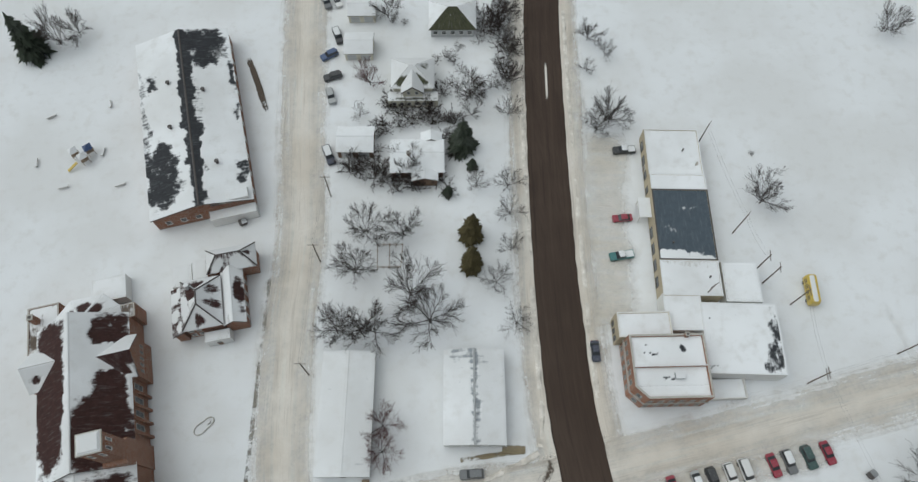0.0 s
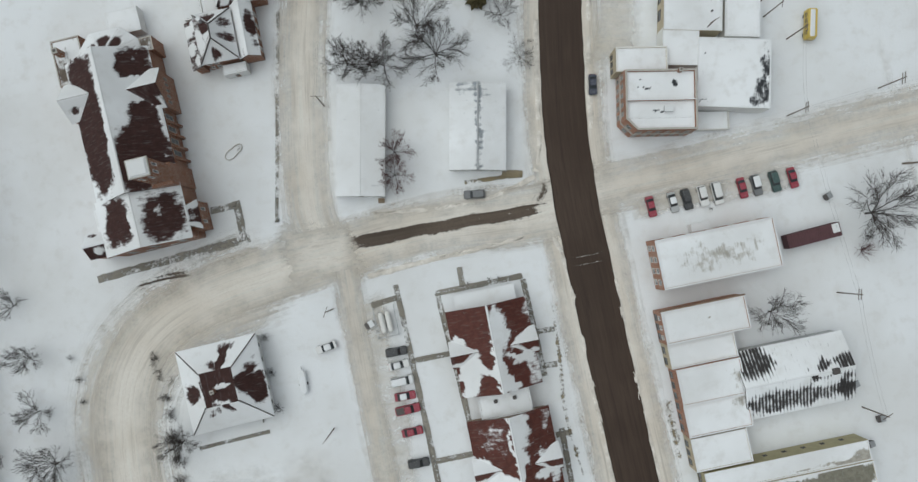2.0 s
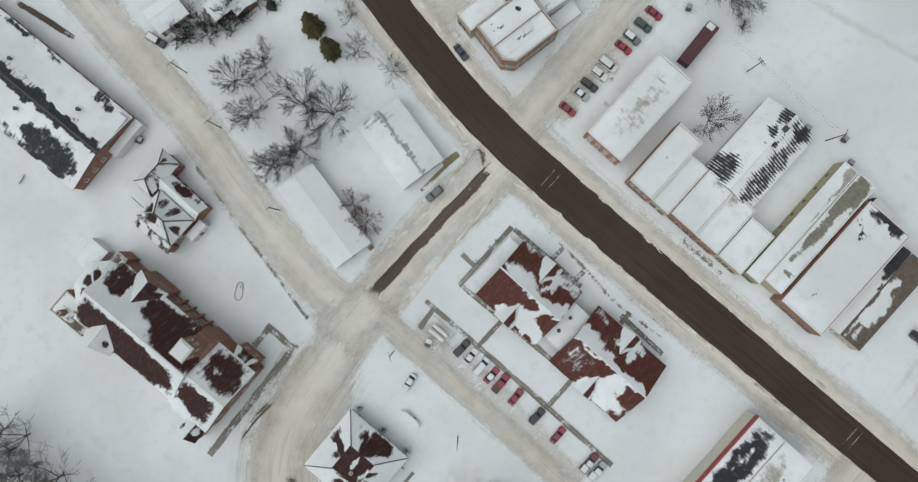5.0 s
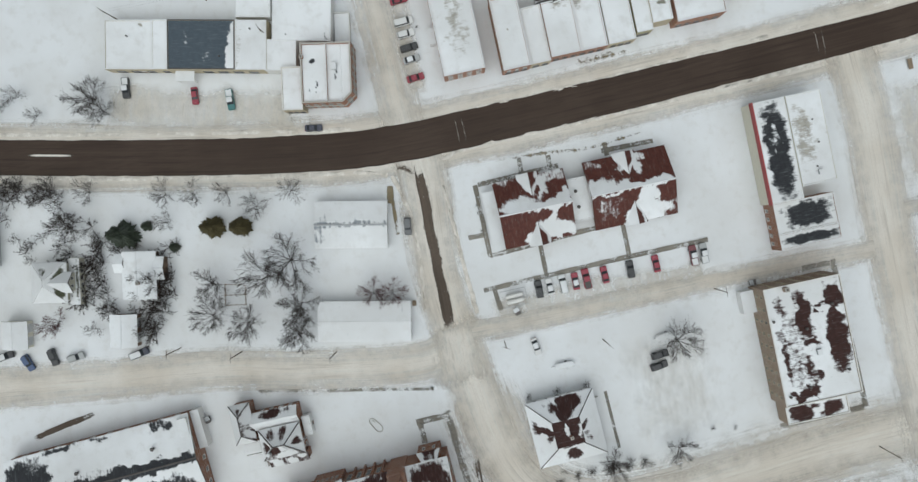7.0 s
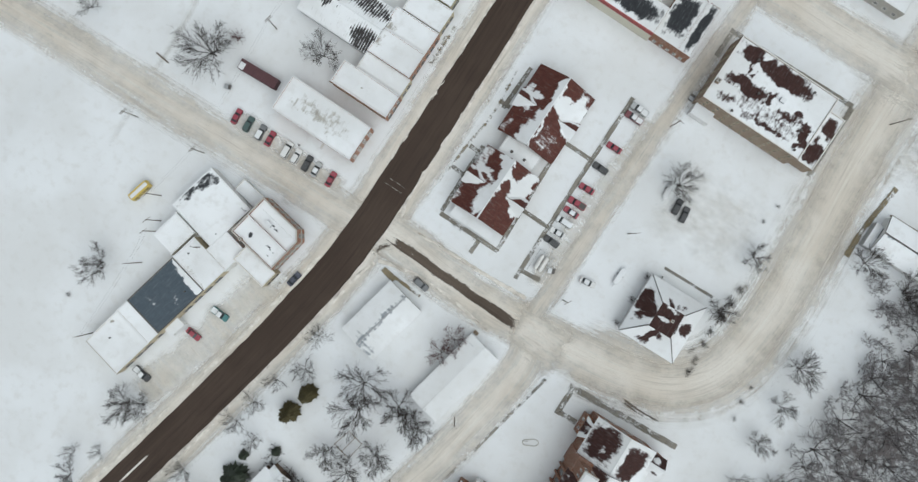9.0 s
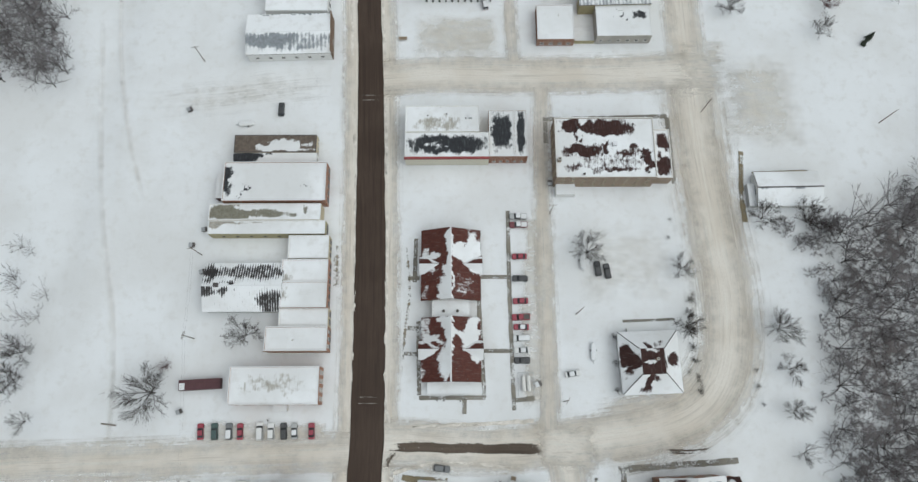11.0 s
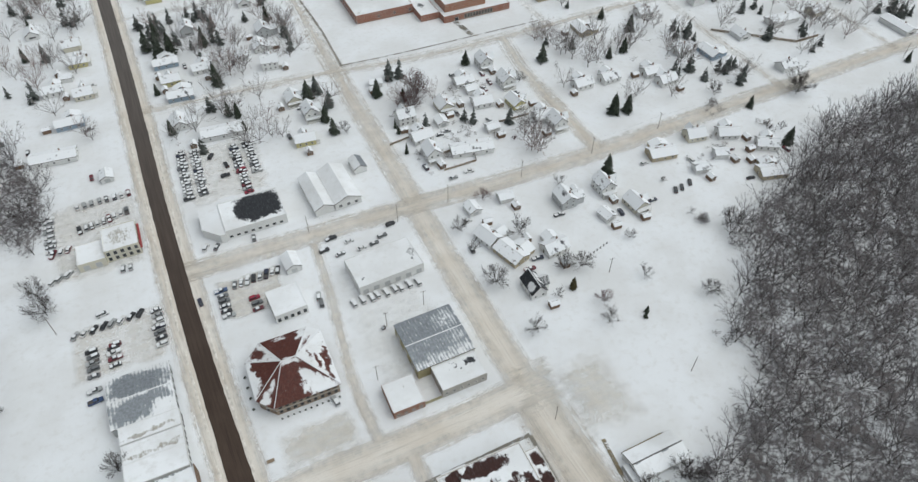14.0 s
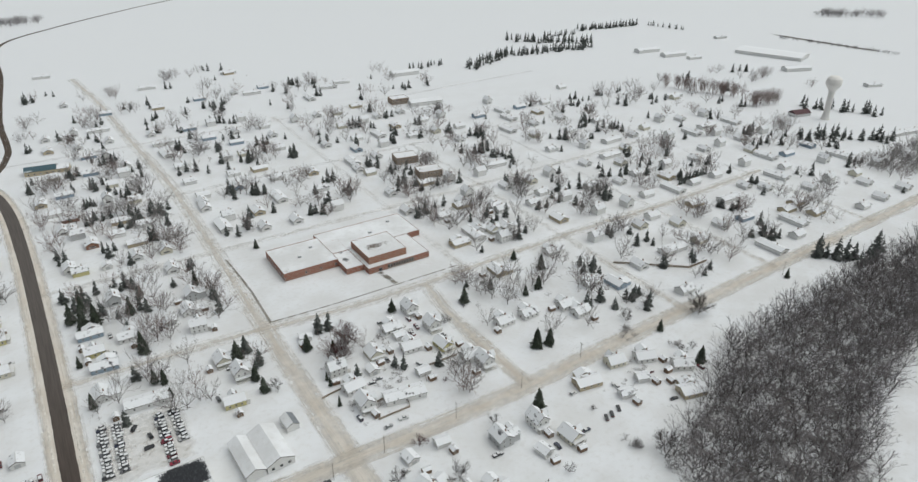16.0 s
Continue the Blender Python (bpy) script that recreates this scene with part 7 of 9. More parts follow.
lot_row(-58, 262.5, 0.0, 3.4, 8, 178, G7)
lot_row(-45.5, 289, 3.4, 0.1, 8, 95, G7)
lot_row(-45, 272, 2.6, 0.6, 9, 95, G7)
lot_row(-57, 261, 3.3, 0.3, 3, 70, G7)
lot_row(-58, 243.5, 3.2, 1.2, 3, 50, G7)
lot_row(-29.5, 239, 3.4, 0, 2, 85, G7)

# ---- small outdoor things ----


def utility_pole(x, y, turn=0.0, h=9.5, arms=1):
    t = thing("utility_pole", "weathered wooden utility pole with cross-arm", "utility pole", x, y, turn, group="utility poles")
    s = Shape()
    s.tube((0, 0, -0.3), (0, 0, h), 0.16, 0.11, 8)
    part("pole", s, M_POLE, t)
    for k in range(arms):
        s = Shape()
        s.box(-1.2, 1.2, -0.06, 0.06, h - 0.55 - k * 0.9, h - 0.42 - k * 0.9)
        a = part("cross_arm", s, M_POLE, t)
        for xx in (-1.05, -0.45, 0.45, 1.05):
            i = Shape()
            i.tube((xx, 0, h - 0.42 - k * 0.9), (xx, 0, h - 0.22 - k * 0.9), 0.06, 0.04, 6)
            part("insulator", i, M_STEEL, a)
    return t


POLES = ((-49, -78, 40, 1), (-49, -54, 40, 1), (-50, -44, 70, 1), (-51, -41, 70, 1), (-55, -35, 80, 1), (-51.5, -18, 75, 2), (-73, -20, 75, 2), (50, -41, -12, 1), (-54, 49, 20, 1), (-54, 23, 75, 2), (57, 4, 60, 1), (51, 227, 85, 1), (91, 217, 85, 1), (118, 219.5, 85, 1),
         (159, 221, 85, 1), (201, 222, 85, 1), (245, 225, 85, 1), (346, 223.5, 85, 1), (425, 221, 85, 1), (164, 149, 0, 1), (165, 93, 30, 1), (53, 140, 0, 1), (65, 162, 0, 1), (83, 166, 0, 1), (-58, 214, 10, 1), (-59, 116, 10, 1), (40, -82, -12, 1), (44.5, -66, -12, 1), (-36, -40, 20, 1), (55, 62, 0, 1), (106.5, 97, 20, 1), (62, 30, 40, 1))
for x, y, a, n in POLES:
    utility_pole(x, y, a, 9.5 if y < 200 else 10.5, n)


def wire(a, b, za=9.0, zb=9.0, sag=0.7):
    s = Shape()
    pts = [Vector((a[0] + (b[0] - a[0]) * i / 8, a[1] + (b[1] - a[1]) * i / 8, za + (zb - za) * i / 8 - sag * 4 * (i / 8) * (1 - i / 8))) for i in range(9)]
    for p, q in zip(pts, pts[1:]):
        s.tube(p, q, 0.012, 0.012, 3, 0, False)
    solid("overhead_wire", s, M_CABLE, "thin black overhead wire between poles", "cable", group="overhead wires")


for a, b in (((-51.5, -18), (-73, -20)), ((-51.5, -18), (-54, 23)), ((-55, -35), (-51.5, -18)), ((-54, 23), (-54, 49)), ((-49, -54), (-50, -44)), ((-49, -78), (-49, -54)), ((51, 227), (91, 217)), ((91, 217), (118, 219.5)), ((118, 219.5), (159, 221)), ((159, 221), (201, 222)), ((201, 222), (245, 225)), ((245, 225), (346, 223.5)), ((40, -82), (44.5, -66)), ((44.5, -66), (50, -41))):
    wire(a, b)
    wire((a[0] + 0.6, a[1] + 0.5), (b[0] + 0.6, b[1] + 0.5), 8.9, 8.9, 0.9)


def fence_line(x0, y0, x1, y1, label, mat, h=1.5, gap=2.4, rails=2, boards=False):
    t = thing("fence", label, "fence", x0, y0, math.degrees(math.atan2(y1 - y0, x1 - x0)))
    d = math.hypot(x1 - x0, y1 - y0)
    n = max(1, round(d / gap))
    for i in range(n + 1):
        s = Shape()
        s.box(d * i / n - 0.06, d * i / n + 0.06, -0.06, 0.06, -0.1, h)
        part("post", s, mat, t)
    for k in range(rails):
        s = Shape()
        z = h * (k + 0.8) / (rails + 0.2)
        s.box(0, d, -0.03, 0.03, z - 0.06, z + 0.06)
        part("rail", s, mat, t)
    if boards:
        s = Shape()
        for i in range(int(d / 0.2)):
            s.box(i * 0.2, i * 0.2 + 0.16, 0.03, 0.06, 0.05, h)
        tagged(part("boarding", s, mat, t), kind="stuff")


for a in ((31.3, -67.2, 25.7, -66.1), (25.7, -66.1, 27.1, -60.8), (27.1, -60.8, 32.2, -61.8), (32.2, -61.8, 31.3, -67.2), (28.6, -66.7, 29.6, -61.3)):
    fence_line(*a, "grey board fence round a small garden plot", M_CEDAR, 1.2, 1.4)
for a in ((130.2, 253.5, 147.5, 255.2), (147.5, 255.2, 143.6, 241.2), (143.6, 241.2, 125.6, 241.1), (165.6, 265.5, 187.2, 265.3), (165.6, 265.5, 161, 254.5), (107.7, 271.5, 119.5, 273.4)):
    fence_line(*a, "grey board fence round a back yard", M_CEDAR, 1.4, 2.8, 2, True)
fence_line(338, 296, 378, 262, "long dark board fence round an empty lot", M_CEDAR, 1.8, 3, 2, True)
fence_line(378, 262, 396, 262, "long dark board fence round an empty lot", M_CEDAR, 1.8, 3, 2, True)


def tanks():
    for i in range(2):
        t = thing("gas_tank", "white horizontal gas tank on concrete feet", "tank", 45.2 + i * 1.5, 9.2, 92, group="gas tanks in the fenced pad")
        s = Shape()
        prof = ((-2.4, 0.15), (-2.25, 0.45), (-1.9, 0.6), (1.9, 0.6), (2.25, 0.45), (2.4, 0.15))
        s.loft([[(x, r * math.cos(k * math.pi / 6), 1.0 + r * math.sin(k * math.pi / 6)) for k in range(12)] for x, r in prof])
        part("tank_shell", s, M_TRIM, t, "", None, True)
        for x in (-1.4, 1.4):
            f = Shape()
            f.box(x - 0.15, x + 0.15, -0.5, 0.5, 0, 0.5)
            part("foot", f, M_CONCRETE, t)
    for a in ((43.6, 5.6, 43.6, 12.4), (43.6, 12.4, 48.2, 12.4), (48.2, 12.4, 48.2, 5.6)):
        fence_line(*a, "low steel fence round the tank pad", M_STEEL, 1.3, 1.6)
    t = thing("dumpster", "dark metal dumpster beside the tank pad", "dumpster", 49.6, 9.0, 20)
    s = Shape()
    s.loft([ring8(-0.8, 0.8, 0.6, 0.05, 0.1), ring8(-1.0, 1.0, 0.75, 0.05, 1.2)])
    part("bin", s, M_DARKTRIM, t)
    s = Shape()
    s.box(-1.0, 0.1, -0.75, 0.75, 1.2, 1.28)
    part("lid", s, M_SNOW, t, "snow-covered lid")


tanks()
for x, y, a in ((-53.5, 57, 10), (-53, 43.5, 15), (-56, 1.5, 20), (60.5, -79, 12), (55.4, 72, 90), (63.4, 161.5, 20), (-57, 52, 0), (-62, 98, 30)):
    t = thing("dumpster", "dark metal dumpster in the snow", "dumpster", x, y, a, group="dumpsters")
    s = Shape()
    s.loft([ring8(-0.7, 0.7, 0.55, 0.05, 0.1), ring8(-0.9, 0.9, 0.7, 0.05, 1.15)])
    part("bin", s, M_DARKTRIM, t)
    s = Shape()
    s.box(-0.88, 0.2, -0.68, 0.68, 1.15, 1.23)
    part("lid", s, M_STEEL, t)


def yellow_bus():
    t = thing("camper_van", "old yellow camper half under snow", "camper", -60.1, -36.8, 76)
    s = Shape()
    s.loft([ring8(-3.3, 3.3, 1.1, 0.2, 0.5), ring8(-3.4, 3.4, 1.15, 0.25, 1.6), ring8(-3.3, 3.1, 1.0, 0.3, 2.5)])
    part("body", s, PAINT["yellow"], t)
    s = Shape()
    s.loft([ring8(-3.1, 3.0, 0.55, 0.2, 2.5), ring8(-2.9, 2.8, 0.4, 0.2, 2.62)])
    part("snow_cover", s, M_SNOW, t)
    for sy in (-1, 1):
        for sx in (-1, 1):
            part("wheel", WHEEL, None, t, "", pose(sx * 2.1, sy * 1.05, 0.34, 0, 0, 0 if sy > 0 else 180))
        for i in range(4):
            window(t, -2.0 + i * 1.3, sy * 1.1, 1.45, 90 * sy, 0.9, 0.6, M_DARKTRIM)


yellow_bus()


def play_frame():
    t = thing("climbing_frame", "wooden playground climbing frame with blue canopy in snow", "playground", 96.5, -104.5, 25)
    for i, (x, y, mt) in enumerate(((-2, 0, "blue"), (0, 1.5, "yellow"), (1.2, -1.2, "blue"))):
        s = Shape()
        for px in (-0.8, 0.8):
            for py in (-0.8, 0.8):
                s.tube((x + px, y + py, 0), (x + px, y + py, 2.6), 0.06, 0.06, 6)
        s.box(x - 0.85, x + 0.85, y - 0.85, y + 0.85, 1.3, 1.4)
        part("platform", s, M_CEDAR, t)
        r = Shape()
        for k in range(4):
            a, b = [(-1, -1), (1, -1), (1, 1), (-1, 1)][k], [(-1, -1), (1, -1), (1, 1), (-1, 1)][(k + 1) % 4]
            r.poly([(x + a[0], y + a[1], 2.6), (x + b[0], y + b[1], 2.6), (x, y, 3.5)])
        part("canopy", r, PAINT["blue"] if i == 0 else M_SNOW, t)
    s = Shape()
    s.loft([[(1.8, 1.2, 1.3), (1.8, 1.8, 1.3), (1.8, 1.8, 1.5), (1.8, 1.2, 1.5)], [(4.6, 1.2, 0.15), (4.6, 1.8, 0.15), (4.6, 1.8, 0.35), (4.6, 1.2, 0.35)]])
    part("slide", s, PAINT["yellow"], t)
    for x, y, a in ((104.5, -118, 20), (92, -105, 80), (101, -97, 5), (88, -95, 10), (107.5, -105, 90), (90.5, -119, 100)):
        b = thing("bench", "snow-covered wooden bench in the playground", "bench", x, y, a, group="playground benches")
        s = Shape()
        s.box(-1.2, 1.2, -0.3, 0.3, 0.42, 0.55, 0, 1)
        part("seat", s, [M_CEDAR, M_SNOW], b)
        for sx in (-0.9, 0.9):
            l = Shape()
            l.box(sx - 0.06, sx + 0.06, -0.25, 0.25, 0, 0.42)
            part("leg", l, M_STEEL, b)


play_frame()


def boat_trailer(x, y, a, label):
    t = thing("trailer", label, "trailer", x, y, a)
    s = Shape()
    s.loft([ring8(-2.6, 2.6, 0.7, 0.5, 0.45), ring8(-2.8, 2.8, 0.85, 0.6, 0.9), ring8(-2.5, 2.4, 0.6, 0.5, 1.15)])
    part("load", s, M_SNOW, t, "rounded snow-covered load")
    s = Shape()
    s.box(-3.6, 2.4, -0.08, 0.08, 0.35, 0.45)
    part("drawbar", s, M_STEEL, t)
    for sy in (-1, 1):
        part("wheel", WHEEL, None, t, "", pose(0.4, sy * 0.85, 0.34, 0, 0, 0 if sy > 0 else 180))


boat_trailer(66.5, 18.5, 88, "trailer buried under smooth snow")
boat_trailer(64.5, 46.5, 95, "trailer with a snowed-in load under a tree")
boat_trailer(-43, 93, 5, "trailer standing in the snow behind the shops")
for i in range(7):
    t = thing("garden_post", "short dark post standing in the yard snow", "post", 160 + i * 2.1, 160.5 + i * 0.6, group="yard posts")
    s = Shape()
    s.tube((0, 0, 0), (0, 0, 1.0), 0.28, 0.22, 7)
    part("stump", s, M_BARK, t)
for x, y, lab in ((7.6, 124.3, "dark board bench by the empty lot"),):
    t = thing("bench", lab, "bench", x, y, 0)
    for k in (-0.35, 0.35):
        s = Shape()
        s.box(-1.4, 1.4, k - 0.25, k + 0.25, 0.45, 0.53)
        part("plank", s, M_CEDAR, t)
    s = Shape()
    s.box(-1.2, 1.2, -0.1, 0.1, 0, 0.45)
    part("base", s, M_CEDAR, t)

t = thing("fallen_rail", "long weathered rail lying on the snow", "rail", -76.5, -2.0, -7)
s = Shape()
s.box(-2.2, 2.2, -0.2, 0.2, -0.05, 0.3)
part("rail", s, M_POLE, t)

# ---- trees ----


def limbs(rng, height, spread, stems=7, knots=5, boughs=2, sprays=3, tips=2):
    """Segments (p, q, r0, r1, level) of a bare tree: long limbs that sweep out and up, boughs along them, and sprays of fine twigs."""
    out = []
    top = Vector((rng.uniform(-0.02, 0.02), rng.uniform(-0.02, 0.02), rng.uniform(0.12, 0.2))) * height
    out.append((Vector((0, 0, -0.2)), top, height * 0.026, height * 0.02, 0))

    def aside(d, least, most):
        off = d.orthogonal().normalized()
        off.rotate(Matrix.Rotation(rng.uniform(0, 6.28), 3, d))
        return (d + off * rng.uniform(least, most) + Vector((0, 0, 0.1))).normalized()

    def spray(p, d, length):
        d = aside(d, 0.35, 0.8)
        q = p + d * length
        out.append((p, q, height * 0.0036, height * 0.0024, 3))
        for _ in range(tips):
            g = p.lerp(q, rng.uniform(0.3, 0.95))
            out.append((g, g + aside(d, 0.3, 0.8) * length * rng.uniform(0.4, 0.75), height * 0.0028, height * 0.0018, 4))

    def bough(p, d, length, r):
        n = 3
        for i in range(n):
            d = (d + Vector((rng.uniform(-1, 1), rng.uniform(-1, 1), rng.uniform(-0.5, 0.9))) * 0.16).normalized()
            q = p + d * length / n
            out.append((p, q, r * (1 - 0.27 * i), r * (1 - 0.27 * (i + 1)), 2))
            for _ in range(sprays + (i > 0)):
                spray(p.lerp(q, rng.uniform(0.2, 1.0)), d, length * rng.uniform(0.34, 0.62))
            p = q
        spray(p, d, length * 0.35)

    for k in range(stems):
        a = 2 * math.pi * (k + rng.uniform(-0.35, 0.35)) / stems
        lean = (0.35, 1.1, 0.8)[k % 3] * spread * rng.uniform(0.8, 1.2)
        d = Vector((math.cos(a) * lean, math.sin(a) * lean, 0.75)).normalized()
        p = top * (1 - 0.3 * rng.random())
        length, r = height * rng.uniform(0.62, 0.85), height * 0.0125
        for i in range(knots):
            d = (d + Vector((rng.uniform(-1, 1), rng.uniform(-1, 1), rng.uniform(-0.6, 1.0))) * 0.13).normalized()
            q = p + d * length / knots
            out.append((p, q, r * (1 - 0.17 * i), r * (1 - 0.17 * (i + 1)), 1))
            for _ in range(boughs if i else 1):
                bough(p.lerp(q, rng.uniform(0.3, 1.0)), aside(d, 0.45, 0.95), length * (0.72 - 0.1 * i) * rng.uniform(0.7, 1.15), r * (0.5 - 0.05 * i))
            p = q
        bough(p, d, length * 0.25, r * 0.2)
    return out


def segments_mesh(name, segs, mat, rmin=0.0):
    verts, faces = [], []
    for p, q, r0, r1, level in segs:
        n = 6 if level == 0 else 4 if level == 1 else 3 if level < 4 else 2
        d = (q - p).normalized()
        a = d.orthogonal().normalized()
        a.rotate(Matrix.Rotation((p.x * 7 + p.y * 3) % 3.14, 3, d))
        b = d.cross(a)
        k = len(verts)
        for c, r in ((p, max(r0, rmin)), (q, max(r1, rmin * 0.8))):
            for i in range(n):
                t = 2 * math.pi * i / n
                verts.append(c + r * (math.cos(t) * a + math.sin(t) * b))
        faces += [(k + i, k + (i + 1) % n, k + n + (i + 1) % n, k + n + i) for i in range(n if n > 2 else 1)]
    me = bpy.data.meshes.new(name)
    me.from_pydata(verts, [], faces)
    me.materials.append(mat)
    return me


TREES = {}


def bare_tree(x, y, width, variant, detail=4, twig=None, label="bare leafless tree standing in snow"):
    """A leafless tree; width is the crown's."""
    mt = twig or M_TWIG
    detail = 3 if width < 8.5 else detail
    key = (variant, detail, mt.name)
    if key not in TREES:
        r = random.Random(100 + variant * 7 + detail)
        segs = limbs(r, 8.0, r.uniform(0.9, 1.25), r.randint(7, 8), detail, 2, 3, 2 if detail > 3 else 1)
        reach = np.percentile([math.hypot(s[1].x, s[1].y) for s in segs], 93)
        TREES[key] = [segments_mesh("trunk", [s for s in segs if s[4] < 2], M_BARK, 0.05), segments_mesh("crown", [s for s in segs if s[4] >= 2], mt, 0.012), reach]
    trunk, crown, reach = TREES[key]
    t = thing("bare_tree", label, "tree", x, y, (x * 37 + y * 11) % 360, group="bare trees")
    k = width / 2 / reach
    t.matrix_basis = t.matrix_basis @ Matrix.Diagonal((k, k, k * 1.2, 1))
    part("trunk", trunk, None, t)
    part("crown", crown, None, t)


CON = {}


def conifer_mesh(seed, layers=19, arms=16, broad=1.4):
    """Drooping boughs in uneven whorls, each with side sprays."""
    r = random.Random(seed)
    verts, faces = [], []
    for k in range(layers):
        f = k / (layers - 1)
        rad = 0.26 * (1 - f) ** 0.68 + 0.012
        whorl = rad * r.uniform(0.82, 1.1)
        for i in range(max(5, round(arms * (1 - 0.55 * f)))):
            a = 2 * math.pi * r.random()
            z = 0.07 + 0.88 * f + r.uniform(-0.02, 0.02)
            R = whorl * r.uniform(0.5, 1.15)
            w = (R * r.uniform(0.1, 0.2) + 0.007) * broad
            zm, ze = z + 0.01, z - 0.05 * r.uniform(0.3, 1.5)
            c, s = math.cos(a), math.sin(a)
            b = len(verts)
            verts += [(0, 0, z + 0.045), (c * R * 0.5 - s * w, s * R * 0.5 + c * w, zm - 0.025), (c * R * 0.55, s * R * 0.55, zm + 0.012), (c * R * 0.5 + s * w, s * R * 0.5 - c * w, zm - 0.025), (c * R, s * R, ze)]
            faces += [(b, b + 1, b + 2), (b, b + 2, b + 3), (b + 1, b + 4, b + 2), (b + 2, b + 4, b + 3)]
            for side in (-1, 1):
                g = a + side * r.uniform(0.25, 0.6)
                rr = R * r.uniform(0.7, 0.98)
                b = len(verts)
                verts += [(c * R * 0.35, s * R * 0.35, zm + 0.01), (math.cos(g) * rr, math.sin(g) * rr, ze - 0.01), (c * R * 0.62, s * R * 0.62, zm)]
                faces.append((b, b + 1, b + 2))
    b = len(verts)
    verts += [(0.02, 0, 0.93), (-0.01, 0.017, 0.93), (-0.01, -0.017, 0.93), (0, 0, 1.0)]
    faces += [(b, b + 1, b + 3), (b + 1, b + 2, b + 3), (b + 2, b, b + 3)]
    return verts, faces


def conifer(x, y, width, mat=None, label="dark green spruce standing in snow", slim=2.0):
    mt = mat or M_NEEDLE
    v = int(abs(x * 3 + y * 5)) % 4
    key = (v, mt.name)
    if key not in CON:
        me = bpy.data.meshes.new("crown")
        cv, cf = conifer_mesh(v)
        me.from_pydata(cv, [], cf)
        me.materials.append(mt)
        s = Shape()
        s.tube((0, 0, -0.02), (0, 0, 0.5), 0.028, 0.012, 6)
        CON[key] = (me, s.mesh("trunk", [M_BARK]))
    t = thing("spruce_tree", label, "tree", x, y, (x * 31) % 360, group="spruces")
    k = width / 0.5
    t.matrix_basis = t.matrix_basis @ Matrix.Diagonal((k, k, width * slim, 1))
    part("trunk", CON[key][1], None, t)
    part("crown", CON[key][0], None, t)


SHRUB = {}


def put_shrub(x, y, r, sort="bare"):
    v = int(abs(x * 7 + y * 3)) % 3
    key = (v, sort)
    if key not in SHRUB:
        q = random.Random(v + 40)
        s = Shape()
        if sort == "evergreen":
            n = 90
            for i in range(n):
                a, e = q.uniform(0, 6.28), math.asin(q.uniform(0.05, 1))
                d = Vector((math.cos(a) * math.cos(e), math.sin(a) * math.cos(e), math.sin(e) * 0.8)) * q.uniform(0.75, 1.05)
                u = d.orthogonal().normalized() * 0.22
                w = d.cross(u).normalized() * 0.22
                s.poly([d + u, d + w, d - u * 0.7 - w * 0.4])
                s.poly([d * 0.2, d + u, d - u])
        else:
            for i in range(26):
                a, e = q.uniform(0, 6.28), q.uniform(0.5, 1.45)
                d = Vector((math.cos(a) * math.cos(e), math.sin(a) * math.cos(e), math.sin(e)))
                m = d * 0.6 + Vector((q.uniform(-0.1, 0.1), q.uniform(-0.1, 0.1), 0))
                s.tube((0, 0, 0), m, 0.02, 0.013, 3, 0, False)
                for k in range(4):
                    s.tube(m, m + (d + Vector((q.uniform(-0.8, 0.8), q.uniform(-0.8, 0.8), q.uniform(-0.2, 0.6)))) * 0.4, 0.013, 0.008, 3, 0, False)
        SHRUB[key] = s.mesh("foliage" if sort == "evergreen" else "twig_mass", [M_NEEDLE if sort == "evergreen" else M_RUSTTWIG if sort == "rust" else M_TWIG])
    t = thing("shrub", "clipped dark evergreen shrub in snow" if sort == "evergreen" else "reddish bare twiggy shrub in snow" if sort == "rust" else "bare twiggy shrub in snow", "shrub", x, y, (x * 91) % 360, group="shrubs")
    t.matrix_basis = t.matrix_basis @ Matrix.Scale(r, 4)
    part("foliage" if sort == "evergreen" else "twig_mass", SHRUB[key], None, t)


SOUTH = [(26, -54, 11), (23, -47, 12), (38, -48, 9), (35, -47, 9), (43, -49, 8), (37, -62, 8), (7, -53, 6), (5, -43, 6), (33, -71, 9), (25, -69, 8), (-10, -113, 7), (-8, -106, 7), (-6, -96, 6), (2, -103, 8), (-1, -76, 6), (0, -69, 6), (2, -60, 5), (21, -84, 9), (29, -85, 5), (34, -88, 6), (6, -78, 5), (18, -133, 7), (-10, -123, 8), (103, -141, 9), (98, -143, 8)]
for i, (x, y, w) in enumerate(SOUTH):
    bare_tree(x, y, w * 1.3, i % 7)
ROADSIDE = [(-32, -115, 7), (-35, -109, 5), (-29, -105, 4), (-26, -87, 7), (-30, -89, 9), (-111, -102, 8), (-58, -60, 9), (30, -103, 4), (15, -98, 4), (2, -118, 3), (-64, 7, 13), (-38, 24, 9), (126, -11, 6), (125, 1, 7), (125, 13, 8), (123, 25, 9), (95, 26, 7), (66, 49, 9), (95, 44, 7), (122, 60, 9), (136, 59, 10), (-105, 19, 9), (-106, 11, 8), (-101, -1, 6), (-28, 140, 0)]
for i, (x, y, w) in enumerate(ROADSIDE):
    if w:
        bare_tree(x, y, w * 1.25, (i + 3) % 7)
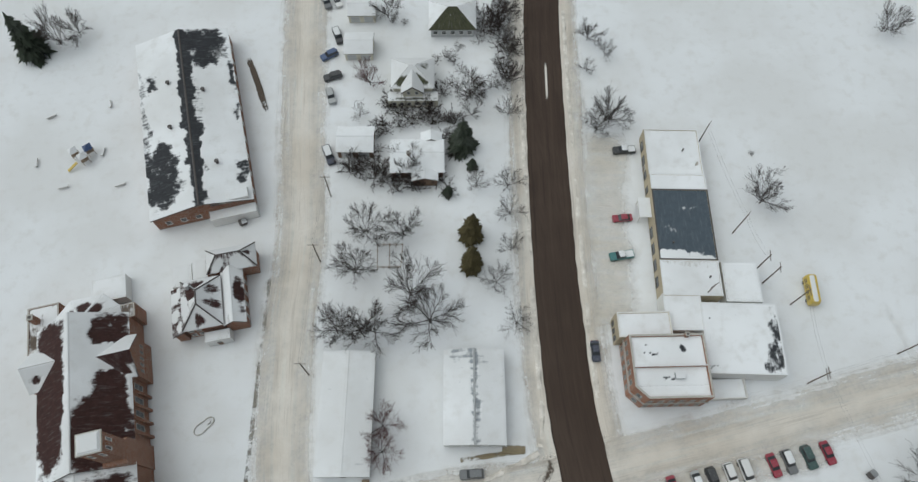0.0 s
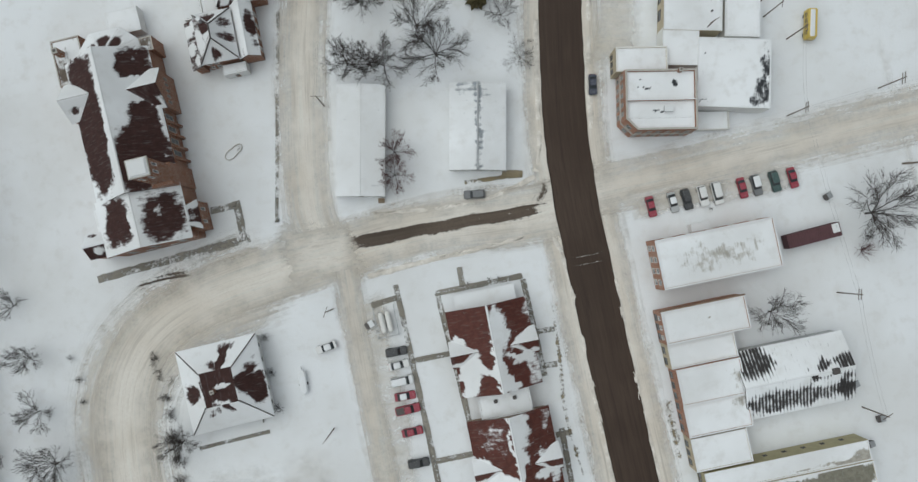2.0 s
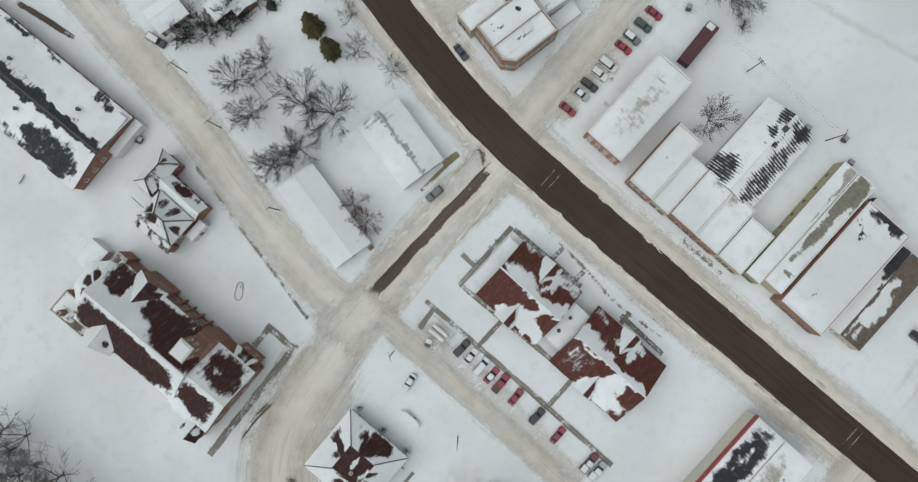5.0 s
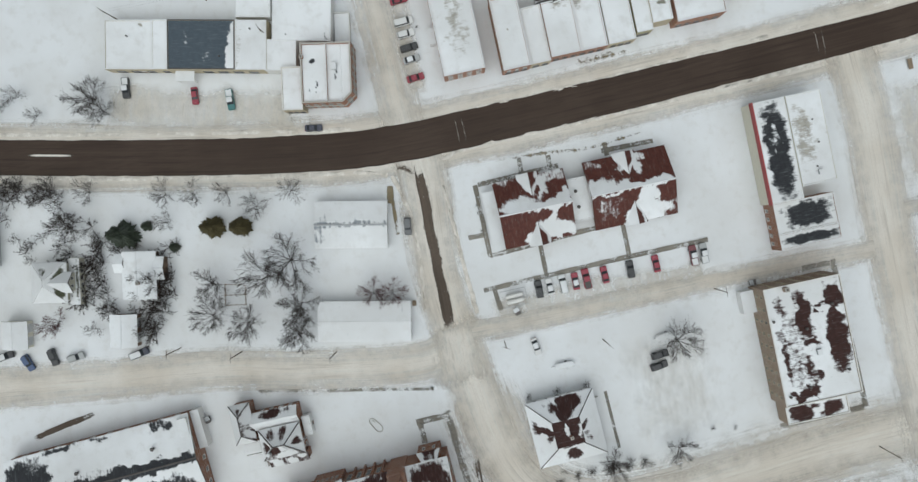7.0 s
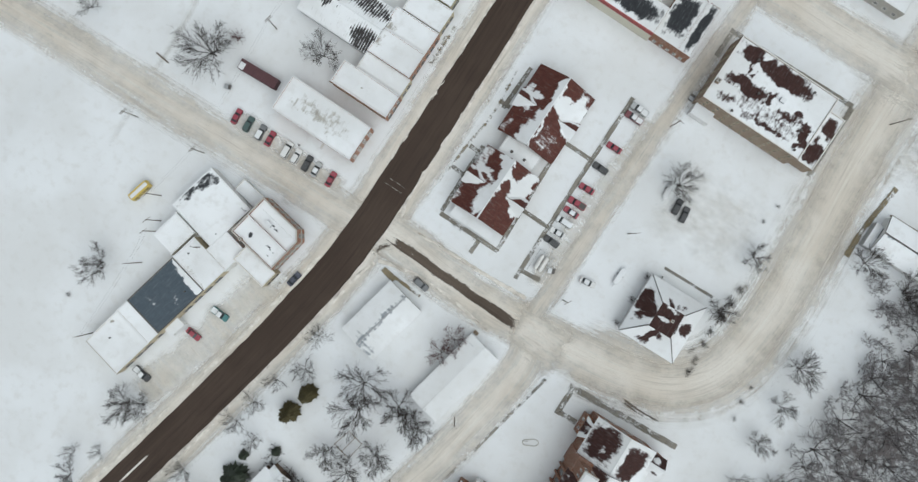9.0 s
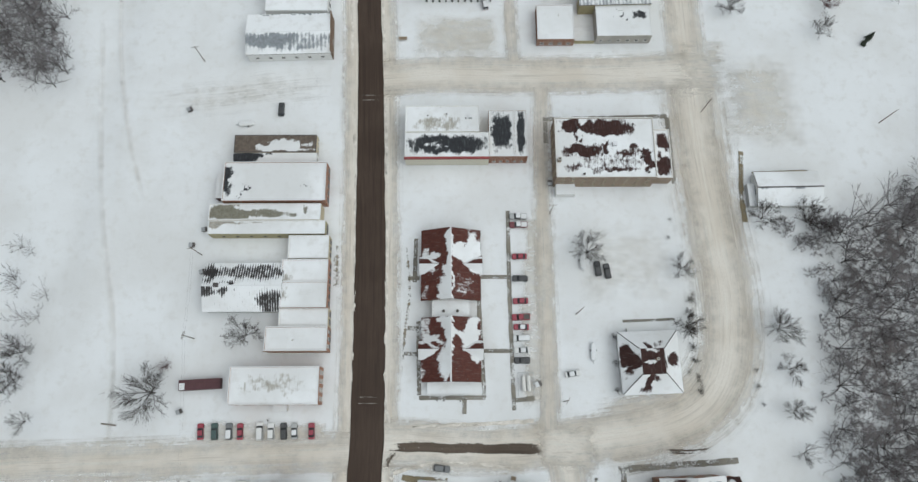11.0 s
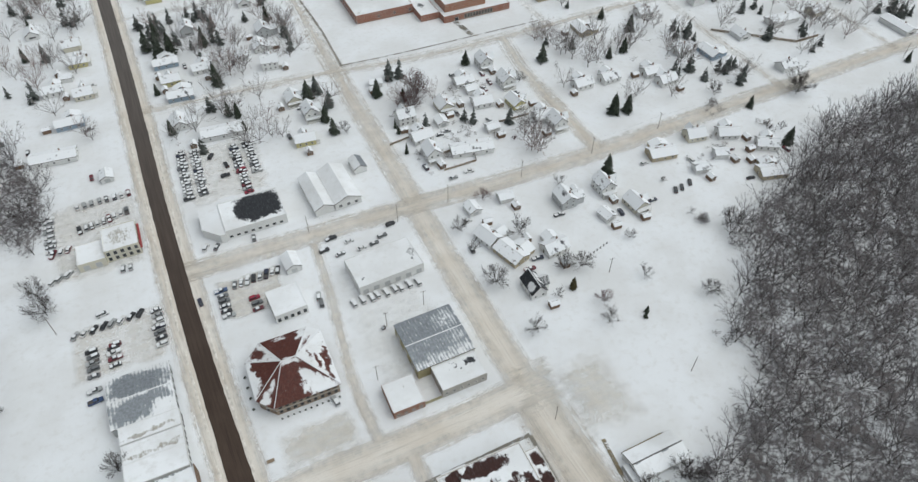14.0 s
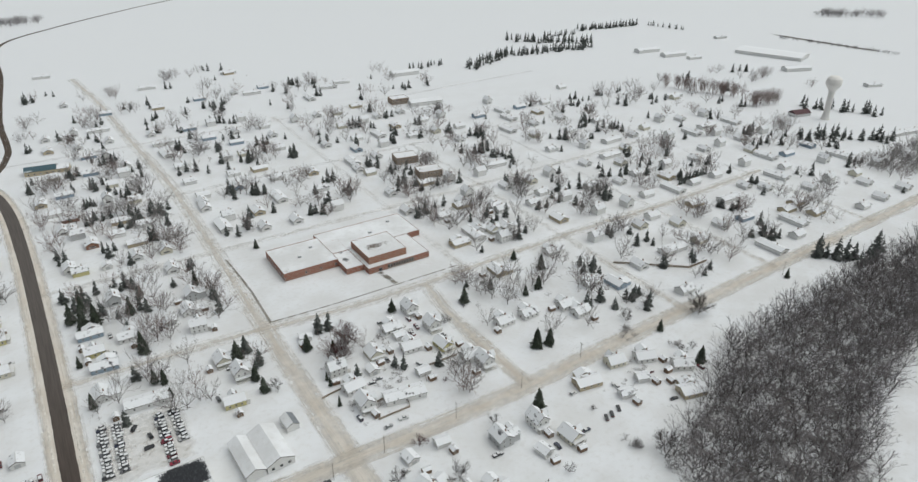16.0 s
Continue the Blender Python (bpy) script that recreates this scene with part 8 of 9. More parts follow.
NORTH = [(115, 200, 6), (115, 185, 5), (139, 186, 9), (116, 164, 8), (147, 159, 6), (155, 157, 7), (119, 135, 6), (137, 147, 4), (149, 126, 5), (177, 141, 5), (197, 121, 6), (173, 208, 5), (184, 163, 4), (222, 158, 4), (232, 150, 9), (340, 221, 11), (90, 293, 6), (152, 129, 4), (-41, 143, 6), (-61, 226, 9), (-64, 238, 8), (-68, 289, 8)]
for i, (x, y, w) in enumerate(NORTH):
    bare_tree(x, y, w * 1.5, (i + 1) % 7)
for x, y, w in ((134, 214, 5), (153, 136, 6), (139, 309, 10), (128, 302, 8), (36.5, -27.5, 5.5), (37.4, -22.5, 5), (134, 305, 8), (26, -112, 3.5)):
    bare_tree(x, y, max(8.6, w * 1.3), int(x) % 3, 4, M_RUSTTWIG, "reddish-brown bare tree standing in snow")
for x, y, w in ((7, -89, 8), (13, -77, 3), (6, -83, 3), (109, -139, 10), (199, 205, 8), (304, 220, 5), (300, 186, 7), (164, 122, 2.2), (80, 330, 8), (117, 317, 7), (129, 307, 5), (84, 294, 6.3), (83, 306, 6.3), (177, 326, 6), (221, 310, 7.5), (290, 318, 7.4), (282, 339, 5), (272, 298, 6.4), (260, 296, 4.8), (245, 315, 4.8), (231, 247, 8.2), (239, 245, 7.2), (131, 457, 4.8)):
    conifer(x, y, w, None, slim=1.5 if y < -60 else 1.7)
for x, y, w in ((424, 217, 4), (36, 333, 5.2), (40.5, 330, 5.2), (41, 316, 3.7), (5, 329, 5.2), (3, 370, 4.1), (4, 421, 8), (10, 412, 8.6), (17, 410, 8.6), (11, 431, 7), (37, 413, 7), (46, 433, 4.2), (36, 366, 8), (80, 428, 6), (-61, 475, 5), (-65, 439, 5), (166, 124, 2.4)):
    conifer(x, y, w, None)
for x, y, w in ((10, -65, 6.5), (11.5, -58, 6), (145, 148, 4)):
    conifer(x, y, w, M_CEDARGREEN, "bronze-green cedar standing in snow", 1.9)
for x, y, r, k in ((73, 7, 1.3, "bare"), (73, 15, 1.5, "bare"), (73, 23, 1.5, "bare"), (25, -99, 2.5, "bare"), (21, -98, 2.5, "bare"), (18, -98, 2.5, "bare"), (13, -97, 2, "bare"), (9, -97, 2, "bare"), (28, -97, 2, "bare"), (25, -83, 2, "bare"), (20, -81, 2.5, "bare"), (10, -87, 2, "bare"), 
                   (10, -108, 1.3, "bare"), (14, -130, 1.3, "bare"), (17, -131, 1.3, "bare"), (-61, -73, 1, "bare"), (201, 173, 1.8, "bare"), (170, 249, 2.2, "rust")):
    SHRUBS.append((x, y, r, k))
for x, y, r, k in ((222, 189, 2.2, "bare"), (68, 242, 1, "evergreen"), (93, 60, 0.8, "bare"), (92, 54, 0.9, "bare"), (-61.2, 14.8, 2.6, "rust"), (-63, 12, 1.8, "bare"), (-30, -1, 0.6, "bare"), (-81, 164, 2.2, "rust"), (-78, 185, 1.6, "bare"), (115, 8, 1.2, "bare"), (116, 3, 1.0, "bare"), (115, 13, 1.0, "bare")):
    SHRUBS.append((x, y, r, k))
for q in SHRUBS:
    put_shrub(*q)


def inside(x, y, poly):
    hit = False
    for (x0, y0), (x1, y1) in zip(poly, poly[1:] + poly[:1]):
        if (y0 > y) != (y1 > y) and x < (x1 - x0) * (y - y0) / (y1 - y0) + x0:
            hit = not hit
    return hit


def sketch_tree(seed, keep, spread=1.0, thick=0.055, sprays=2, tips=0):
    """A light bare tree for woods and far gardens."""
    r = random.Random(seed)
    vs, fs, fine = [], [], []
    for p, q, r0, r1, level in limbs(r, 8.0, spread, 6, 3, 1, sprays, tips):
        if level >= 3 and r.random() > keep:
            continue
        d = (q - p).normalized()
        a = d.orthogonal().normalized()
        b = d.cross(a)
        i0 = len(vs)
        n = 3 if level < 2 else 2
        turn = r.uniform(0, 3)
        for c, rr in ((p, max(r0, thick)), (q, max(r1, thick * 0.8))):
            for i in range(n):
                t = 2 * math.pi * i / n + turn
                vs.append(tuple(c + rr * (math.cos(t) * a + math.sin(t) * b)))
        fs += [(i0 + i, i0 + (i + 1) % n, i0 + n + (i + 1) % n, i0 + n + i) for i in range(n if n > 2 else 1)]
        fine += [int(level > 1)] * (n if n > 2 else 1)
    return np.array(vs), np.array(fs), fine


def joined(name, label, category, protos, spots, mat, bark=None):
    """Many plants as one object. spots: (x, y, wide, tall, turn, proto)."""
    V, F, base, fine = [], [], 0, []
    for x, y, w, h, a, k in spots:
        v, f = protos[k][:2]
        if bark:
            fine += protos[k][2]
        c, s = math.cos(a) * w, math.sin(a) * w
        V.append(np.stack([v[:, 0] * c - v[:, 1] * s + x, v[:, 0] * s + v[:, 1] * c + y, v[:, 2] * h - 0.1], -1))
        F += (f + base).tolist() if isinstance(f, np.ndarray) else [tuple(i + base for i in g) for g in f]
        base += len(v)
    if not V:
        return
    me = bpy.data.meshes.new(name)
    me.from_pydata(np.concatenate(V).tolist(), [], F)
    if bark:
        me.materials.append(bark)
    me.materials.append(mat)
    if bark:
        me.polygons.foreach_set("material_index", fine)
    tagged(new(name, me), label, category, kind="stuff")


def woodland(label, poly, count, seed, size=(6.5, 11), mat=None, spread=1.0, brush=False):
    r = random.Random(seed)
    protos = [sketch_tree(seed * 10 + k, 0.75, 0.75, 0.036) for k in range(5)]
    xs, ys = [p[0] for p in poly], [p[1] for p in poly]
    spots = []
    for _ in range(count * 12):
        if len(spots) >= count:
            break
        x, y = r.uniform(min(xs), max(xs)), r.uniform(min(ys), max(ys))
        if inside(x, y, poly) and (not brush or all(abs(q[0] - x) + abs(q[1] - y) > 5.0 for q in spots)):
            h = r.uniform(*size) / 8
            spots.append((x, y, h * spread, h, r.uniform(0, 6.28), r.randrange(5)))
    joined("woodland", label, "woods", protos, spots, mat or M_WOODS, M_WOODBARK if brush else None)
    if brush:
        woodland_floor(poly, seed)


def woodland_floor(poly, seed, cell=2.2):
    """Low tangled brush and litter under the trees, with snow in the gaps."""
    xs, ys = [p[0] for p in poly], [p[1] for p in poly]
    nx, ny = round((max(xs) - min(xs)) / cell), round((max(ys) - min(ys)) / cell)
    keys, verts, worn, faces = {}, [], [], []

    def corner(i, j):
        if (i, j) not in keys:
            x, y = min(xs) + i * cell, min(ys) + j * cell
            far = 9.0
            for (x0, y0), (x1, y1) in zip(poly, poly[1:] + poly[:1]):
                t = max(0, min(1, ((x - x0) * (x1 - x0) + (y - y0) * (y1 - y0)) / ((x1 - x0) ** 2 + (y1 - y0) ** 2)))
                far = min(far, math.hypot(x0 + t * (x1 - x0) - x, y0 + t * (y1 - y0) - y))
            keys[(i, j)] = len(verts)
            lump = noise.fractal((x * 0.12, y * 0.12, seed), 0.8, 2.0, 3)
            edge = min(1.0, far / 7.0)
            verts.append((x, y, 0.07 + edge * max(0.0, 0.5 + lump * 0.7)))
            worn.append(max(0.0, edge * (0.6 + lump * 0.45)) if far > 0.5 else 0.0)
        return keys[(i, j)]

    for i in range(nx):
        for j in range(ny):
            if inside(min(xs) + (i + 0.5) * cell, min(ys) + (j + 0.5) * cell, poly):
                faces.append((corner(i, j), corner(i + 1, j), corner(i + 1, j + 1), corner(i, j + 1)))
    me = bpy.data.meshes.new("brush")
    me.from_pydata(verts, [], faces)
    me.materials.append(M_BRUSH)
    me.polygons.foreach_set("use_smooth", [True] * len(faces))
    me.attributes.new("worn", "FLOAT", "POINT").data.foreach_set("value", worn)
    tagged(new("brush", me), "dark tangled brush and litter on snowy woodland floor", "undergrowth", kind="stuff")


woodland("dense bare grey-brown woodland beside the town", [(133, -60), (134, -20), (137, 0), (140, 35), (146, 60), (172, 72), (185, 80), (190, 104), (212, 121), (231, 131), (227, 146), (243, 155), (275, 163), (319, 186), (378, 193), (440, 196), (540, 196), (540, 150), (420, 128), (335, 106), (300, 84), (250, 50), (215, 20), (190, -25), (165, -60)], 900, 3, (8, 14), brush=True)
woodland("bare grey woodland by the frozen shore", [(-150, 100), (-128, 108), (-106, 106), (-101, 124), (-112, 140), (-135, 160), (-170, 150)], 75, 5, (8, 12), brush=True)
woodland("bare grey woodland by the frozen shore", [(-110, 300), (-82, 280), (-66, 256), (-56, 278), (-57, 315), (-72, 345), (-105, 365)], 70, 6, (8, 12), brush=True)
woodland("thin bare thicket along the shore", [(-110, 5), (-98, 0), (-97, 40), (-112, 60)], 12, 8, (4, 7))
woodland("bare woodland at the far edge of town", [(540, 196), (640, 214), (760, 224), (900, 236), (900, 190), (700, 170), (540, 150)], 260, 9, (8, 13), brush=True)
woodland("dry weeds poking through the shore snow", [(-130, 150), (-84, 165), (-80, 240), (-95, 300), (-130, 300)], 80, 17, (0.9, 1.8), M_RUSTTWIG, 1.0)


def thicket(label, spots, seed, mat=None, each=5, spread=1.8):
    """Loose bushes growing together along a garden edge. spots: (x, y, height)."""
    r = random.Random(seed)
    protos = [sketch_tree(seed * 10 + k, 0.7, 1.1, 0.11) for k in range(3)]
    where = []
    for x, y, h in spots:
        for _ in range(each):
            k = h * r.uniform(0.6, 1.1) / 8
            where.append((x + r.gauss(0, spread), y + r.gauss(0, spread), k * 1.15, k, r.uniform(0, 6.28), r.randrange(3)))
    joined("thicket", label, "bushes", protos, where, mat or M_TWIG)


thicket("dense bare bushes round a garden house", [(7, -97, 3.2), (11, -99, 3.2), (15, -101, 3.5), (19, -102, 3), (23, -103, 3), (17, -84, 3), (21, -82, 3.4), (25, -83, 3.5), (28, -85, 3.5), (33, -88, 3.2), (31, -91, 3), (26, -98, 2.5), (9, -93, 2.6), (14, -80, 2.4)], 71)
thicket("dense bare bushes beside the main road", [(-13, -130, 4), (-9, -126, 4), (-5, -123, 3.5), (-10, -116, 3.5), (-8, -107, 3), (1, -105, 2.4), (10, -108, 2.2), (6, -114, 2.2)], 72, None, 6)
thicket("thin dark scrub along an old fence line", [(97.5, 34, 1.6), (97, 30, 1.6), (96.8, 25, 1.8), (96.7, 20, 1.4), (96.7, 15, 1.2), (97, 11, 1.0), (98, 7, 1.0)], 73, None, 5, 0.8)
thicket("bare brush along the edge of the wood", [(137 + 0.4 * k, -20 + 9 * k, 3.0) for k in range(9)] + [(131, 57, 3), (137, 57, 4), (143, 58, 4), (172, 70, 3), (188, 100, 3), (228, 140, 3), (222, 158, 3)], 74, M_WOODS, 7, 2.6)


def garden_edging(x, y, a):
    t = thing("garden_edging", "low figure-eight stone edging half buried in snow", "garden edging", x, y, a)
    s = Shape()
    ring = []
    for i in range(28):
        b = 2 * math.pi * i / 28
        r = 1.75 + 0.55 * math.cos(2 * b) + 0.2 * math.cos(b)
        ring.append((r * math.cos(b), r * 0.72 * math.sin(b), 0.05))
    for p, q in zip(ring, ring[1:] + ring[:1]):
        s.tube(p, q, 0.11, 0.11, 5)
    part("edging", s, M_CONCRETE, t)
    s = Shape()
    s.box(-1.3, -0.6, -0.3, 0.3, 0, 0.35, 0, 1)
    part("stone", s, [M_CONCRETE, M_SNOW], t)


garden_edging(71.7, -35, 32)

for x, y, w in ((138.5, 314, 13), (130, 297, 11), (197.6, 296, 9), (192, 301, 8)):
    bare_tree(x, y, w, int(x) % 7, 4, M_RUSTTWIG if x < 140 else None, "reddish-brown bare tree standing in snow" if x < 140 else "bare leafless tree standing in snow")
for x, y, w in ((294, 239, 10), (337, 219, 12), (332, 191, 8), (297, 197.6, 7), (306, 197, 6)):
    bare_tree(x, y, w, int(x) % 7)
for x, y, w in ((113.5, 262, 2.6), (115.4, 279, 2.4), (115.7, 284.5, 2.4)):
    conifer(x, y, w, None, "narrow clipped dark evergreen beside a house", 2.8)
for x, y, c in ((223.3, 180.3, "black"), (227.3, 180.7, "black"), (233.2, 182.1, "black")):
    car(x, y, 60, "sedan", c, 0, "cars in a back yard")
thicket("bare bushes among the yards by the wood", [(280, 226, 3), (286, 230, 2.5), (300, 204, 3), (292, 160, 3), (262, 200, 2), (268, 196, 2), (250, 190, 1.6), (241, 194, 1.5)], 75, M_HAZETWIG, 5, 3)
thicket("bare bushes between the back yards", [(122, 292, 2.5), (118, 258, 2), (140, 262, 2.2), (150, 270, 2.5), (132, 276, 2.5), (158, 300, 2.5), (176, 300, 2.5), (150, 262, 1.8), (128, 250, 2)], 76, M_HAZETWIG, 5, 2.5)

# ---- houses ----
HOUSES = {}
PLACED = []
KINDS = {
    "white": (8, 11, 2.9, 5.4, M_WHITE, H_DARK, "white clapboard house with a snowy gable roof"),
    "tall": (7.6, 9.6, 5.2, 8.4, M_WHITE, H_DARK, "tall white two-storey house with snowy roof"),
    "ranch": (9, 14, 2.7, 4.6, M_TAN, H_BROWN, "long tan ranch house with a snowy roof"),
    "cream": (8.2, 10, 3.0, 6.0, M_CREAM, H_BROWN, "cream house with a steep snowy roof"),
    "yellow": (7.4, 10.4, 3.1, 5.8, M_YELLOW, H_GREEN, "pale yellow house with a snowy roof"),
    "blue": (8, 14, 2.8, 4.8, M_BLUE, H_DARK, "grey-blue house with a snowy roof"),
    "grey": (8, 10, 4.6, 7.4, M_GREYWALL, H_DARK, "grey house with a patchy snowy roof"),
    "garage": (6, 7, 2.5, 3.9, M_WHITE, H_DARK, "small white garage with snowy roof"),
    "long": (9, 22, 3.0, 4.6, M_WHITE, H_DARK, "long low white building under snow"),
    "brick": (9, 13, 2.9, 4.9, M_BRICK, H_BROWN, "low brick house with a snowy roof"),
    "warehouse": (44, 100, 4.6, 7.0, M_WHITE, R_TIN, "very large pale metal warehouse beyond the town"),
    "barn": (14, 40, 4.4, 7.0, M_WHITE, R_TIN, "large pale metal barn at the edge of town"),
    "block": (16, 22, 6.6, 0, M_TANBRICK, R_GREY, "two-storey tan brick block with flat snowy roof"),
}


def house(x, y, rot=0.0, sort="white"):
    PLACED.append((x, y, max(KINDS[sort][0], KINDS[sort][1]) * 0.6))
    far = y > 430 or x > 330
    if (sort, far) in HOUSES:
        return copy_thing(HOUSES[sort, far], pose(x, y, 0, 0, 0, rot))
    w, d, he, hr, wall, roof, label = KINDS[sort]
    t = thing("garage" if sort == "garage" else "barn" if sort == "barn" else "warehouse" if sort == "warehouse" else "apartment_block" if sort == "block" else "house", label, "garage" if sort == "garage" else "building" if sort in ("barn", "block", "long", "warehouse") else "house", x, y, rot, group="houses of the town")
    a, b = w / 2, d / 2
    if sort == "block":
        flat_block(t, -a, a, -b, b, he, wall, roof, 0.5, M_SNOW)
        for z in (1.0, 4.0):
            side_windows(t, -a, a, -b, b, z, "s", 6, 1.6, 1.5)
            side_windows(t, -a, a, -b, b, z, "e", 7, 1.6, 1.5)
            side_windows(t, -a, a, -b, b, z, "w", 7, 1.6, 1.5)
    else:
        gable_block(t, -a, a, -b, b, he, hr, wall, roof, "y", 0.45, step=4.0, cap=not far)
        rows = (0.9,) if he < 4 else (0.9, 3.4)
        for z in rows:
            if sort not in ("garage", "barn", "warehouse") and not far:
                side_windows(t, -a, a, -b + 0.5, b - 0.5, z, "w", 3, 1.0, 1.2)
                side_windows(t, -a, a, -b + 0.5, b - 0.5, z, "e", 3, 1.0, 1.2)
                side_windows(t, -a + 0.5, a - 0.5, -b, b, z, "s", 2, 1.0, 1.2)
        if sort in ("garage", "barn", "warehouse"):
            side_windows(t, -a, a, -b, b, 0.05, "s", 1 if sort == "garage" else 3, 2.8, 2.2 if sort == "garage" else 3.6, M_TRIM, "garage_door")
        else:
            if not far:
                door(t, a * 0.1, b, 90, 0.95, 2.05)
            else:
                window(t, 0, -b, 0.9, -90, w * 0.5, 1.2)
            chimney(t, a * 0.35, -b * 0.3, he, hr + 0.8, 0.6)
        if sort in ("tall", "cream", "yellow") and not far:
            s = Shape()
            s.box(-a, a, -b - 2.0, -b - 0.05, 0, 0.5)
            s.box(-a, a, -b - 2.1, -b - 0.05, 2.5, 2.7, 0, 1)
            p = part("porch", s, [M_TRIM, M_SNOW], t)
            for px in (-a + 0.2, 0, a - 0.2):
                c = Shape()
                c.tube((px, -b - 1.9, 0.5), (px, -b - 1.9, 2.5), 0.08, 0.08, 6)
                part("porch_post", c, M_TRIM, p)
        if sort in ("tall", "cream", "yellow", "brick") and not far:
            g = part("cross_gable", Shape(), wall, t)
            gable_block(g, a - 1.2, a + 2.2, -b * 0.35, b * 0.45, he - 0.1, he + (hr - he) * 0.75, wall, roof, "x", 0.35, step=4.0)
        if sort in ("white", "ranch", "grey", "blue") and not far:
            w2 = part("wing", Shape(), wall, t)
            gable_block(w2, a - 0.3, a + 4.6, -b + 1.0, b - 3.5, he - 0.4, he + 1.4, wall, roof, "x", 0.35, step=4.0)
    HOUSES[sort, far] = t
    return t


def houses(spots, sorts, rots=(0, 90), seed=1):
    r = random.Random(seed)
    for x, y in spots:
        house(x + 0.0, y + 0.0, r.choice(rots) + r.uniform(-3, 3), r.choice(sorts))


# the garden block south of the crossing
def south_houses():
    t = thing("brown_garage", "brown board garage with a snowy roof", "garage", 32.0, -94.6, -12)
    gable_block(t, -4.2, 4.2, -3.4, 3.4, 2.7, 4.0, M_BROWNWALL, R_BROWN, "x", 0.3, (0.02, ()), (0, ()), 201)
    side_windows(t, -4, 4, -3.4, 3.4, 0.1, "n", 2, 2.6, 2.2, M_TRIM, "garage_door")
    t = thing("bungalow", "low brown bungalow under a thick snow roof", "house", 18.4, -87.0, -11)
    gable_block(t, -6.0, 6.0, -4.2, 4.2, 2.8, 4.4, M_BROWNWALL, R_BROWN, "x", 0.4, (0, ()), (0, ()), 202)
    gable_block(t, -5.5, -1.0, -6.4, -4.25, 2.6, 3.6, M_BROWNWALL, R_BROWN, "y", 0.3, (0, ()), (0, ()), 203)
    gable_block(t, -4.6, 1.0, 4.25, 6.4, 2.6, 3.6, M_BROWNWALL, R_BROWN, "y", 0.3, (0, ()), (0, ()), 204)
    side_windows(t, -6, 6, -4, 4.2, 1.0, "n", 4, 1.1, 1.2)
    chimney(t, 2.0, 0.5, 3.5, 5.4)
    t = thing("cream_house", "cream house with olive shingles showing under snow", "house", 15.2, -110.3, -11)
    hip_block(t, -4.8, 4.8, -3.8, 4.4, 4.2, 7.4, M_CREAM, R_GREEN, 0.6, 0.0, {"n": (0.1, ((0.25, 0.35, 0.2, 0.3, 0.7), (0.75, 0.4, 0.2, 0.3, 0.7))), "w": (0.0, ((0.7, 0.5, 0.2, 0.3, 0.5),)), "e": (0.1, ()), "s": (0, ())}, 205)
    gable_block(t, -2.4, 2.4, 1.5, 6.2, 4.6, 6.6, M_CREAM, R_GREEN, "y", 0.4, (0.1, ()), (0.1, ()), 206)
    flat_block(t, -6.2, 6.2, 4.6, 7.4, 2.6, M_CREAM, R_GREEN, 0.05, M_SNOW, 0.15, ((0.5, 0.9, 0.5, 0.12, 0.7),))
    side_windows(t, -5.5, 5.5, 0, 7.4, 0.9, "n", 6, 1.0, 1.1)
    side_windows(t, -2, 2, 0, 6.2, 3.6, "n", 2, 0.8, 1.1)
    t = thing("green_roof_house", "grey house with a bare olive-green roof", "house", 1.6, -127.5, -11)
    hip_block(t, -5.6, 5.6, -4.4, 4.4, 3.0, 6.2, M_GREYWALL, R_GREEN, 0.6, 0.0, {"n": (0.95, ()), "e": (0.1, ()), "w": (0.1, ()), "s": (0.2, ())}, 207)
    side_windows(t, -5.6, 5.6, -4, 4.4, 0.9, "n", 5, 1.2, 1.2)
    for x, y, w, d in ((27.0, -123.4, 3.5, 3.2), (24.4, -135.5, 3.5, 3.0)):
        t = thing("garage", "small cream garage with a thick snow roof", "garage", x, y, -11)
        gable_block(t, -w, w, -d, d, 2.6, 3.8, M_CREAM, R_BROWN, "x", 0.3, (0, ()), (0, ()), x)
        side_windows(t, -w, w, -d, d, 0.1, "n", 2, 2.4, 2.1, M_TRIM, "garage_door")
    t = thing("dark_roof_house", "white house with a bare dark grey roof", "house", 129.0, 154.5, 0)
    gable_block(t, -3.6, 3.6, -5.2, 5.2, 3.6, 7.4, M_WHITE, R_BLACK, "y", 0.4, (0.85, ((0.3, 0.4, 0.2, 0.3, -0.8),)), (0.75, ((0.6, 0.4, 0.25, 0.4, -0.7),)), 208)
    gable_block(t, 2.8, 6.4, -2.2, 3.0, 3.2, 5.8, M_WHITE, R_BLACK, "x", 0.3, (0.6, ()), (0.2, ()), 209)
    side_windows(t, -3.6, 3.6, -5.2, 4.5, 0.9, "s", 2, 0.9, 1.3)
    side_windows(t, -3.6, 3.6, -5, 5, 0.9, "w", 3, 0.9, 1.3)
    PLACED.append((129, 154, 8))


south_houses()
TOWN = ("white", "tall", "ranch", "cream", "long", "white", "blue", "white", "white", "tall")
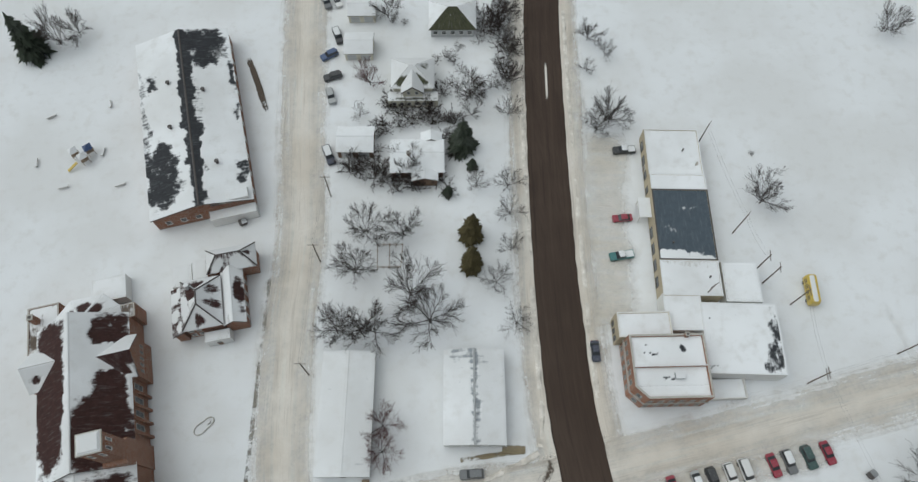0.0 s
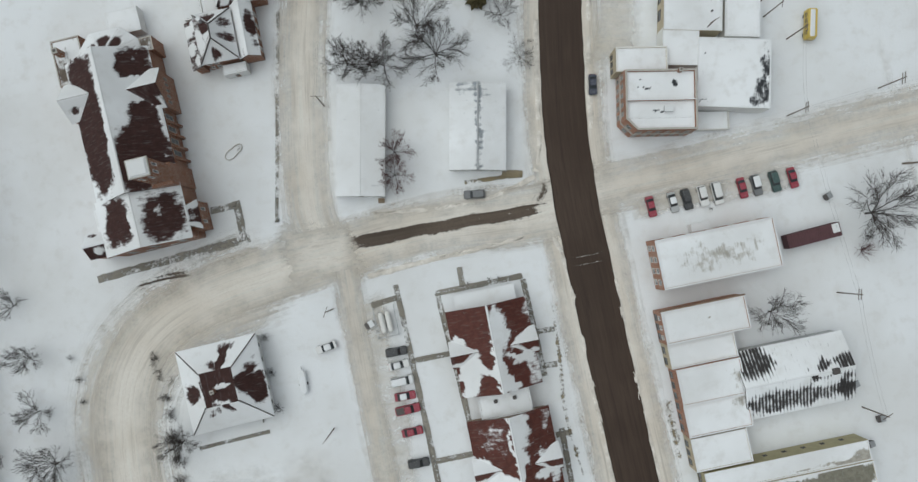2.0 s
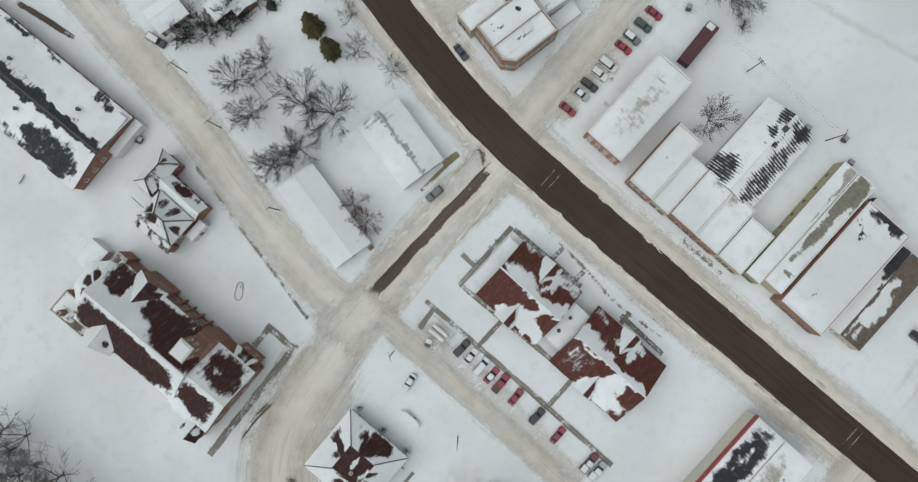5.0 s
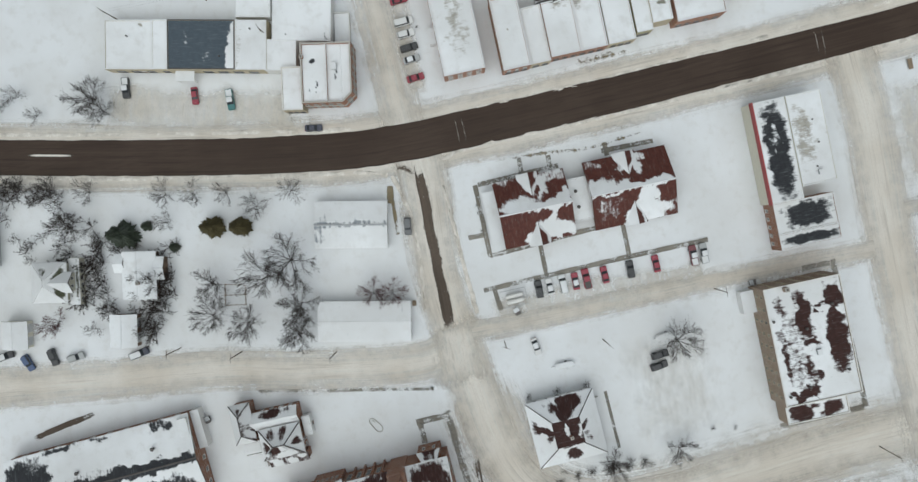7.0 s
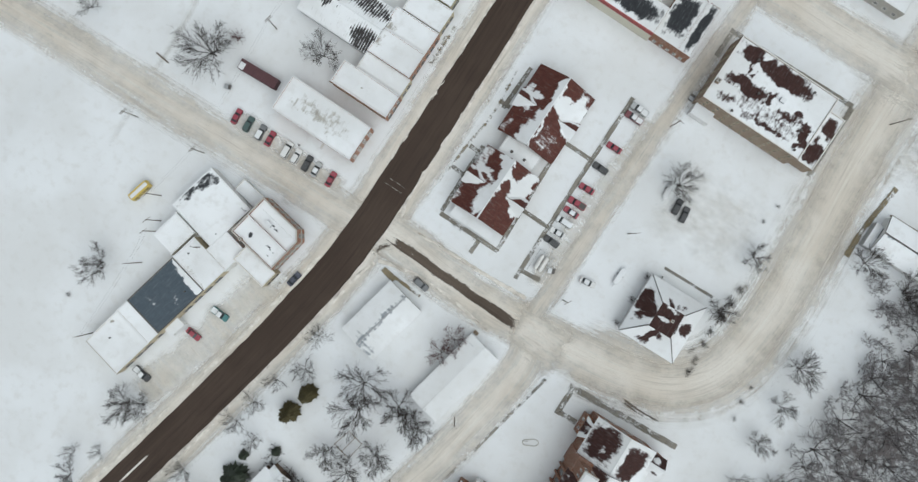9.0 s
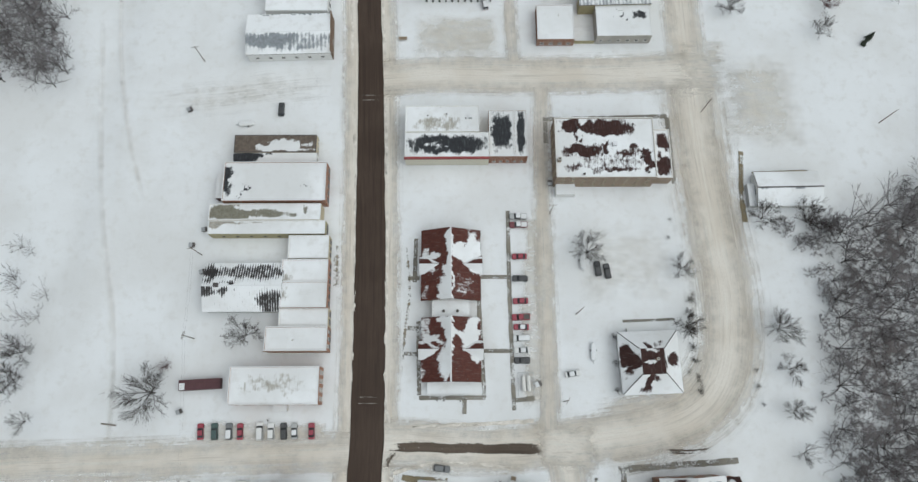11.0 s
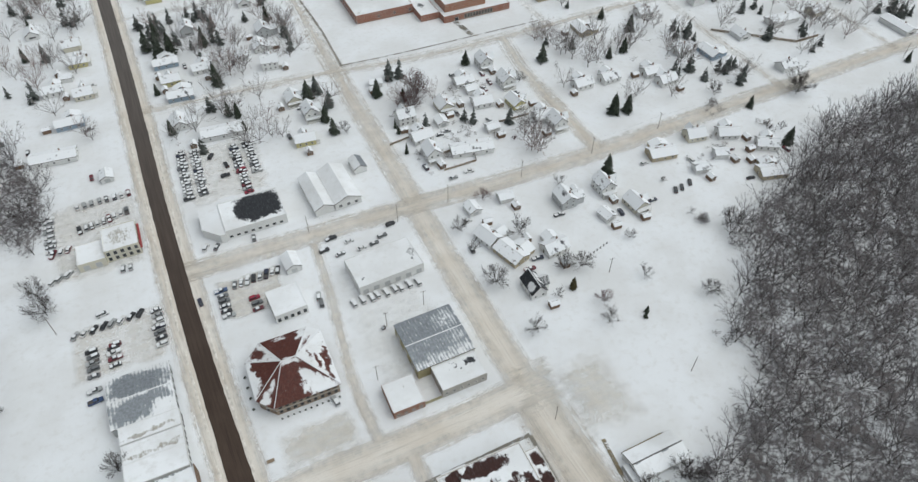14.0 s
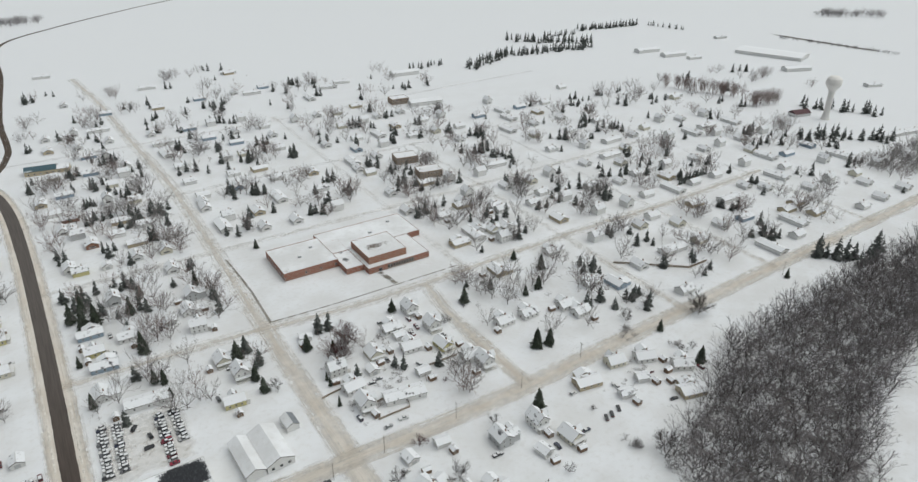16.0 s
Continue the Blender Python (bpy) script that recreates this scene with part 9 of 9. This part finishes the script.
# between the side street and the woods
for x, y, a, k in ((126, 209, 5, "garage"), (144, 210, 85, "garage"), (124.5, 189, 18, "white"), (129.5, 176, 18, "ranch"), (149, 171, 95, "white"), (169, 196, 0, "grey"), (191, 196, 0, "tall"), (199, 180, 5, "cream"), (182, 179, 10, "garage"), (233, 206, 80, "ranch"), (258, 211, 80, "cream"), (244, 188, 75, "garage"), (275, 205, 70, "white"), (261, 193, 70, "garage"), (288, 189, 60, "white"), (275, 171, 75, "ranch")):
    house(x, y, a, k)
# the block before the school
for x, y, a, k in ((120, 328, 80, "garage"), (186, 320, 0, "tall"), (167, 308, 90, "white"), (168, 299, 90, "garage"), (189, 297, 0, "tall"), (185, 277, 5, "yellow"), (168, 285, 85, "white"), (147, 291, 0, "cream"), (123, 288, 90, "tall"), (140, 278, 0, "garage"), (125, 270, 95, "white"), (124, 254, 0, "tall"), (145, 250, 80, "long"), (193, 259, 85, "white"), (196, 250, 0, "tall"), (163, 262, 90, "garage")):
    house(x, y, a, k)
# west of the main road
for x, y, a, k in ((-53, 519, 90, "white"), (-38, 532, 90, "yellow"), (-38, 444, 90, "cream"), (-36, 422, 90, "yellow"), (-43, 408, 80, "garage"), (-51, 396, 90, "white"), (-35, 386, 90, "cream"), (-44, 360, 90, "blue"), (-53, 332, 85, "long"), (-30, 306, 0, "garage"), (-35, 575, 90, "white"), (-60, 560, 0, "tall"), (-60, 470, 0, "white")):
    house(x, y, a, k)
# between the main road and the side street
for x, y, a, k in ((10, 496, 0, "white"), (16, 486, 90, "yellow"), (33, 486, 0, "garage"), (53, 490, 0, "white"), (73, 489, 0, "cream"), (47, 536, 90, "white"), (28, 529, 0, "brick"), (21, 549, 90, "grey"), (12, 565, 0, "white"), (19, 586, 90, "brick"), (30, 434, 0, "grey"), (12, 400, 90, "blue"), (12, 379, 90, "yellow"), (15, 362, 85, "blue"), (31, 385, 90, "white"), (56, 389, 0, "garage"), (68, 396, 0, "white"), (69, 372, 80, "tall"), (71, 457, 0, "white"), (10, 336, 0, "white"), (30, 318, 85, "long"), (72, 332, 0, "cream"), (77, 314, 0, "tall"), (68, 293, 85, "yellow"), (74, 412, 0, "grey")):
    house(x, y, a, k)
houses([(117, 549), (120, 506), (128, 519), (152, 519), (229, 277), (247, 276), (276, 260), (273, 271), (305, 283), (295, 385), (285, 392), (307, 384), (276, 427), (304, 443), (322, 419), (311, 332), (319, 274)], TOWN, seed=2)
houses([(1, 632), (9, 603), (18, 562), (70, 598), (68, 544), (53, 560), (104 + 14, 562), (72, 666), (65, 725), (196, 735), (166, 730), (165, 655), (183, 612), (143, 878), (85, 887), (195, 891), (281, 903), (240, 895), (264, 1006)], TOWN, seed=3)
houses([(284, 612), (313, 608), (314, 818), (361, 854), (348, 753), (262, 560), (267, 545), (262, 492), (256, 452), (299, 496), (321, 491), (377, 499), (323, 412), (317, 455), (300, 437), (366, 627), (279, 387), (262, 380), (462, 546), (450, 502), (373, 421), (492, 679), (476, 612), (518, 612), (613, 682)], TOWN, seed=4)
houses([(553, 548), (481, 436), (614, 511), (700, 566), (629, 445), (616, 391), (638, 365), (650, 334), (545, 322), (533, 335), (492, 388), (397, 328), (425, 315), (418, 335), (466, 333), (499, 324), (451, 295), (506, 268), (536, 268), (521, 284), (629, 281), (604, 344), (382, 401), (352, 373), (514, 463)], TOWN, seed=5)
for x, y, a, k in ((149, 984, 85, "long"), (34, 1128, 85, "long"), (47, 951, 0, "white"), (15, 719, 95, "long"), (311, 557, 80, "block"), (312, 513, 80, "block"), (426, 719, 80, "barn"), (475, 864, 85, "barn"), (401, 742, 85, "block"), (874, 780, 80, "barn"), (886, 736, 80, "barn"), (1020, 655, 18, "warehouse"), (960, 572, 70, "barn"), (1061, 787, 80, "long"), (897, 704, 80, "long"), (706, 573, 80, "long"), (965, 463, 70, "long"), (354, 855, 80, "long"), (380, 870, 80, "long"), (265, 1011, 80, "long"), (260, 883, 85, "long")):
    house(x, y, a, k)


def clear_of_streets(x, y, gap):
    for line, width in STREETS:
        for px, py in line:
            if abs(px - x) < gap + width / 2 and abs(py - y) < gap + width / 2:
                return False
    return True


def house_row(x0, x1, y, seed, gap=(24, 40)):
    """Houses facing a cross street, where none stands yet."""
    r = random.Random(seed)
    x = x0 + r.uniform(4, 10)
    while x < x1:
        if clear_of_streets(x, y, 6) and all(math.hypot(x - a, y - b) > c + 9 for a, b, c in PLACED):
            house(x, y + r.uniform(-3, 3), r.choice((0, 90)) + r.uniform(-3, 3), r.choice(TOWN))
        x += r.uniform(*gap)


for i, (x0, x1, ys) in enumerate(((112, 240, (486, 535, 578, 612, 660, 700, 738, 775)), (256, 330, (240, 330, 365, 480, 580, 640, 690, 740)), (346, 424, (245, 285, 330, 365, 410, 450, 485, 580, 615, 660, 700)), (442, 556, (250, 290, 330, 366, 405, 455, 490, 540, 580, 640)), (572, 700, (255, 300, 335, 370, 420, 465, 500)), (10, 96, (515, 575, 612, 645, 690, 735, 775, 820)))):
    for j, y in enumerate(ys):
        house_row(x0, x1, y, 50 + i * 20 + j)


def garden_shed(x, y, rot):
    PLACED.append((x, y, 3.0))
    if "garden_shed" in HOUSES:
        return copy_thing(HOUSES["garden_shed"], pose(x, y, 0, 0, 0, rot))
    t = thing("garden_shed", "small brown board shed with a snowy roof", "shed", x, y, rot, group="garden sheds")
    gable_block(t, -1.5, 1.5, -2.0, 2.0, 2.1, 2.9, M_BROWNWALL, H_BROWN, "y", 0.25, step=2.0, cap=False)
    door(t, 0, -2.0, -90, 0.9, 1.9, M_CEDAR)
    HOUSES["garden_shed"] = t
    return t


def yard_things(seed):
    """Sheds and parked cars beside the nearer houses, as they stand in the back yards."""
    r = random.Random(seed)
    near = [q for q in PLACED if 150 < q[1] < 430 and -70 < q[0] < 330]
    cars = 0
    for x, y, gap in near:
        for k in range(2):
            a = r.uniform(0, 6.28)
            px, py = x + (gap + 3.6) * math.cos(a), y + (gap + 3.6) * math.sin(a)
            if not clear_of_streets(px, py, 2.5) or any(math.hypot(px - u, py - v) < w + 2.4 for u, v, w in PLACED):
                continue
            if k == 0:
                garden_shed(px, py, r.choice((0, 90)) + r.uniform(-5, 5))
            elif cars < 34:
                cars += 1
                PLACED.append((px, py, 2.0))
                car(px, py, r.choice((0, 90)) + r.uniform(-8, 8), r.choice(("sedan", "suv", "pickup")), r.choice(("black", "grey", "silver", "white", "maroon", "navy")), r.choice((0, 1, 1, 2)), "cars in the yards")


yard_things(77)
FAR_BARE = [sketch_tree(700 + k, 0.8, 0.8, 0.036, 2) for k in range(4)]
FAR_FIR = [tuple(np.array(q) if i == 0 else q for i, q in enumerate(conifer_mesh(k, 9, 10, 2.1))) for k in range(4)]


def scatter(x0, x1, y0, y1, bare, spruce, bushes, seed, big=(8, 13)):
    """Garden trees of a far block, clear of houses and streets."""
    r = random.Random(seed)
    wild, firs = ([], []), []
    bare, spruce = round(bare * 1.75), round(spruce * 1.7)
    last = {}
    todo = ["b"] * bare + ["s"] * spruce + ["u"] * bushes
    for k in todo:
        for _ in range(30):
            x, y = r.uniform(x0, x1), r.uniform(y0, y1)
            if k in last and r.random() < 0.5:
                x, y = last[k][0] + r.gauss(0, 6), last[k][1] + r.gauss(0, 6)
            if clear_of_streets(x, y, 2.5) and all(math.hypot(x - a, y - b) > c + 1.5 for a, b, c in PLACED):
                break
        else:
            continue
        last[k] = (x, y)
        if k == "b":
            w = r.uniform(*big) / 8
            wild[r.random() < 0.28].append((x, y, w, w * r.uniform(0.95, 1.3), r.uniform(0, 6.28), r.randrange(4)))
        elif k == "s":
            w = r.uniform(4.2, 7.8)
            firs.append((x, y, w / 0.5, w * r.uniform(1.3, 1.9), r.uniform(0, 6.28), r.randrange(4)))
        else:
            w = r.uniform(1.6, 3.4) / 8
            wild[r.random() < 0.4].append((x, y, w, w, r.uniform(0, 6.28), r.randrange(4)))
    joined("garden_trees", "bare grey garden trees among the houses", "trees", FAR_BARE, wild[0], M_HAZETWIG)
    joined("garden_trees", "bare reddish garden trees among the houses", "trees", FAR_BARE, wild[1], M_HAZERUST)
    joined("garden_spruces", "dark garden spruces among the houses", "trees", FAR_FIR, firs, M_HAZENEEDLE)


scatter(4, 97, 300, 345, 10, 4, 6, 301)
scatter(0, 97, 362, 460, 30, 16, 10, 302)
scatter(-4, 97, 474, 585, 34, 22, 8, 303)
PLACED.append((12.5, 717, 21))
scatter(-8, 97, 598, 745, 30, 24, 8, 304)
scatter(112, 200, 240, 335, 8, 4, 8, 305)
scatter(112, 240, 475, 588, 22, 20, 6, 306)
scatter(112, 240, 600, 750, 22, 22, 6, 307)
scatter(215, 330, 236, 340, 26, 10, 10, 308)
scatter(252, 330, 356, 462, 22, 12, 6, 309)
scatter(252, 330, 475, 590, 18, 14, 6, 310)
scatter(340, 428, 238, 345, 16, 8, 6, 311)
scatter(340, 428, 356, 465, 22, 14, 5, 312)
scatter(340, 432, 476, 600, 20, 16, 5, 313)
scatter(440, 558, 240, 345, 22, 12, 6, 314)
scatter(440, 558, 358, 470, 24, 16, 4, 315)
scatter(440, 558, 480, 640, 22, 18, 4, 316)
scatter(566, 720, 250, 460, 26, 16, 6, 317)
scatter(566, 720, 470, 640, 22, 18, 4, 318)
scatter(250, 430, 605, 760, 26, 24, 4, 319)
scatter(-80, -26, 330, 600, 30, 16, 12, 320)
scatter(0, 240, 762, 900, 24, 26, 4, 321)
scatter(250, 480, 765, 900, 16, 18, 4, 322)
scatter(720, 900, 440, 640, 14, 10, 4, 323)
scatter(0, 300, 900, 1060, 12, 10, 2, 324)


def shelter_belt(x0, y0, x1, y1, n, seed, width=4.5, deep=8.0):
    r = random.Random(seed)
    spots = []
    for i in range(n):
        t = (i + r.uniform(-0.3, 0.3)) / n
        w = width * r.uniform(0.8, 1.3)
        spots.append((x0 + (x1 - x0) * t + r.uniform(-deep, deep) * 0.3, y0 + (y1 - y0) * t + r.uniform(-deep, deep), w / 0.5, w * 1.9, r.uniform(0, 6.28), r.randrange(4)))
    joined("windbreak", "dark spruces in a windbreak row", "trees", FAR_FIR, spots, M_HAZENEEDLE)


shelter_belt(497, 887, 559, 891, 14, 401)
shelter_belt(569, 842, 664, 884, 36, 402, 6.0, 14)
shelter_belt(664, 884, 828, 856, 60, 403, 6.0, 14)
shelter_belt(740, 972, 850, 890, 50, 416, 6.5, 22)
shelter_belt(905, 978, 1036, 962, 34, 417, 6.0, 6)
shelter_belt(816, 971, 880, 958, 14, 404)
shelter_belt(913, 987, 1033, 964, 20, 405)
shelter_belt(1052, 950, 1070, 867, 12, 406)
shelter_belt(690, 395, 770, 330, 26, 418, 6.5, 14)
shelter_belt(800, 455, 850, 380, 16, 419, 7.0, 10)
shelter_belt(489, 370, 532, 376, 14, 407, 4.0, 2.0)
shelter_belt(466, 226, 492, 206, 9, 408, 8.0, 3.0)
shelter_belt(478, 196, 528, 208, 7, 409, 7.0, 3.0)
woodland("distant grey wood on the snowy plain", [(-25, 1620), (70, 1630), (75, 1690), (-20, 1680)], 60, 410, (9, 13))
woodland("row of tall bare poplars", [(728, 612), (740, 612), (782, 520), (770, 518)], 60, 411, (13, 18), M_HAZERUST, 0.5)
woodland("row of tall bare poplars", [(748, 500), (790, 494), (790, 480), (750, 484)], 40, 412, (13, 18), M_HAZERUST, 0.5)
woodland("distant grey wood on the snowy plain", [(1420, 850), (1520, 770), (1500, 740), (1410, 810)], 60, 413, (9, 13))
woodland("bare woodland at the far edge of town", [(650, 312), (770, 312), (860, 330), (860, 290), (690, 262)], 170, 414, (7, 11), M_HAZETWIG)
woodland("dark brush along a far ditch", [(1140, 735), (1150, 738), (1190, 546), (1178, 545)], 90, 415, (3, 5))
for i in range(5):
    house(770 + i * 22, 342 - i * 4, 80, "long")
